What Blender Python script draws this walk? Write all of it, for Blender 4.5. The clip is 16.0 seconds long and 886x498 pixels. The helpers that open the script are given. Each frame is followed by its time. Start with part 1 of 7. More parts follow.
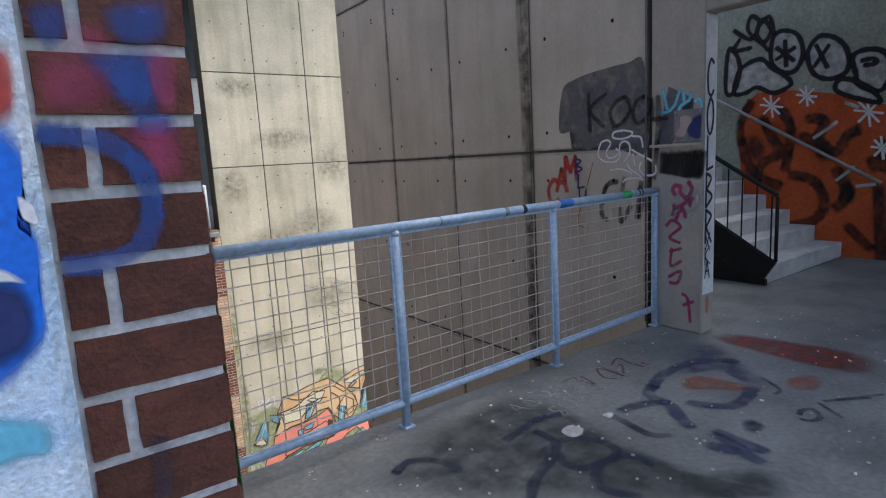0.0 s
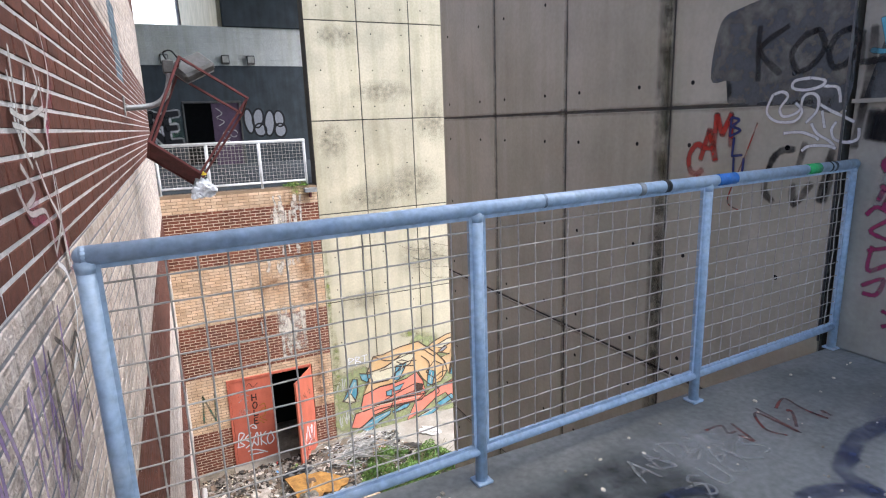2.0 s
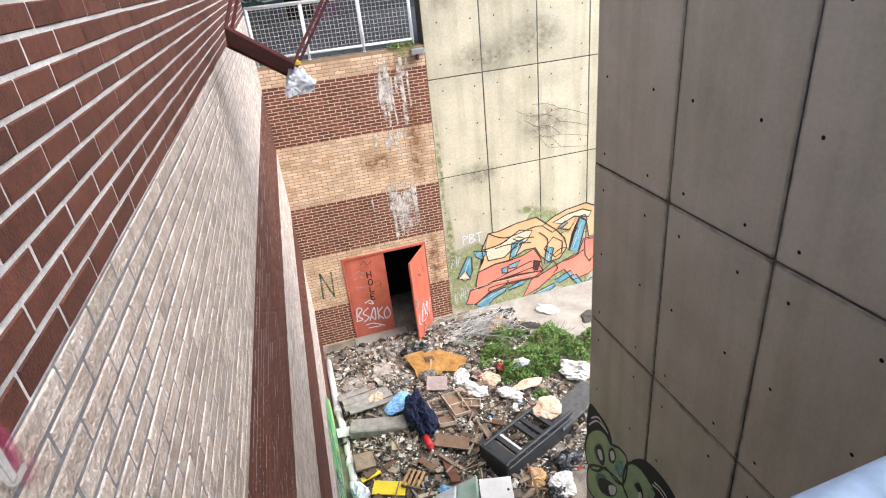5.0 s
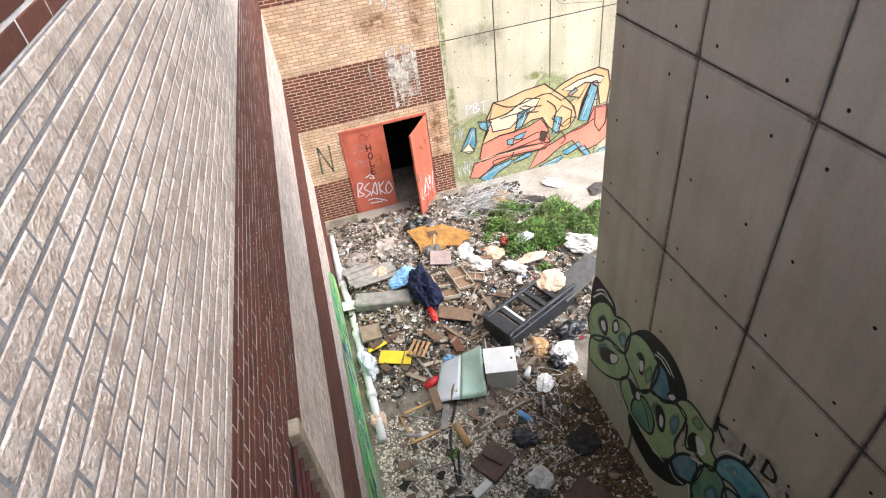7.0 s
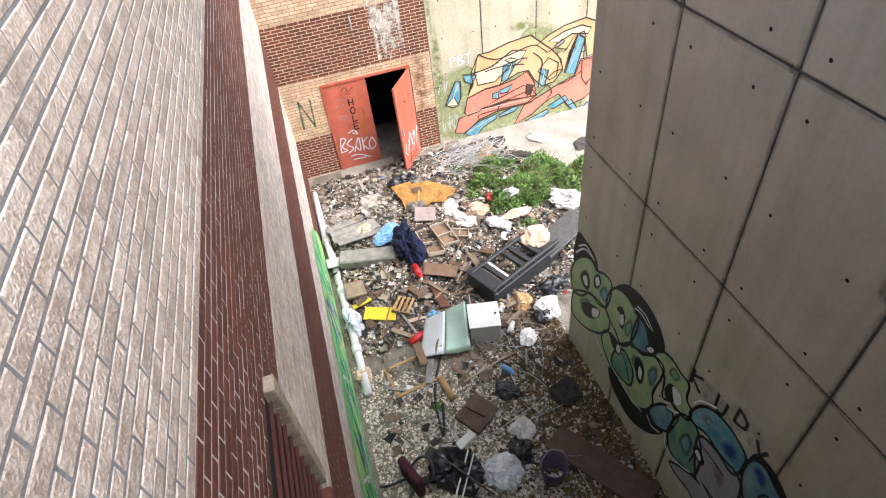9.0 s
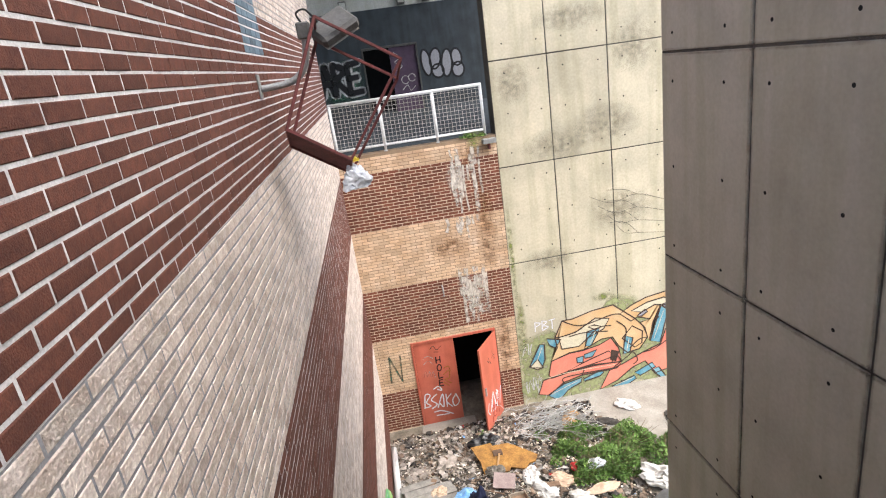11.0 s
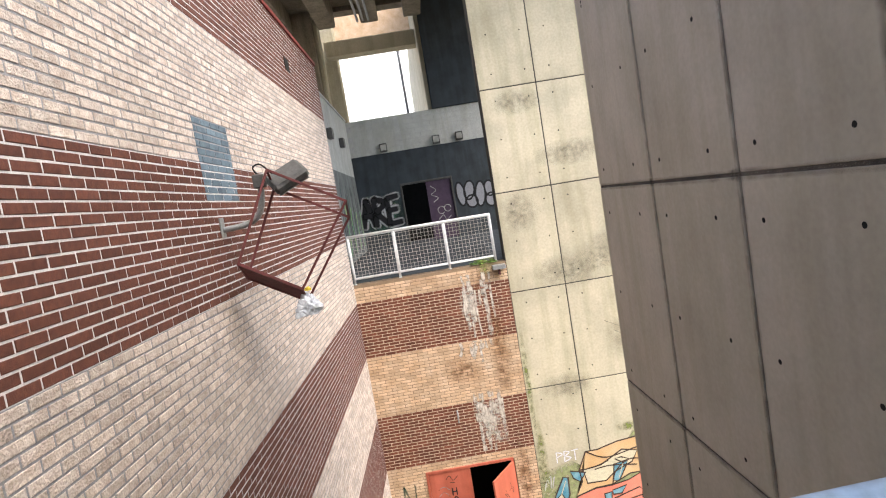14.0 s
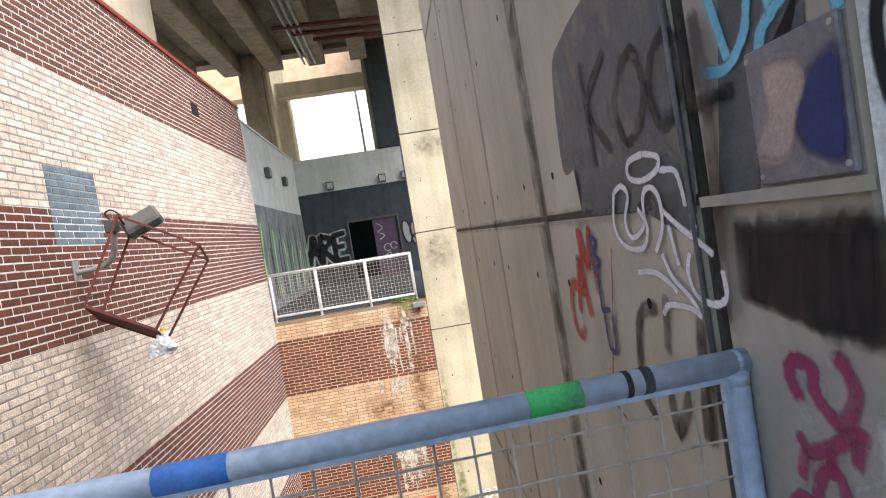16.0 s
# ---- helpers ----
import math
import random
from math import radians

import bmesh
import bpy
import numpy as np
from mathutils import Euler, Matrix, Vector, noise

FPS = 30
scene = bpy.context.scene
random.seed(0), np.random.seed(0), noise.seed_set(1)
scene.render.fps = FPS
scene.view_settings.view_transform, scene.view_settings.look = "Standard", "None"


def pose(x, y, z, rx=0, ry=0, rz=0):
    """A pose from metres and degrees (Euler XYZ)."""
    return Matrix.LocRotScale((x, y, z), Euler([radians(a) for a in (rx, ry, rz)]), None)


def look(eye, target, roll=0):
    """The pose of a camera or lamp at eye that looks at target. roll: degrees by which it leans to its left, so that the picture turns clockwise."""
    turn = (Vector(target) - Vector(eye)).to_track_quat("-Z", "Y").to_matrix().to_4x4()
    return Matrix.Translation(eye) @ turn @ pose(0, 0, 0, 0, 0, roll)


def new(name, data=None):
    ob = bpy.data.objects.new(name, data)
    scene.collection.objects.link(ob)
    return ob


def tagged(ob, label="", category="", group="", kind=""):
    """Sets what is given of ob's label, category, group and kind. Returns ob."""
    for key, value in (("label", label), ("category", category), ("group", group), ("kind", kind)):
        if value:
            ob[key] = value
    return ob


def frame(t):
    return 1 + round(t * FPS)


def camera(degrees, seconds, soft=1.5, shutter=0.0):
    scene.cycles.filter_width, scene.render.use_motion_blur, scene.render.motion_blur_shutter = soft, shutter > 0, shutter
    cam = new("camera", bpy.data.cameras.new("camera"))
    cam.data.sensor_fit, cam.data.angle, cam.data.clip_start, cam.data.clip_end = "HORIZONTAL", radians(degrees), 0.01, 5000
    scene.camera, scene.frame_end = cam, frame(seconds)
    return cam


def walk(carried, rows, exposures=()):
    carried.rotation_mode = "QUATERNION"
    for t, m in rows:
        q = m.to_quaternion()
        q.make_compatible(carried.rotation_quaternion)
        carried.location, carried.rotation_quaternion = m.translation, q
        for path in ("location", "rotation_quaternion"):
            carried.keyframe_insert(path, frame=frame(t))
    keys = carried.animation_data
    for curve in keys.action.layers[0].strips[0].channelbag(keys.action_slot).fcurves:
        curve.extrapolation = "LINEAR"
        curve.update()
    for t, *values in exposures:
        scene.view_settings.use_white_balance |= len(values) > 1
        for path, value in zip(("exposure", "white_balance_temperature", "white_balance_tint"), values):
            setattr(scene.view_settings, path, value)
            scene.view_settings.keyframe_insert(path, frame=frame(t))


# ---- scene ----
cam = camera(75.6, 16.0, soft=1.1)
PATH = [
    (0, (-0.484, 0.806, 1.386), (0.678, 2.403, 1.074), -3.2),
    (0.5, (-0.239, 0.92, 1.373), (0.882, 2.544, 1.046), -3.2),
    (1, (-0.119, 1.053, 1.362), (0.958, 2.703, 1.023), -2.9),
    (1.5, (-0.039, 1.301, 1.362), (0.973, 2.987, 0.997), -2.5),
    (2, (0.038, 1.53, 1.358), (0.882, 3.29, 0.922), -2.0),
    (2.5, (0.157, 1.772, 1.353), (0.9, 3.561, 0.859), -2.2),
    (3, (0.174, 2.02, 1.366), (0.856, 3.825, 0.84), -2.5),
    (3.2, (0.168, 2.142, 1.396), (0.816, 3.956, 0.861), -2.9),
    (5.5, (0.231, 3.086, 1.574), (0.623, 4.763, 0.557), -6.5),
    (6, (0.239, 3.152, 1.505), (0.614, 4.781, 0.407), -6.9),
    (6.2, (0.259, 3.171, 1.468), (0.621, 4.782, 0.341), -7.22),
    (6.3, (0.268, 3.243, 1.449), (0.625, 4.846, 0.308), -7.38),
    (6.5, (0.288, 3.244, 1.412), (0.632, 4.829, 0.242), -7.7),
    (7, (0.299, 3.244, 1.34), (0.608, 4.76, 0.072), -8.1),
    (7.5, (0.326, 3.245, 1.288), (0.616, 4.712, -0.04), -8.5),
    (8, (0.338, 3.246, 1.262), (0.626, 4.668, -0.114), -8.5),
    (8.5, (0.356, 3.247, 1.272), (0.652, 4.644, -0.128), -8.2),
    (9, (0.379, 3.248, 1.298), (0.685, 4.659, -0.086), -8),
    (9.5, (0.379, 3.248, 1.378), (0.706, 4.754, 0.104), -7.4),
    (9.6, (0.372, 3.248, 1.403), (0.698, 4.789, 0.177), -7.34),
    (9.7, (0.365, 3.176, 1.428), (0.69, 4.753, 0.25), -7.28),
    (10, (0.345, 3.132, 1.502), (0.665, 4.814, 0.468), -7.1),
    (10.2, (0.369, 3.129, 1.54), (0.668, 4.875, 0.611), -7.4),
    (12.3, (0.81, 2.853, 1.614), (0.918, 4.812, 1.228), -8.5),
    (12.5, (0.88, 2.838, 1.605), (0.982, 4.804, 1.25), -8.6),
    (13, (1.093, 2.852, 1.591), (1.179, 4.83, 1.312), -9.1),
    (13.5, (1.303, 2.78, 1.558), (1.366, 4.767, 1.338), -9.4),
    (14, (1.552, 2.611, 1.531), (1.608, 4.603, 1.36), -9.4),
    (14.5, (1.822, 2.519, 1.486), (1.902, 4.513, 1.355), -9.1),
    (15, (2.118, 2.457, 1.48), (2.219, 4.452, 1.379), -9.1),
    (15.5, (2.443, 2.317, 1.453), (2.571, 4.311, 1.374), -9.2),
    (16, (2.746, 2.248, 1.418), (2.902, 4.241, 1.355), -9.3),
]
EXPOSURES = [(0.0, 1.22, 5950, 10), (0.7, 1.3, 5950, 10), (1.5, 1.6, 5950, 10), (3.0, 1.76, 6000, 10), (5.3, 1.86, 6100, 10), (9.0, 2.1, 6100, 10), (12.3, 1.48, 6500, 10), (14.0, 1.7, 6650, 10), (16.0, 1.92, 6700, 10)]
walk(cam, [(t, look(eye, target, roll)) for t, eye, target, roll in PATH], EXPOSURES)

# ---- light: an overcast sky that comes in from the open side beyond the shaded wall ----
SUN_EL, SUN_AZ = 54.0, 122.0
sky_world = bpy.data.worlds.new("sky")
scene.world = sky_world
sky_world.use_nodes = True
wn = sky_world.node_tree.nodes
sky = wn.new("ShaderNodeTexSky")
sky.sky_type, sky.sun_disc = "NISHITA", False
sky.sun_elevation, sky.sun_rotation = radians(SUN_EL), radians(SUN_AZ)
sky.air_density, sky.dust_density = 1.0, 4.0
wn["Background"].inputs["Strength"].default_value = 0.15
sky_world.node_tree.links.new(sky.outputs[0], wn["Background"].inputs[0])
sun = new("sun", bpy.data.lights.new("sun", "SUN"))
sun.data.energy, sun.data.angle, sun.data.color = 1.3, radians(60), (1.0, 0.965, 0.91)
sun.matrix_world = look((0, 0, 0), (-math.sin(radians(SUN_AZ)) * math.cos(radians(SUN_EL)),
                                    -math.cos(radians(SUN_AZ)) * math.cos(radians(SUN_EL)), -math.sin(radians(SUN_EL))))


# ---- materials ----
def mat(name, a, b=None, rough=0.85, scale=6.0, fine=60.0, bump=0.25, metal=0.0, c=None, cpos=0.66, vary=0.0, streak=0.0, dist=0.004, spec=0.3, grain=1.0):
    """A surface with two scales of colour change, fine relief, optional third stain colour, per-piece variation and upright streaks."""
    m = bpy.data.materials.new(name)
    m.use_nodes = True
    nt = m.node_tree
    n, k = nt.nodes, nt.links
    p = n["Principled BSDF"]
    b = b or tuple(v * 0.75 for v in a)
    co = n.new("ShaderNodeTexCoord")
    mp = n.new("ShaderNodeMapping")
    geo = n.new("ShaderNodeNewGeometry")
    k.new(geo.outputs["Position"], mp.inputs[0])
    big, small = n.new("ShaderNodeTexNoise"), n.new("ShaderNodeTexNoise")
    big.inputs["Scale"].default_value, big.inputs["Detail"].default_value = scale, 5
    big.inputs["Roughness"].default_value = 0.6
    small.inputs["Scale"].default_value, small.inputs["Detail"].default_value = fine, 6
    k.new(mp.outputs[0], big.inputs[0])
    k.new(mp.outputs[0], small.inputs[0])
    r1 = n.new("ShaderNodeValToRGB")
    r1.color_ramp.elements[0].position, r1.color_ramp.elements[1].position = 0.35, 0.65
    r1.color_ramp.elements[0].color, r1.color_ramp.elements[1].color = (*b, 1), (*a, 1)
    if c:
        e = r1.color_ramp.elements.new(min(cpos + 0.08, 0.99))
        e.color = (*c, 1)
        r1.color_ramp.elements[1].position = cpos - 0.06
    k.new(big.outputs[0], r1.inputs[0])
    mul = n.new("ShaderNodeMix")
    mul.data_type, mul.blend_type = "RGBA", "MULTIPLY"
    mul.inputs["Factor"].default_value = 1.0
    r2 = n.new("ShaderNodeValToRGB")
    r2.color_ramp.elements[0].position, r2.color_ramp.elements[1].position = 0.3, 0.7
    r2.color_ramp.elements[0].color, r2.color_ramp.elements[1].color = (*[1 - 0.22 * grain] * 3, 1), (*[1 + 0.12 * grain] * 3, 1)
    k.new(small.outputs[0], r2.inputs[0])
    k.new(r1.outputs[0], mul.inputs["A"])
    k.new(r2.outputs[0], mul.inputs["B"])
    out = mul.outputs["Result"]
    if streak:
        st = n.new("ShaderNodeTexNoise")
        sm = n.new("ShaderNodeMapping")
        sm.inputs["Scale"].default_value = (5.0, 5.0, 0.35)
        k.new(geo.outputs["Position"], sm.inputs[0])
        k.new(sm.outputs[0], st.inputs[0])
        st.inputs["Scale"].default_value, st.inputs["Detail"].default_value = 1.0, 6
        r3 = n.new("ShaderNodeValToRGB")
        r3.color_ramp.elements[0].position, r3.color_ramp.elements[1].position = 0.36, 0.56
        g = 1.0 - streak
        r3.color_ramp.elements[0].color, r3.color_ramp.elements[1].color = (g, g, g * 0.95, 1), (1, 1, 1, 1)
        k.new(st.outputs[0], r3.inputs[0])
        m3 = n.new("ShaderNodeMix")
        m3.data_type, m3.blend_type = "RGBA", "MULTIPLY"
        m3.inputs["Factor"].default_value = 1.0
        k.new(out, m3.inputs["A"])
        k.new(r3.outputs[0], m3.inputs["B"])
        out = m3.outputs["Result"]
    if vary:
        oi = n.new("ShaderNodeObjectInfo")
        ad = n.new("ShaderNodeMath")
        ad.operation = "ADD"
        k.new(oi.outputs["Random"], ad.inputs[0])
        k.new(geo.outputs["Random Per Island"], ad.inputs[1])
        fr = n.new("ShaderNodeMath")
        fr.operation = "FRACT"
        k.new(ad.outputs[0], fr.inputs[0])
        mr = n.new("ShaderNodeMapRange")
        mr.inputs["To Min"].default_value, mr.inputs["To Max"].default_value = 1 - vary, 1 + vary * 0.7
        k.new(fr.outputs[0], mr.inputs["Value"])
        hs = n.new("ShaderNodeHueSaturation")
        k.new(mr.outputs[0], hs.inputs["Value"])
        k.new(out, hs.inputs["Color"])
        out = hs.outputs[0]
    k.new(out, p.inputs["Base Color"])
    p.inputs["Roughness"].default_value = rough
    p.inputs["Metallic"].default_value = metal
    p.inputs["Specular IOR Level"].default_value = spec
    if bump:
        bp = n.new("ShaderNodeBump")
        bp.inputs["Strength"].default_value, bp.inputs["Distance"].default_value = bump, dist
        k.new(small.outputs[0], bp.inputs["Height"])
        k.new(bp.outputs[0], p.inputs["Normal"])
    return m


BRICK_DARK = mat("brick_dark", (0.132, 0.048, 0.032), (0.088, 0.034, 0.025), scale=26, fine=170, bump=0.9, vary=0.22, rough=0.75)
BRICK_BLUE = mat("brick_blue", (0.13, 0.19, 0.235), (0.09, 0.13, 0.17), scale=9, fine=90, bump=0.5, vary=0.25)
BRICK_PALE = mat("brick_pale", (0.57, 0.505, 0.455), (0.42, 0.35, 0.30), scale=13, fine=75, bump=1.0, vary=0.2, c=(0.60, 0.55, 0.51), dist=0.012)
BRICK_TAN = mat("brick_tan", (0.60, 0.44, 0.30), (0.50, 0.335, 0.205), scale=3, fine=60, bump=0.6, vary=0.2, c=(0.64, 0.51, 0.385))
BRICK_RED = mat("brick_red", (0.18, 0.062, 0.036), (0.125, 0.045, 0.028), scale=3, fine=70, bump=0.5, vary=0.25)
MORTAR_GREY = mat("mortar_grey", (0.26, 0.265, 0.28), (0.20, 0.205, 0.22), scale=12, fine=120, bump=0.5)
MORTAR_RED = mat("mortar_pale", (0.62, 0.50, 0.38), (0.50, 0.40, 0.30), scale=5, fine=120, bump=0.4)
MORTAR = mat("mortar", (0.60, 0.605, 0.615), (0.47, 0.475, 0.485), scale=12, fine=120, bump=0.5)
MORTAR_TAN = mat("mortar_tan", (0.28, 0.20, 0.13), (0.21, 0.145, 0.095), scale=5, fine=120, bump=0.4)
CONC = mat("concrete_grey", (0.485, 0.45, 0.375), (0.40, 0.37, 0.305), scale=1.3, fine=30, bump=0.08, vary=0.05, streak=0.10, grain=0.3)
# CONC darkened for the jamb, so the lower light there is in its colour.
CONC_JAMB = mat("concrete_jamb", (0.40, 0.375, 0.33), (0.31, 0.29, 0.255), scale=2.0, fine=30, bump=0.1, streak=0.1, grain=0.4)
# Paler, yellower than CONC: the light on lit walls is in its colour.
CONC_LIT = mat("concrete_pale_lit", (0.56, 0.51, 0.38), (0.43, 0.395, 0.295), scale=1.1, fine=22, bump=0.2, vary=0.07, streak=0.14, grain=0.5)
JOINT = mat("joint_dark", (0.09, 0.085, 0.075), rough=0.95, bump=0.2)
FLOOR = mat("floor_concrete", (0.235, 0.24, 0.23), (0.13, 0.135, 0.13), scale=1.6, fine=35, bump=0.15, rough=0.5, c=(0.22, 0.22, 0.21))
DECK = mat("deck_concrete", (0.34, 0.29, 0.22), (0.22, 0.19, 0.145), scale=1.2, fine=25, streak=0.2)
RAILBLUE = mat("rail_blue", (0.36, 0.47, 0.61), (0.29, 0.40, 0.55), scale=7, fine=40, bump=0.3, rough=0.4, c=(0.46, 0.55, 0.65), spec=0.5)
WIRE = mat("wire", (0.44, 0.42, 0.39), (0.33, 0.31, 0.28), rough=0.6, metal=0.0, bump=0.1)
RAILWHITE = mat("rail_white", (0.68, 0.70, 0.70), (0.55, 0.56, 0.56), rough=0.5)
WHITEBLOCK = mat("white_block", (0.62, 0.64, 0.62), (0.52, 0.54, 0.53), scale=2, fine=50, bump=0.3, streak=0.12)
GREYSIDE = mat("grey_side", (0.26, 0.28, 0.28), (0.16, 0.18, 0.18), scale=1.5, fine=40, streak=0.3)
# Dark grey wall paint, darkened further to carry the shade under the deck.
GREYPAINT_SHADE = mat("grey_paint_shade", (0.058, 0.072, 0.086), (0.042, 0.052, 0.062), scale=2, fine=50, bump=0.3, streak=0.2)
# Near-black: the unlit depth of rooms, holes and gaps is in its colour.
DARK = mat("inside_shade", (0.012, 0.012, 0.012), rough=0.95, bump=0)
DOORRED = mat("door_red", (0.50, 0.135, 0.085), (0.42, 0.11, 0.07), scale=3, fine=50, bump=0.2, rough=0.5, streak=0.15, grain=0.35)
GROUND = mat("ground", (0.25, 0.22, 0.175), (0.13, 0.11, 0.085), scale=5, fine=45, bump=0.9, dist=0.02)
CAPRED = mat("cap_red", (0.22, 0.04, 0.035), rough=0.5)
SKYWHITE = bpy.data.materials.new("sky_white")
SKYWHITE.use_nodes = True
SKYWHITE.node_tree.nodes["Principled BSDF"].inputs["Base Color"].default_value = (0.8, 0.8, 0.8, 1)
SKYWHITE.node_tree.nodes["Principled BSDF"].inputs["Emission Color"].default_value = (0.96, 0.97, 1.0, 1)
SKYWHITE.node_tree.nodes["Principled BSDF"].inputs["Emission Strength"].default_value = 0.5
HALLWALL = mat("hall_wall", (0.36, 0.38, 0.31), (0.28, 0.30, 0.245), scale=2.2, fine=30)
PAINTBLOCK = mat("painted_block", (0.74, 0.81, 0.88), (0.42, 0.60, 0.84), scale=9, fine=140, bump=0.9, dist=0.006)
ORANGE = mat("wall_orange", (0.52, 0.105, 0.03), (0.40, 0.07, 0.02), scale=2.2, fine=30)


# paints: name, colour, roughness
def sprayed(name, a, b=None, rough=0.55, scale=14.0):
    """Paint whose edge thins out by the mesh's own "fade" value."""
    m = mat(name, a, b or tuple(v * 0.82 for v in a), rough=rough, scale=scale, fine=120, bump=0.15, dist=0.002)
    nt = m.node_tree
    at = nt.nodes.new("ShaderNodeAttribute")
    at.attribute_name = "fade"
    inv = nt.nodes.new("ShaderNodeMath")
    inv.name, inv.operation = "solid", "SUBTRACT"
    inv.inputs[0].default_value = 1.0
    nt.links.new(at.outputs["Fac"], inv.inputs[1])
    nt.links.new(inv.outputs[0], nt.nodes["Principled BSDF"].inputs["Alpha"])
    return m


def thin(name, a, cover=0.6, edge=0.25):
    """A worn coat of paint with holes in it, through which the surface shows."""
    m = sprayed(name, a)
    nt = m.node_tree
    p = nt.nodes["Principled BSDF"]
    g = nt.nodes.new("ShaderNodeNewGeometry")
    t = nt.nodes.new("ShaderNodeTexNoise")
    t.inputs["Scale"].default_value, t.inputs["Detail"].default_value = 9.0, 8
    r = nt.nodes.new("ShaderNodeMapRange")
    r.inputs["From Min"].default_value, r.inputs["From Max"].default_value = 0.5 - edge, 0.5 + edge
    r.inputs["To Min"].default_value, r.inputs["To Max"].default_value = max(0, cover - 0.4), min(1, cover + 0.35)
    nt.links.new(g.outputs["Position"], t.inputs[0])
    nt.links.new(t.outputs[0], r.inputs["Value"])
    both = nt.nodes.new("ShaderNodeMath")
    both.operation = "MULTIPLY"
    nt.links.new(r.outputs[0], both.inputs[0])
    nt.links.new(nt.nodes["solid"].outputs[0], both.inputs[1])
    nt.links.new(both.outputs[0], p.inputs["Alpha"])
    return m


PBLACK = sprayed("paint_black", (0.015, 0.015, 0.018))
PBLACKSOFT = thin("paint_black_thin", (0.018, 0.018, 0.02), 0.65)
PWHITE = sprayed("paint_white", (0.72, 0.72, 0.74))
PWHITEWORN = thin("paint_white_worn", (0.62, 0.62, 0.60), 0.75)
PRED = thin("paint_red", (0.45, 0.03, 0.02), 0.8)
PNAVY = sprayed("paint_navy", (0.025, 0.04, 0.16))
PBLUE = sprayed("paint_blue", (0.02, 0.16, 0.72))
PGREEN = sprayed("paint_green", (0.04, 0.50, 0.13))
PCYAN = sprayed("paint_cyan", (0.16, 0.50, 0.68))
PPINK = thin("paint_pink", (0.36, 0.03, 0.13), 0.9)
PORANGE = thin("paint_orange", (0.70, 0.20, 0.10), 0.7)
POCHRE = thin("paint_ochre", (0.50, 0.24, 0.04), 0.8)
PGREY = thin("paint_grey", (0.115, 0.125, 0.14), 0.85)
PGREYLIGHT = sprayed("paint_grey_light", (0.33, 0.34, 0.38))
PLILAC = thin("paint_lilac", (0.24, 0.16, 0.36), 0.75)
PLIME = sprayed("paint_lime", (0.40, 0.47, 0.25), (0.24, 0.37, 0.22), scale=4)
PLIMEDARK = sprayed("paint_lime_dark", (0.20, 0.34, 0.20), (0.10, 0.22, 0.19), scale=4)
PTEAL = sprayed("paint_teal", (0.22, 0.33, 0.38), (0.04, 0.16, 0.26), scale=3)
PMIST = thin("paint_mist", (0.6, 0.6, 0.6), 0.35)
PMOSSY = thin("paint_mossy", (0.36, 0.40, 0.19), 0.7)
PTAN = sprayed("paint_tan", (0.62, 0.45, 0.26), (0.60, 0.38, 0.18), scale=2)
PCORAL = sprayed("paint_coral", (0.72, 0.26, 0.18), (0.66, 0.20, 0.14), scale=2)
PSKY = sprayed("paint_sky", (0.22, 0.40, 0.46), (0.06, 0.24, 0.34), scale=4)
PCREAM = sprayed("paint_cream", (0.68, 0.62, 0.45))
PUMBER = sprayed("paint_umber", (0.07, 0.045, 0.035))
PALGAE = thin("algae", (0.25, 0.29, 0.08), 0.45, 0.15)
PGREENDARK = thin("paint_green_dark", (0.05, 0.13, 0.09), 0.8)
PGREENMIX = mat("paint_green_mix", (0.08, 0.44, 0.17), (0.45, 0.62, 0.18), scale=2.2, fine=60, c=(0.03, 0.25, 0.16), rough=0.55, bump=0.2)
PPINKFADE = thin("paint_pink_faded", (0.45, 0.06, 0.16), 0.35)
PREDFADE = thin("paint_red_faded", (0.22, 0.05, 0.04), 0.72)
PORANGEFADE = thin("paint_orange_faded", (0.34, 0.11, 0.06), 0.58)
PBLUEFADE = thin("paint_blue_faded", (0.045, 0.06, 0.13), 0.58)
PNAVYFADE = thin("paint_navy_faded", (0.03, 0.04, 0.075), 0.58)
PWHITEFADE = thin("paint_white_faded", (0.42, 0.42, 0.41), 0.45)
PBLUESOFT = thin("paint_blue_soft", (0.025, 0.08, 0.32), 0.68)
DARKPATCH = thin("dark_floor_patch", (0.055, 0.062, 0.062), 0.55)
PBLUERAIL = thin("paint_blue_rail", (0.04, 0.24, 0.80), 0.8)
PGREENRAIL = thin("paint_green_rail", (0.06, 0.62, 0.17), 0.85)
STAIN = thin("damp_stain", (0.17, 0.155, 0.115), 0.4)
MOSS = thin("moss_stain", (0.15, 0.145, 0.075), 0.4)
EFFLOR = thin("lime_bloom", (0.68, 0.62, 0.54), 0.5, 0.12)
GRIME = thin("wall_grime", (0.33, 0.305, 0.225), 0.3, 0.3)
JOINTSTAIN = thin("joint_stain", (0.24, 0.215, 0.18), 0.12, 0.3)
LOUVRE = mat("louvre_red", (0.075, 0.02, 0.018), (0.05, 0.015, 0.014), rough=0.6)
RUSTSTAIN = thin("rust_stain", (0.27, 0.12, 0.045), 0.3, 0.15)
EDGEBRICK = mat("edge_brick", (0.30, 0.26, 0.20), (0.22, 0.19, 0.15), vary=0.15, scale=10)
COVERBLUE = thin("cover_blue", (0.02, 0.04, 0.17), 1.2)
COVERPINK = thin("cover_pink", (0.50, 0.40, 0.37), 1.1)
PREDBAND = thin("paint_red_band", (0.20, 0.035, 0.025), 0.75)
BARE = mat("bare_concrete", (0.33, 0.31, 0.27), (0.24, 0.22, 0.19), scale=2, fine=40)
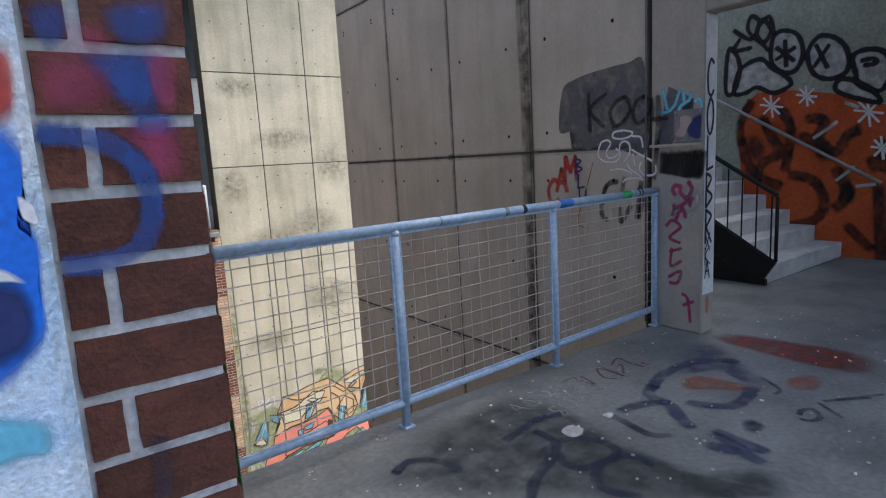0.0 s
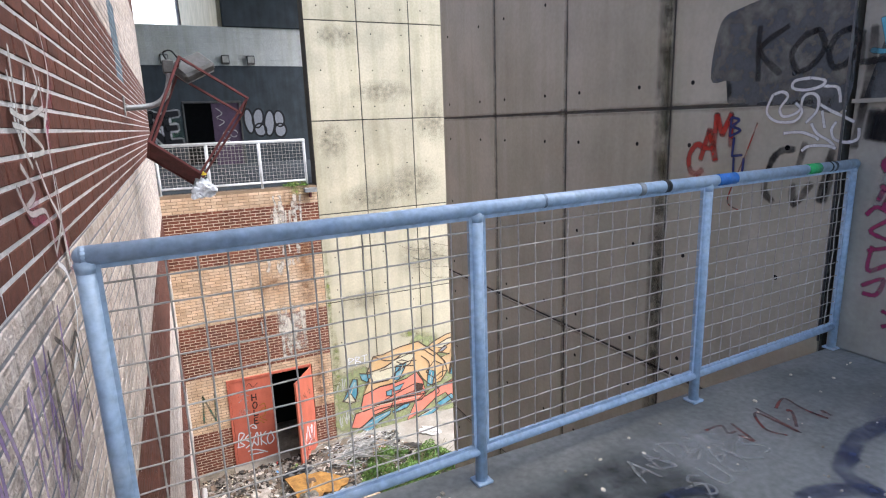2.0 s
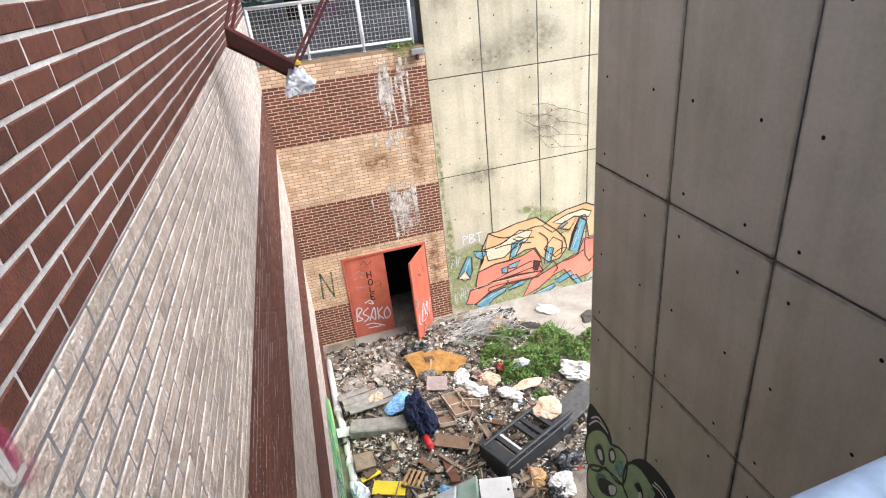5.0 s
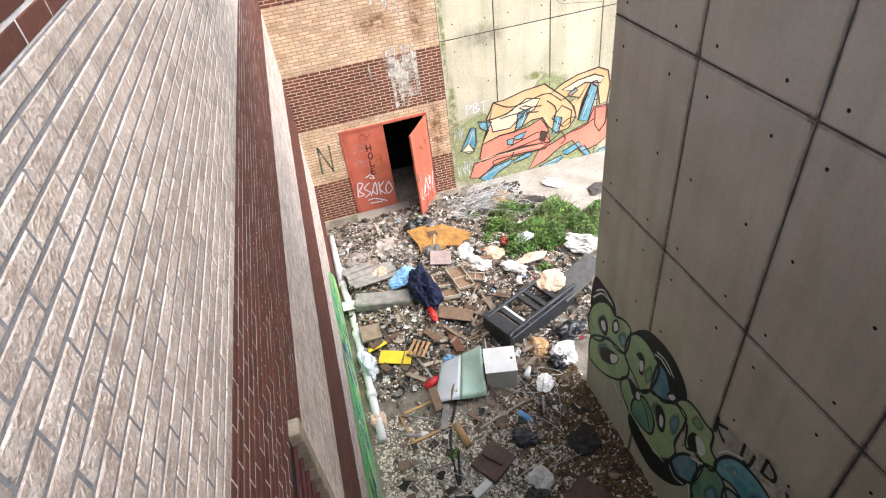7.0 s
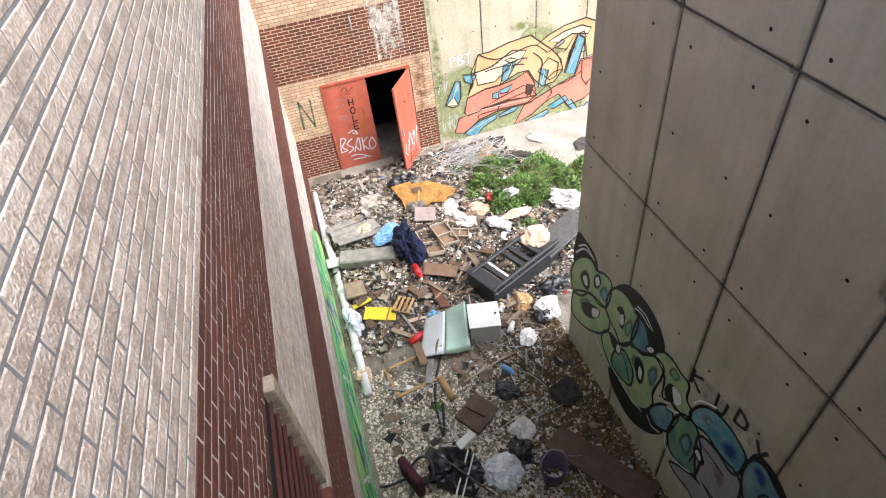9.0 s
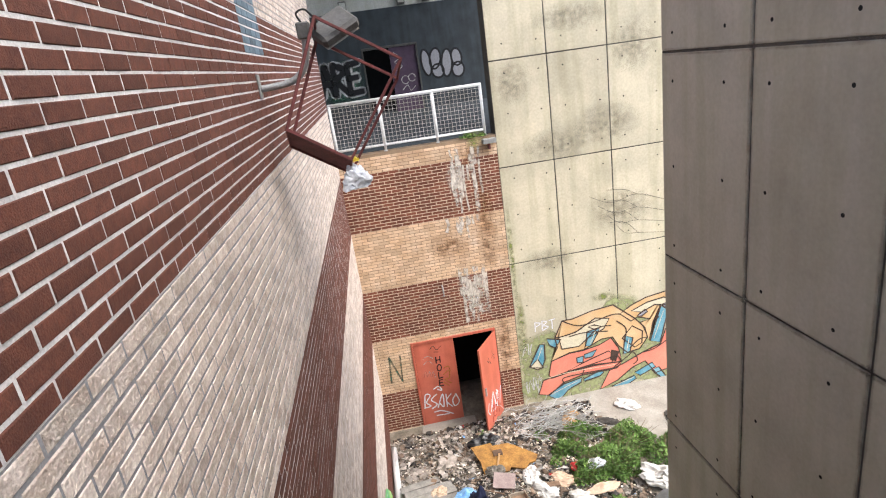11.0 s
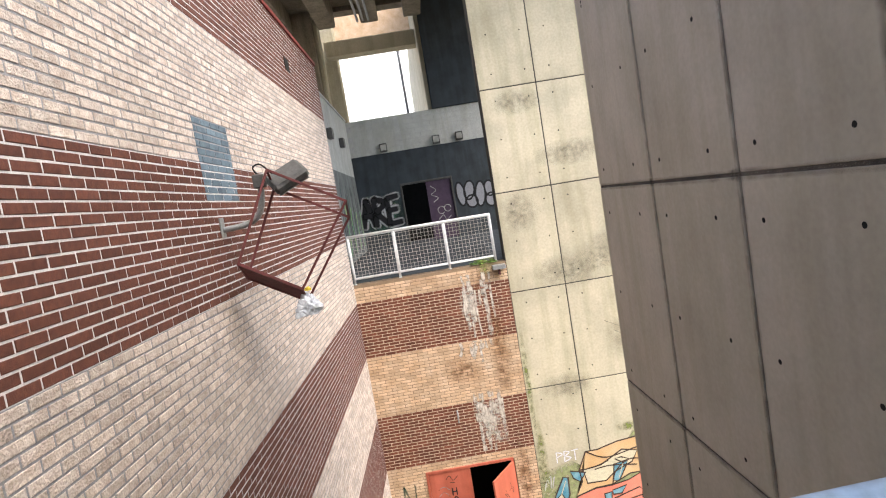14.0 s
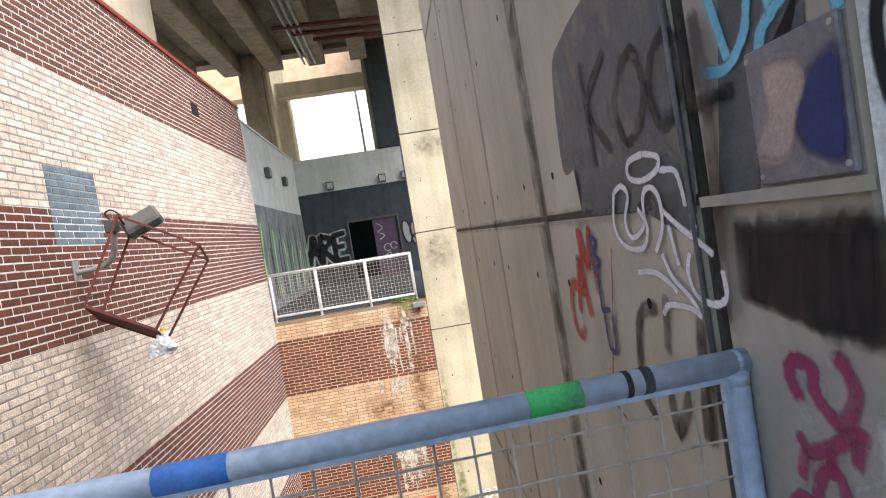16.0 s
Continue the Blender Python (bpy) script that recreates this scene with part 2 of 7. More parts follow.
COVERP = mat("cover_paint", (0.20, 0.20, 0.22), (0.14, 0.14, 0.16), scale=7, fine=80, rough=0.4, bump=0.1)
CONDUIT = mat("conduit", (0.16, 0.16, 0.16), (0.09, 0.09, 0.10), rough=0.4, metal=0.3)

# ---- helpers ----
def mesh_ob(name, bm, material, parent=None):
    me = bpy.data.meshes.new(name)
    bm.to_mesh(me)
    bm.free()
    for m in (material if isinstance(material, (list, tuple)) else [material]):
        me.materials.append(m)
    ob = new(name, me)
    if parent:
        ob.parent = parent
    return ob


def world_part(ob):
    """A part whose mesh is given in world places: undo its parent's pose."""
    up = ob.parent.matrix_basis.copy()
    if ob.parent.parent:
        up = ob.parent.parent.matrix_basis @ up
    ob.matrix_parent_inverse = up.inverted()
    return ob


def part(name, bm, material, parent, label=""):
    ob = mesh_ob(name, bm, material, parent)
    return tagged(ob, label) if label else ob


def box(bm, x0, x1, y0, y1, z0, z1, bevel=0.0, m=None):
    """Adds a box, optionally bevelled and posed."""
    g = bmesh.ops.create_cube(bm, size=1.0, matrix=Matrix.Translation(((x0 + x1) / 2, (y0 + y1) / 2, (z0 + z1) / 2)) @ Matrix.Diagonal((x1 - x0, y1 - y0, z1 - z0, 1)))
    vs = g["verts"]
    if bevel:
        es = list({e for v in vs for e in v.link_edges})
        r = bmesh.ops.bevel(bm, geom=es, offset=bevel, segments=1, affect="EDGES", profile=0.5)
        vs = list({v for v in r["verts"]} | {v for v in vs if v.is_valid})
    if m is not None:
        bmesh.ops.transform(bm, matrix=m, verts=[v for v in vs if v.is_valid])
    return bm


def slab(name, x0, x1, y0, y1, z0, z1, material, parent=None, bevel=0.0, label=""):
    ob = mesh_ob(name, box(bmesh.new(), x0, x1, y0, y1, z0, z1, bevel), material, parent)
    return tagged(ob, label) if label else ob


def rod(bm, a, b, r, seg=8, r2=None):
    """Adds a round bar from a to b."""
    a, b = Vector(a), Vector(b)
    d = b - a
    m = Matrix.Translation((a + b) / 2) @ d.to_track_quat("Z", "Y").to_matrix().to_4x4()
    bmesh.ops.create_cone(bm, cap_ends=True, segments=seg, radius1=r, radius2=r if r2 is None else r2, depth=d.length, matrix=m)
    return bm


def smooth(ob):
    for p in ob.data.polygons:
        p.use_smooth = True
    return ob


def struct(ob, label, category):
    return tagged(ob, label, category, kind="structure")


def empty(name, x=0, y=0, z=0, rz=0):
    ob = new(name)
    ob.matrix_world = pose(x, y, z, 0, 0, rz)
    return ob


# ---- bricks ----
COURSE, BRICK, JOINTW = 0.067, 0.210, 0.0125
BAND0 = 0.97          # underside of the dark band at eye height
BANDS = [(-8.2, -5.46, 1), (-5.46, -4.12, 0), (-4.12, -2.916, 1), (-2.916, -1.576, 0), (-1.576, -0.37, 1),
         (-0.37, 0.97, 0), (0.97, 2.176, 1), (2.176, 3.516, 0), (3.516, 4.655, 1)]


def brick_data(length, height, depth):
    """One brick lying along x, its face towards -y, chamfered."""
    c = 0.004
    l, h = length, height
    c = 0.003
    v = [(0, 0.004, 0), (l, 0.004, 0), (l, 0.004, h), (0, 0.004, h), (c, -depth, c), (l - c, -depth, c), (l - c, -depth, h - c), (c, -depth, h - c),
         (0, -depth + c, 0), (l, -depth + c, 0), (l, -depth + c, h), (0, -depth + c, h)]
    f = [(4, 5, 6, 7), (8, 9, 5, 4), (9, 10, 6, 5), (10, 11, 7, 6), (11, 8, 4, 7), (0, 1, 9, 8), (1, 2, 10, 9), (2, 3, 11, 10), (3, 0, 8, 11)]
    return v, f


BRICK_MESH = {}


def brick_mesh(length, depth, material):
    key = (round(length, 3), round(depth, 4), material.name)
    if key not in BRICK_MESH:
        v, f = brick_data(length, COURSE - JOINTW, depth)
        me = bpy.data.meshes.new("brick")
        me.from_pydata(v, [], f)
        me.materials.append(material)
        BRICK_MESH[key] = me
    return BRICK_MESH[key]


def brick_field(parent, length, z0, z1, dark, pale, near=None, holes=(), seed=1, limit=300, shift=0.0, painted=None):
    """Bricks on the wall's face in the parent's own x-z plane, facing its -y. Those in the near stretch are objects of their own."""
    rng = random.Random(seed)
    pitch = BRICK + JOINTW
    bulk = {0: ([], []), 1: ([], []), 2: ([], [])}
    count = 0
    k0 = math.ceil((z0 - BAND0) / COURSE - 1e-6)
    k1 = math.floor((z1 - BAND0) / COURSE + 1e-6)
    for k in range(k0, k1):
        zc = BAND0 + k * COURSE
        kind = 0
        for a, b, d in BANDS:
            if a - 1e-3 <= zc + COURSE / 2 < b:
                kind = d
        u = -pitch * (0.5 if k % 2 else 1.0) + shift
        while u < length:
            a, b = max(u, 0.0), min(u + BRICK, length)
            u += pitch
            if b - a < 0.03:
                continue
            spans = [(a, b)]
            for h0, h1, g0, g1 in holes:
                if g0 < zc + COURSE / 2 < g1:
                    spans = [s for p, q in spans for s in ((p, min(q, h0)), (max(p, h1), q)) if s[1] - s[0] > 0.02]
            if painted and painted[2] < zc < painted[3]:
                spans = [(max(p, lo), min(q, hi)) for p, q in spans for lo, hi in ((-1, painted[0]), (painted[0], painted[1]), (painted[1], 99)) if min(q, hi) - max(p, lo) > 0.001]
            for a, b in spans:
                dep = 0.0035 + rng.choice((-0.001, 0, 0.001))
                if near and count < limit and near[0] < a < near[1] and near[2] < zc < near[3]:
                    ob = new("brick", brick_mesh(b - a, dep, dark if kind else pale))
                    ob.parent = parent
                    ob.location = (a, 0, zc + JOINTW / 2)
                    count += 1
                    continue
                v, f = brick_data(b - a, COURSE - JOINTW, dep)
                tint = painted and painted[0] < (a + b) / 2 < painted[1] and painted[2] < zc < painted[3]
                vs, fs = bulk[2 if tint else kind]
                o = len(vs)
                j = rng.uniform(-0.0015, 0.0015)
                vs.extend((x + a, y, z + zc + JOINTW / 2 + j) for x, y, z in v)
                fs.extend(tuple(i + o for i in q) for q in f)
    for kind, name, m in ((1, "dark_bricks", dark), (0, "pale_bricks", pale), (2, "blue_bricks", BRICK_BLUE)):
        vs, fs = bulk[kind]
        if vs:
            me = bpy.data.meshes.new(name)
            me.from_pydata(vs, [], fs)
            me.materials.append(m)
            ob = new(name, me)
            ob.parent = parent
            ob["kind"] = "stuff"


# ---- structure: the banded brick wall along the court ----
LW_Y0, LW_X0, LW_SLOPE = 1.44, -0.33, 0.0162
LW_LEN = 13.3
GZ = -6.5
left_frame = struct(empty("wall_brick_banded", LW_X0, LW_Y0, 0, 90 - math.degrees(math.atan(LW_SLOPE))), "tall brick wall in dark red and pale bands", "wall")
# in the wall's own axes x runs along it and -y points into the court
for a, c, d in BANDS:
    part("bedding", box(bmesh.new(), 0.003, LW_LEN, 0, 0.45, max(a, GZ - 0.3), c), MORTAR if d else MORTAR_GREY, left_frame)
part("coping", box(bmesh.new(), 0, LW_LEN, -0.03, 0.48, 4.655, 4.72, 0.006), CAPRED, left_frame, "dark red metal coping")

# ---- structure: far brick wall with the red doors ----
BY = 14.72
back_wall = struct(empty("wall_brick_doors", -0.13, BY, 0, 0), "banded brick wall with a doorway, stained", "wall")
DOOR_U0, DOOR_U1, DOOR_H = 0.84, 2.82, -4.29
for a, c, d in BANDS[:6]:
    a, c = max(a, GZ - 0.3), min(c, 0.02)
    for u0, u1, z0, z1 in ((0.0, DOOR_U0, a, c), (DOOR_U1, 3.3, a, c), (DOOR_U0, DOOR_U1, max(a, DOOR_H), c)):
        if z1 - z0 > 0.01:
            part("bedding", box(bmesh.new(), u0, u1, 0, 0.35, z0, z1), MORTAR_RED if d else MORTAR_TAN, back_wall)

# ---- structure: concrete panel walls ----


def panel_wall(name, label, axis, at, edges, levels, thick, material, sign):
    """Panels with recessed joints. axis 'x': the face lies at x = at and looks to sign; edges run along the other axis."""
    wall = struct(empty(name), label, "wall")
    lo, hi, g = edges[0], edges[-1], 0.025
    b = bmesh.new()
    f = at - sign * 0.014
    s = sorted((f, f - sign * thick))
    if axis == "x":
        box(b, s[0], s[1], lo + 0.003, hi - 0.003, levels[0], levels[-1])
    else:
        box(b, lo + 0.003, hi - 0.003, s[0], s[1], levels[0], levels[-1])
    part("core", b, JOINT, wall)
    # Flat black discs: the shade inside each tie hole is their colour.
    hole = bmesh.new()
    bmesh.ops.create_circle(hole, cap_ends=True, segments=10, radius=0.016)
    hole_me = bpy.data.meshes.new("tie_hole_disc")
    hole.to_mesh(hole_me)
    hole.free()
    hole_me.materials.append(DARK)
    turn = Euler((radians(90), 0, 0)) if axis == "y" else Euler((0, radians(-90), 0))
    for i in range(len(edges) - 1):
        for j in range(len(levels) - 1):
            b = bmesh.new()
            e = sorted((at, at - sign * 0.02))
            u0, u1 = edges[i] + g / 2, edges[i + 1] - g / 2
            if axis == "x":
                box(b, e[0], e[1], u0, u1, levels[j] + g / 2, levels[j + 1] - g / 2, 0.004)
            else:
                box(b, u0, u1, e[0], e[1], levels[j] + g / 2, levels[j + 1] - g / 2, 0.004)
            part("panel", b, material, wall)
            if levels[j + 1] - levels[j] < 1.5:
                continue
            for uu in (u0 + 0.25 * (u1 - u0), u0 + 0.85 * (u1 - u0)):
                for k in (0.26, 1.06, 1.87):
                    h = new("tie_hole_disc", hole_me)
                    h.parent = wall
                    z = levels[j + 1] - k
                    h.location = (at + sign * 0.002, uu, z) if axis == "x" else (uu, at + sign * 0.002, z)
                    h.rotation_euler = turn
    return wall


DX = 3.39
W_LEVELS = [-6.7, -4.69, -2.665, -0.632, 1.395, 3.43, 5.0]
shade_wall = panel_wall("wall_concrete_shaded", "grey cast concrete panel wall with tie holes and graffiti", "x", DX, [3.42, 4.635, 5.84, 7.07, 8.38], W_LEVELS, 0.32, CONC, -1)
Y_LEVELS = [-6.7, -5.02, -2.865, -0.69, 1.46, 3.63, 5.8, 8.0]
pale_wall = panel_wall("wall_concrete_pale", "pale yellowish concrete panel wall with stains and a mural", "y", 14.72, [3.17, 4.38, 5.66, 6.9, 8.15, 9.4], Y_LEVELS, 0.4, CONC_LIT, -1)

# ---- structure: floors and ceilings ----
struct(slab("ground", -40, 60, -40, 70, GZ - 0.4, GZ, GROUND), "littered gravel and earth ground of the sunken court", "ground")
struct(slab("floor_walkway", -3.5, 9.0, -4.0, 3.36, -0.3, 0.0, FLOOR), "worn concrete walkway floor with sprayed paint", "floor")
struct(slab("floor_stair_hall", 3.72, 7.12, 3.36, 7.8, -0.3, 0.0, FLOOR), "worn concrete floor of the stair hall", "floor")
# Floor takes the dark wall colour in place of the deck's shade.
struct(slab("floor_terrace", -0.75, 8.2, BY + 0.35, 26.4, -0.25, 0.03, GREYPAINT_SHADE), "concrete terrace floor, shade put into its colour", "floor")
# Added out of view to stop light leaking in below the walkway.
struct(slab("wall_under_walkway", -0.4, 3.72, 3.0, 3.25, GZ, -0.302, CONC), "unseen wall added under the walkway to block light", "wall")
# jamb wall, doorway and stair hall
struct(slab("wall_jamb", 3.405, 3.56, 2.98, 3.40, 0, 3.1, CONC_JAMB, bevel=0.01), "painted concrete jamb beside the stair opening", "wall")
struct(slab("wall_header", 3.405, 3.56, -4.0, 2.98, 2.27, 3.1, CONC_JAMB, bevel=0.01), "concrete header over the stair opening", "wall")
struct(slab("wall_stair_side", 7.12, 7.3, -4.0, 8.0, 0, 3.6, HALLWALL), "pale green stair wall sprayed with orange, white and black graffiti", "wall")
struct(slab("wall_stair_end", 3.72, 7.12, 7.8, 8.0, 0, 3.6, CONC), "plain concrete wall at the end of the stair", "wall")
# Unseen slab added to cut skylight on the near wall and floor.
struct(slab("shade_slab_walkway", 0.3, 3.4, -4.0, 2.1, 4.6, 4.9, DECK), "unseen slab added over the walkway to shade the near wall", "ceiling")
# Unseen slab; its length sets how much sky reaches the stair hall.
struct(slab("shade_slab_stair_hall", 3.405, 7.3, -2.4, 3.0, 3.6, 3.9, DECK), "unseen slab over the stair hall, sized to set its light", "ceiling")
struct(slab("wall_header_upper", 3.41, 3.56, -4.0, 3.40, 3.1, 3.6, CONC), "concrete wall over the opening", "wall")
struct(slab("wall_painted_block", -3.5, -0.468, 1.40, 1.6, 0, 4.0, PAINTBLOCK, bevel=0.012), "block wall sprayed blue and white", "wall")

# terrace surroundings
TY = 25.0
b = bmesh.new()
box(b, -0.8, 0.93, TY, TY + 0.3, 0, 3.65)
box(b, 2.97, 8.2, TY, TY + 0.3, 0, 3.65)
box(b, 0.93, 2.97, TY, TY + 0.3, 2.37, 3.65)
struct(mesh_ob("wall_terrace_dark", b, GREYPAINT_SHADE), "dark grey painted block wall with graffiti", "wall")
terrace_white = struct(empty("wall_terrace_white"), "white painted block wall above the dark paint", "wall")
part("backing", box(bmesh.new(), -0.8, 8.2, TY, TY + 0.3, 3.652, 5.02), MORTAR, terrace_white)
block = box(bmesh.new(), 0.006, 0.40, -0.012, 0.0, 0.006, 0.19, 0.004)
block_me = bpy.data.meshes.new("block")
block.to_mesh(block_me)
block.free()
block_me.materials.append(WHITEBLOCK)
for r in range(7):
    for c in range(15):
        o = new("block", block_me)
        o.parent = terrace_white
        o.location = (-0.78 + 0.406 * (c + (0.5 if r % 2 else 0)), TY, 3.655 + r * 0.195)
struct(slab("wall_terrace_side", -1.1, -0.75, 14.78, TY, 0, 5.05, WHITEBLOCK), "white painted block side wall", "wall")
struct(slab("coping_terrace_side", -1.14, -0.71, 14.78, TY, 5.054, 5.11, RAILWHITE), "pale metal coping", "coping")
struct(slab("wall_terrace_lower_grey", -0.748, -0.742, 15.0, TY - 0.01, 0.04, 2.9, GREYSIDE), "grey painted lower part of the side wall", "wall")
# Added dark filler that hides bright sky beside the opening.
struct(slab("wall_terrace_gap_filler", 5.7, 8.2, TY + 0.02, TY + 0.3, 5.024, 8.4, GREYPAINT_SHADE), "dark wall added beside the upper opening to close a bright gap", "wall")
# Black panels behind the doors; the rooms' darkness is their colour.
struct(slab("dark_panel_behind_door", 0.7, 3.2, TY + 1.2, TY + 1.3, 0, 2.6, DARK), "black panel standing for the unlit room behind the terrace door", "wall")
struct(slab("dark_panel_behind_red_doors", 0.3, 3.1, BY + 1.6, BY + 1.7, GZ, -0.3, DARK), "black panel standing for the unlit room behind the red doors", "wall")
struct(slab("dark_panel_side", 0.3, 0.36, BY + 0.35, BY + 1.6, GZ, -0.3, DARK), "black side panel standing for the unlit room", "wall")
struct(slab("dark_panel_side", 3.04, 3.1, BY + 0.35, BY + 1.6, GZ, -0.3, DARK), "black side panel standing for the unlit room", "wall")
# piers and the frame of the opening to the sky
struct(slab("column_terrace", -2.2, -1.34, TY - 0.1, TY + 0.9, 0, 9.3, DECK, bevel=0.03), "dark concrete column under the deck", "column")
# Pier coloured dark: its shade under the deck is in the material.
struct(slab("column_terrace", 2.66, 7.5, TY - 0.1, TY + 0.9, 5.02, 9.3, GREYPAINT_SHADE, bevel=0.03), "concrete pier under the deck, shade put into its colour", "column")
# Pale edges use the lit concrete tone against the dark pier.
struct(slab("pier_frame", 2.50, 2.655, TY + 0.2, TY + 30, 5.02, 12, CONC_LIT, bevel=0.02), "concrete edge of the opening, its light put into the pale colour", "column")
struct(slab("pier_frame", -1.335, -1.2, TY + 0.2, TY + 0.9, 5.02, 9.1, CONC_LIT, bevel=0.02), "concrete edge of the opening, its light put into the pale colour", "column")
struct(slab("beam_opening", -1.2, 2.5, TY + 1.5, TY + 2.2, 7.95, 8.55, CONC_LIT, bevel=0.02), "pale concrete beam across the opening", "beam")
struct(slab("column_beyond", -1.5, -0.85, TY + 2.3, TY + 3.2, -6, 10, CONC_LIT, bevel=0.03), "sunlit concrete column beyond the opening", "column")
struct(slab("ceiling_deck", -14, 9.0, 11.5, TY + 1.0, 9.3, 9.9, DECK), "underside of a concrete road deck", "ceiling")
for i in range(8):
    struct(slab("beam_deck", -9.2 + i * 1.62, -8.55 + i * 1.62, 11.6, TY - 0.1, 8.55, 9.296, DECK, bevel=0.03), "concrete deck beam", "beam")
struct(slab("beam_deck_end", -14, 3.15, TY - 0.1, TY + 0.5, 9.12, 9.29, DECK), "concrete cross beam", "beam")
struct(slab("pier_lit", -2.0, -1.2, 9.5, 13.9, -6, 9.29, CONC, bevel=0.04), "pale concrete pier behind the brick wall", "column")
struct(slab("upper_deck_beyond", -6, 9, TY + 6, TY + 7, 9.35, 12.5, BRICK_TAN), "tan parapet of a deck beyond the opening", "parapet")
pole = tagged(smooth(mesh_ob("street_lamp", rod(bmesh.new(), (1.9, TY + 12, -6), (1.75, TY + 12, 14), 0.10, 10, 0.07), CONDUIT)), "grey street lamp pole beyond the opening", "street lamp")
backdrop = struct(slab("backdrop", -140, 120, 110, 110.5, -20, 90, SKYWHITE), "white overcast sky in the distance", "sky")

left_paint, back_paint = left_frame, back_wall
bpy.context.view_layer.update()

# ---- railings ----
RTOP = 1.085
WIRE_CELL = 0.078


def railing(name, length, posts, at, rz, top, bottom, material, r, label, wire=0.0029, mesh=None):
    rail = empty(name, *at, rz)
    tagged(rail, label, "railing")
    smooth(part("top_rail", rod(bmesh.new(), (-0.01, 0, top), (length + 0.01, 0, top), r * 1.1, 14), material, rail))
    smooth(part("bottom_rail", rod(bmesh.new(), (0, 0, bottom), (length, 0, bottom), r * 0.8, 12), material, rail))
    for x in posts:
        p = smooth(part("post", rod(bmesh.new(), (x, 0, 0), (x, 0, top), r, 12), material, rail))
        part("base_plate", box(bmesh.new(), x - 0.034, x + 0.034, -0.034, 0.034, 0, 0.012, 0.003), material, p)
    for x in (posts[0], posts[-1]):
        b = bmesh.new()
        bmesh.ops.create_icosphere(b, subdivisions=3, radius=r * 1.11, matrix=Matrix.Translation((x, 0, top)))
        smooth(part("weld", b, material, rail))
    for x in posts:
        smooth(part("weld", rod(bmesh.new(), (x, 0, top - r * 1.9), (x, 0, top - r * 0.8), r * 1.02, 12, r * 1.14), material, rail))
    for x0, x1 in zip(posts, posts[1:]):
        b = bmesh.new()
        a0, a1 = x0 + r, x1 - r
        n = round((a1 - a0) / WIRE_CELL)
        h = top - bottom
        m = round(h / WIRE_CELL)
        for i in range(1, n):
            x = a0 + (a1 - a0) * i / n
            for j in range(m):
                s = 0.002 if (i + j) % 2 else -0.002
                rod(b, (x, s, bottom + h * j / m), (x, -s, bottom + h * (j + 1) / m), wire, 5)
        for j in range(1, m):
            z = bottom + h * j / m
            for i in range(n):
                s = 0.002 if (i + j) % 2 else -0.002
                rod(b, (a0 + (a1 - a0) * i / n, -s, z), (a0 + (a1 - a0) * (i + 1) / n, s, z), wire, 5)
        part("wire_mesh", b, mesh or WIRE, rail, "crimped galvanised wire mesh panel")
        for x in (a0 + 0.004, a1 - 0.004):
            part("mesh_frame", box(bmesh.new(), x - 0.006, x + 0.006, -0.008, 0.008, bottom + r * 0.8, top - r), material, rail)
        for z in (bottom + r * 0.9, top - r * 1.2):
            part("mesh_frame", box(bmesh.new(), a0, a1, -0.006, 0.006, z - 0.008, z + 0.008), material, rail)
    return rail


walk_rail = railing("railing", 3.57, (0.0, 1.16, 2.37, 3.555), (-0.17, 3.185, 0.0), 2.7, RTOP - 0.026, 0.135, RAILBLUE, 0.0235, "blue painted steel railing with wire mesh infill and paint drips")
railing("railing", 3.06, (0.0, 0.98, 2.06, 3.06), (-0.08, BY + 0.09, 0.03), 0, 1.03, 0.12, RAILWHITE, 0.026, "white painted steel railing with wire mesh on the terrace", 0.0042)
for x, w, m in ((2.49, 0.13, PBLUERAIL), (3.17, 0.11, PGREENRAIL), (3.32, 0.012, PBLACKSOFT), (3.36, 0.02, PBLACKSOFT), (1.95, 0.03, PWHITEFADE), (2.1, 0.03, PBLACKSOFT), (1.45, 0.010, PBLACKSOFT)):
    smooth(part("paint_mark", rod(bmesh.new(), (x - w / 2, 0, RTOP - 0.026), (x + w / 2, 0, RTOP - 0.026), 0.0235 * 1.1 + 0.0012, 14), m, walk_rail, "sprayed paint mark"))

# ---- graffiti: flat paint just off the walls ----


def plane(o, u, v):
    u, v = Vector(u), Vector(v)
    return Vector(o), u, v, u.cross(v).normalized()


SHADE = plane((DX, 0, 0), (0, -1, 0), (0, 0, 1))          # u = -y
JAMB = plane((3.405, 0, 0), (0, -1, 0), (0, 0, 1))
JAMB_END = plane((0, 2.98, 0), (1, 0, 0), (0, 0, 1))
PALE = plane((0, BY, 0), (1, 0, 0), (0, 0, 1))
FLOORP = plane((0, 0, 0), (1, 0, 0), (0, 1, 0))
STAIRW = plane((7.12, 0, 0), (0, -1, 0), (0, 0, 1))
TERR = plane((0, TY, 0), (1, 0, 0), (0, 0, 1))
TSIDE = plane((-0.742, 0, 0), (0, 1, 0), (0, 0, 1))
LWD = Vector((LW_SLOPE, 1, 0)).normalized()
LEFTW = plane(Vector((LW_X0, LW_Y0, 0)) - LWD * LW_Y0, LWD, (0, 0, 1))   # u = about y
BLOCKW = plane((0, 1.40, 0), (1, 0, 0), (0, 0, 1))


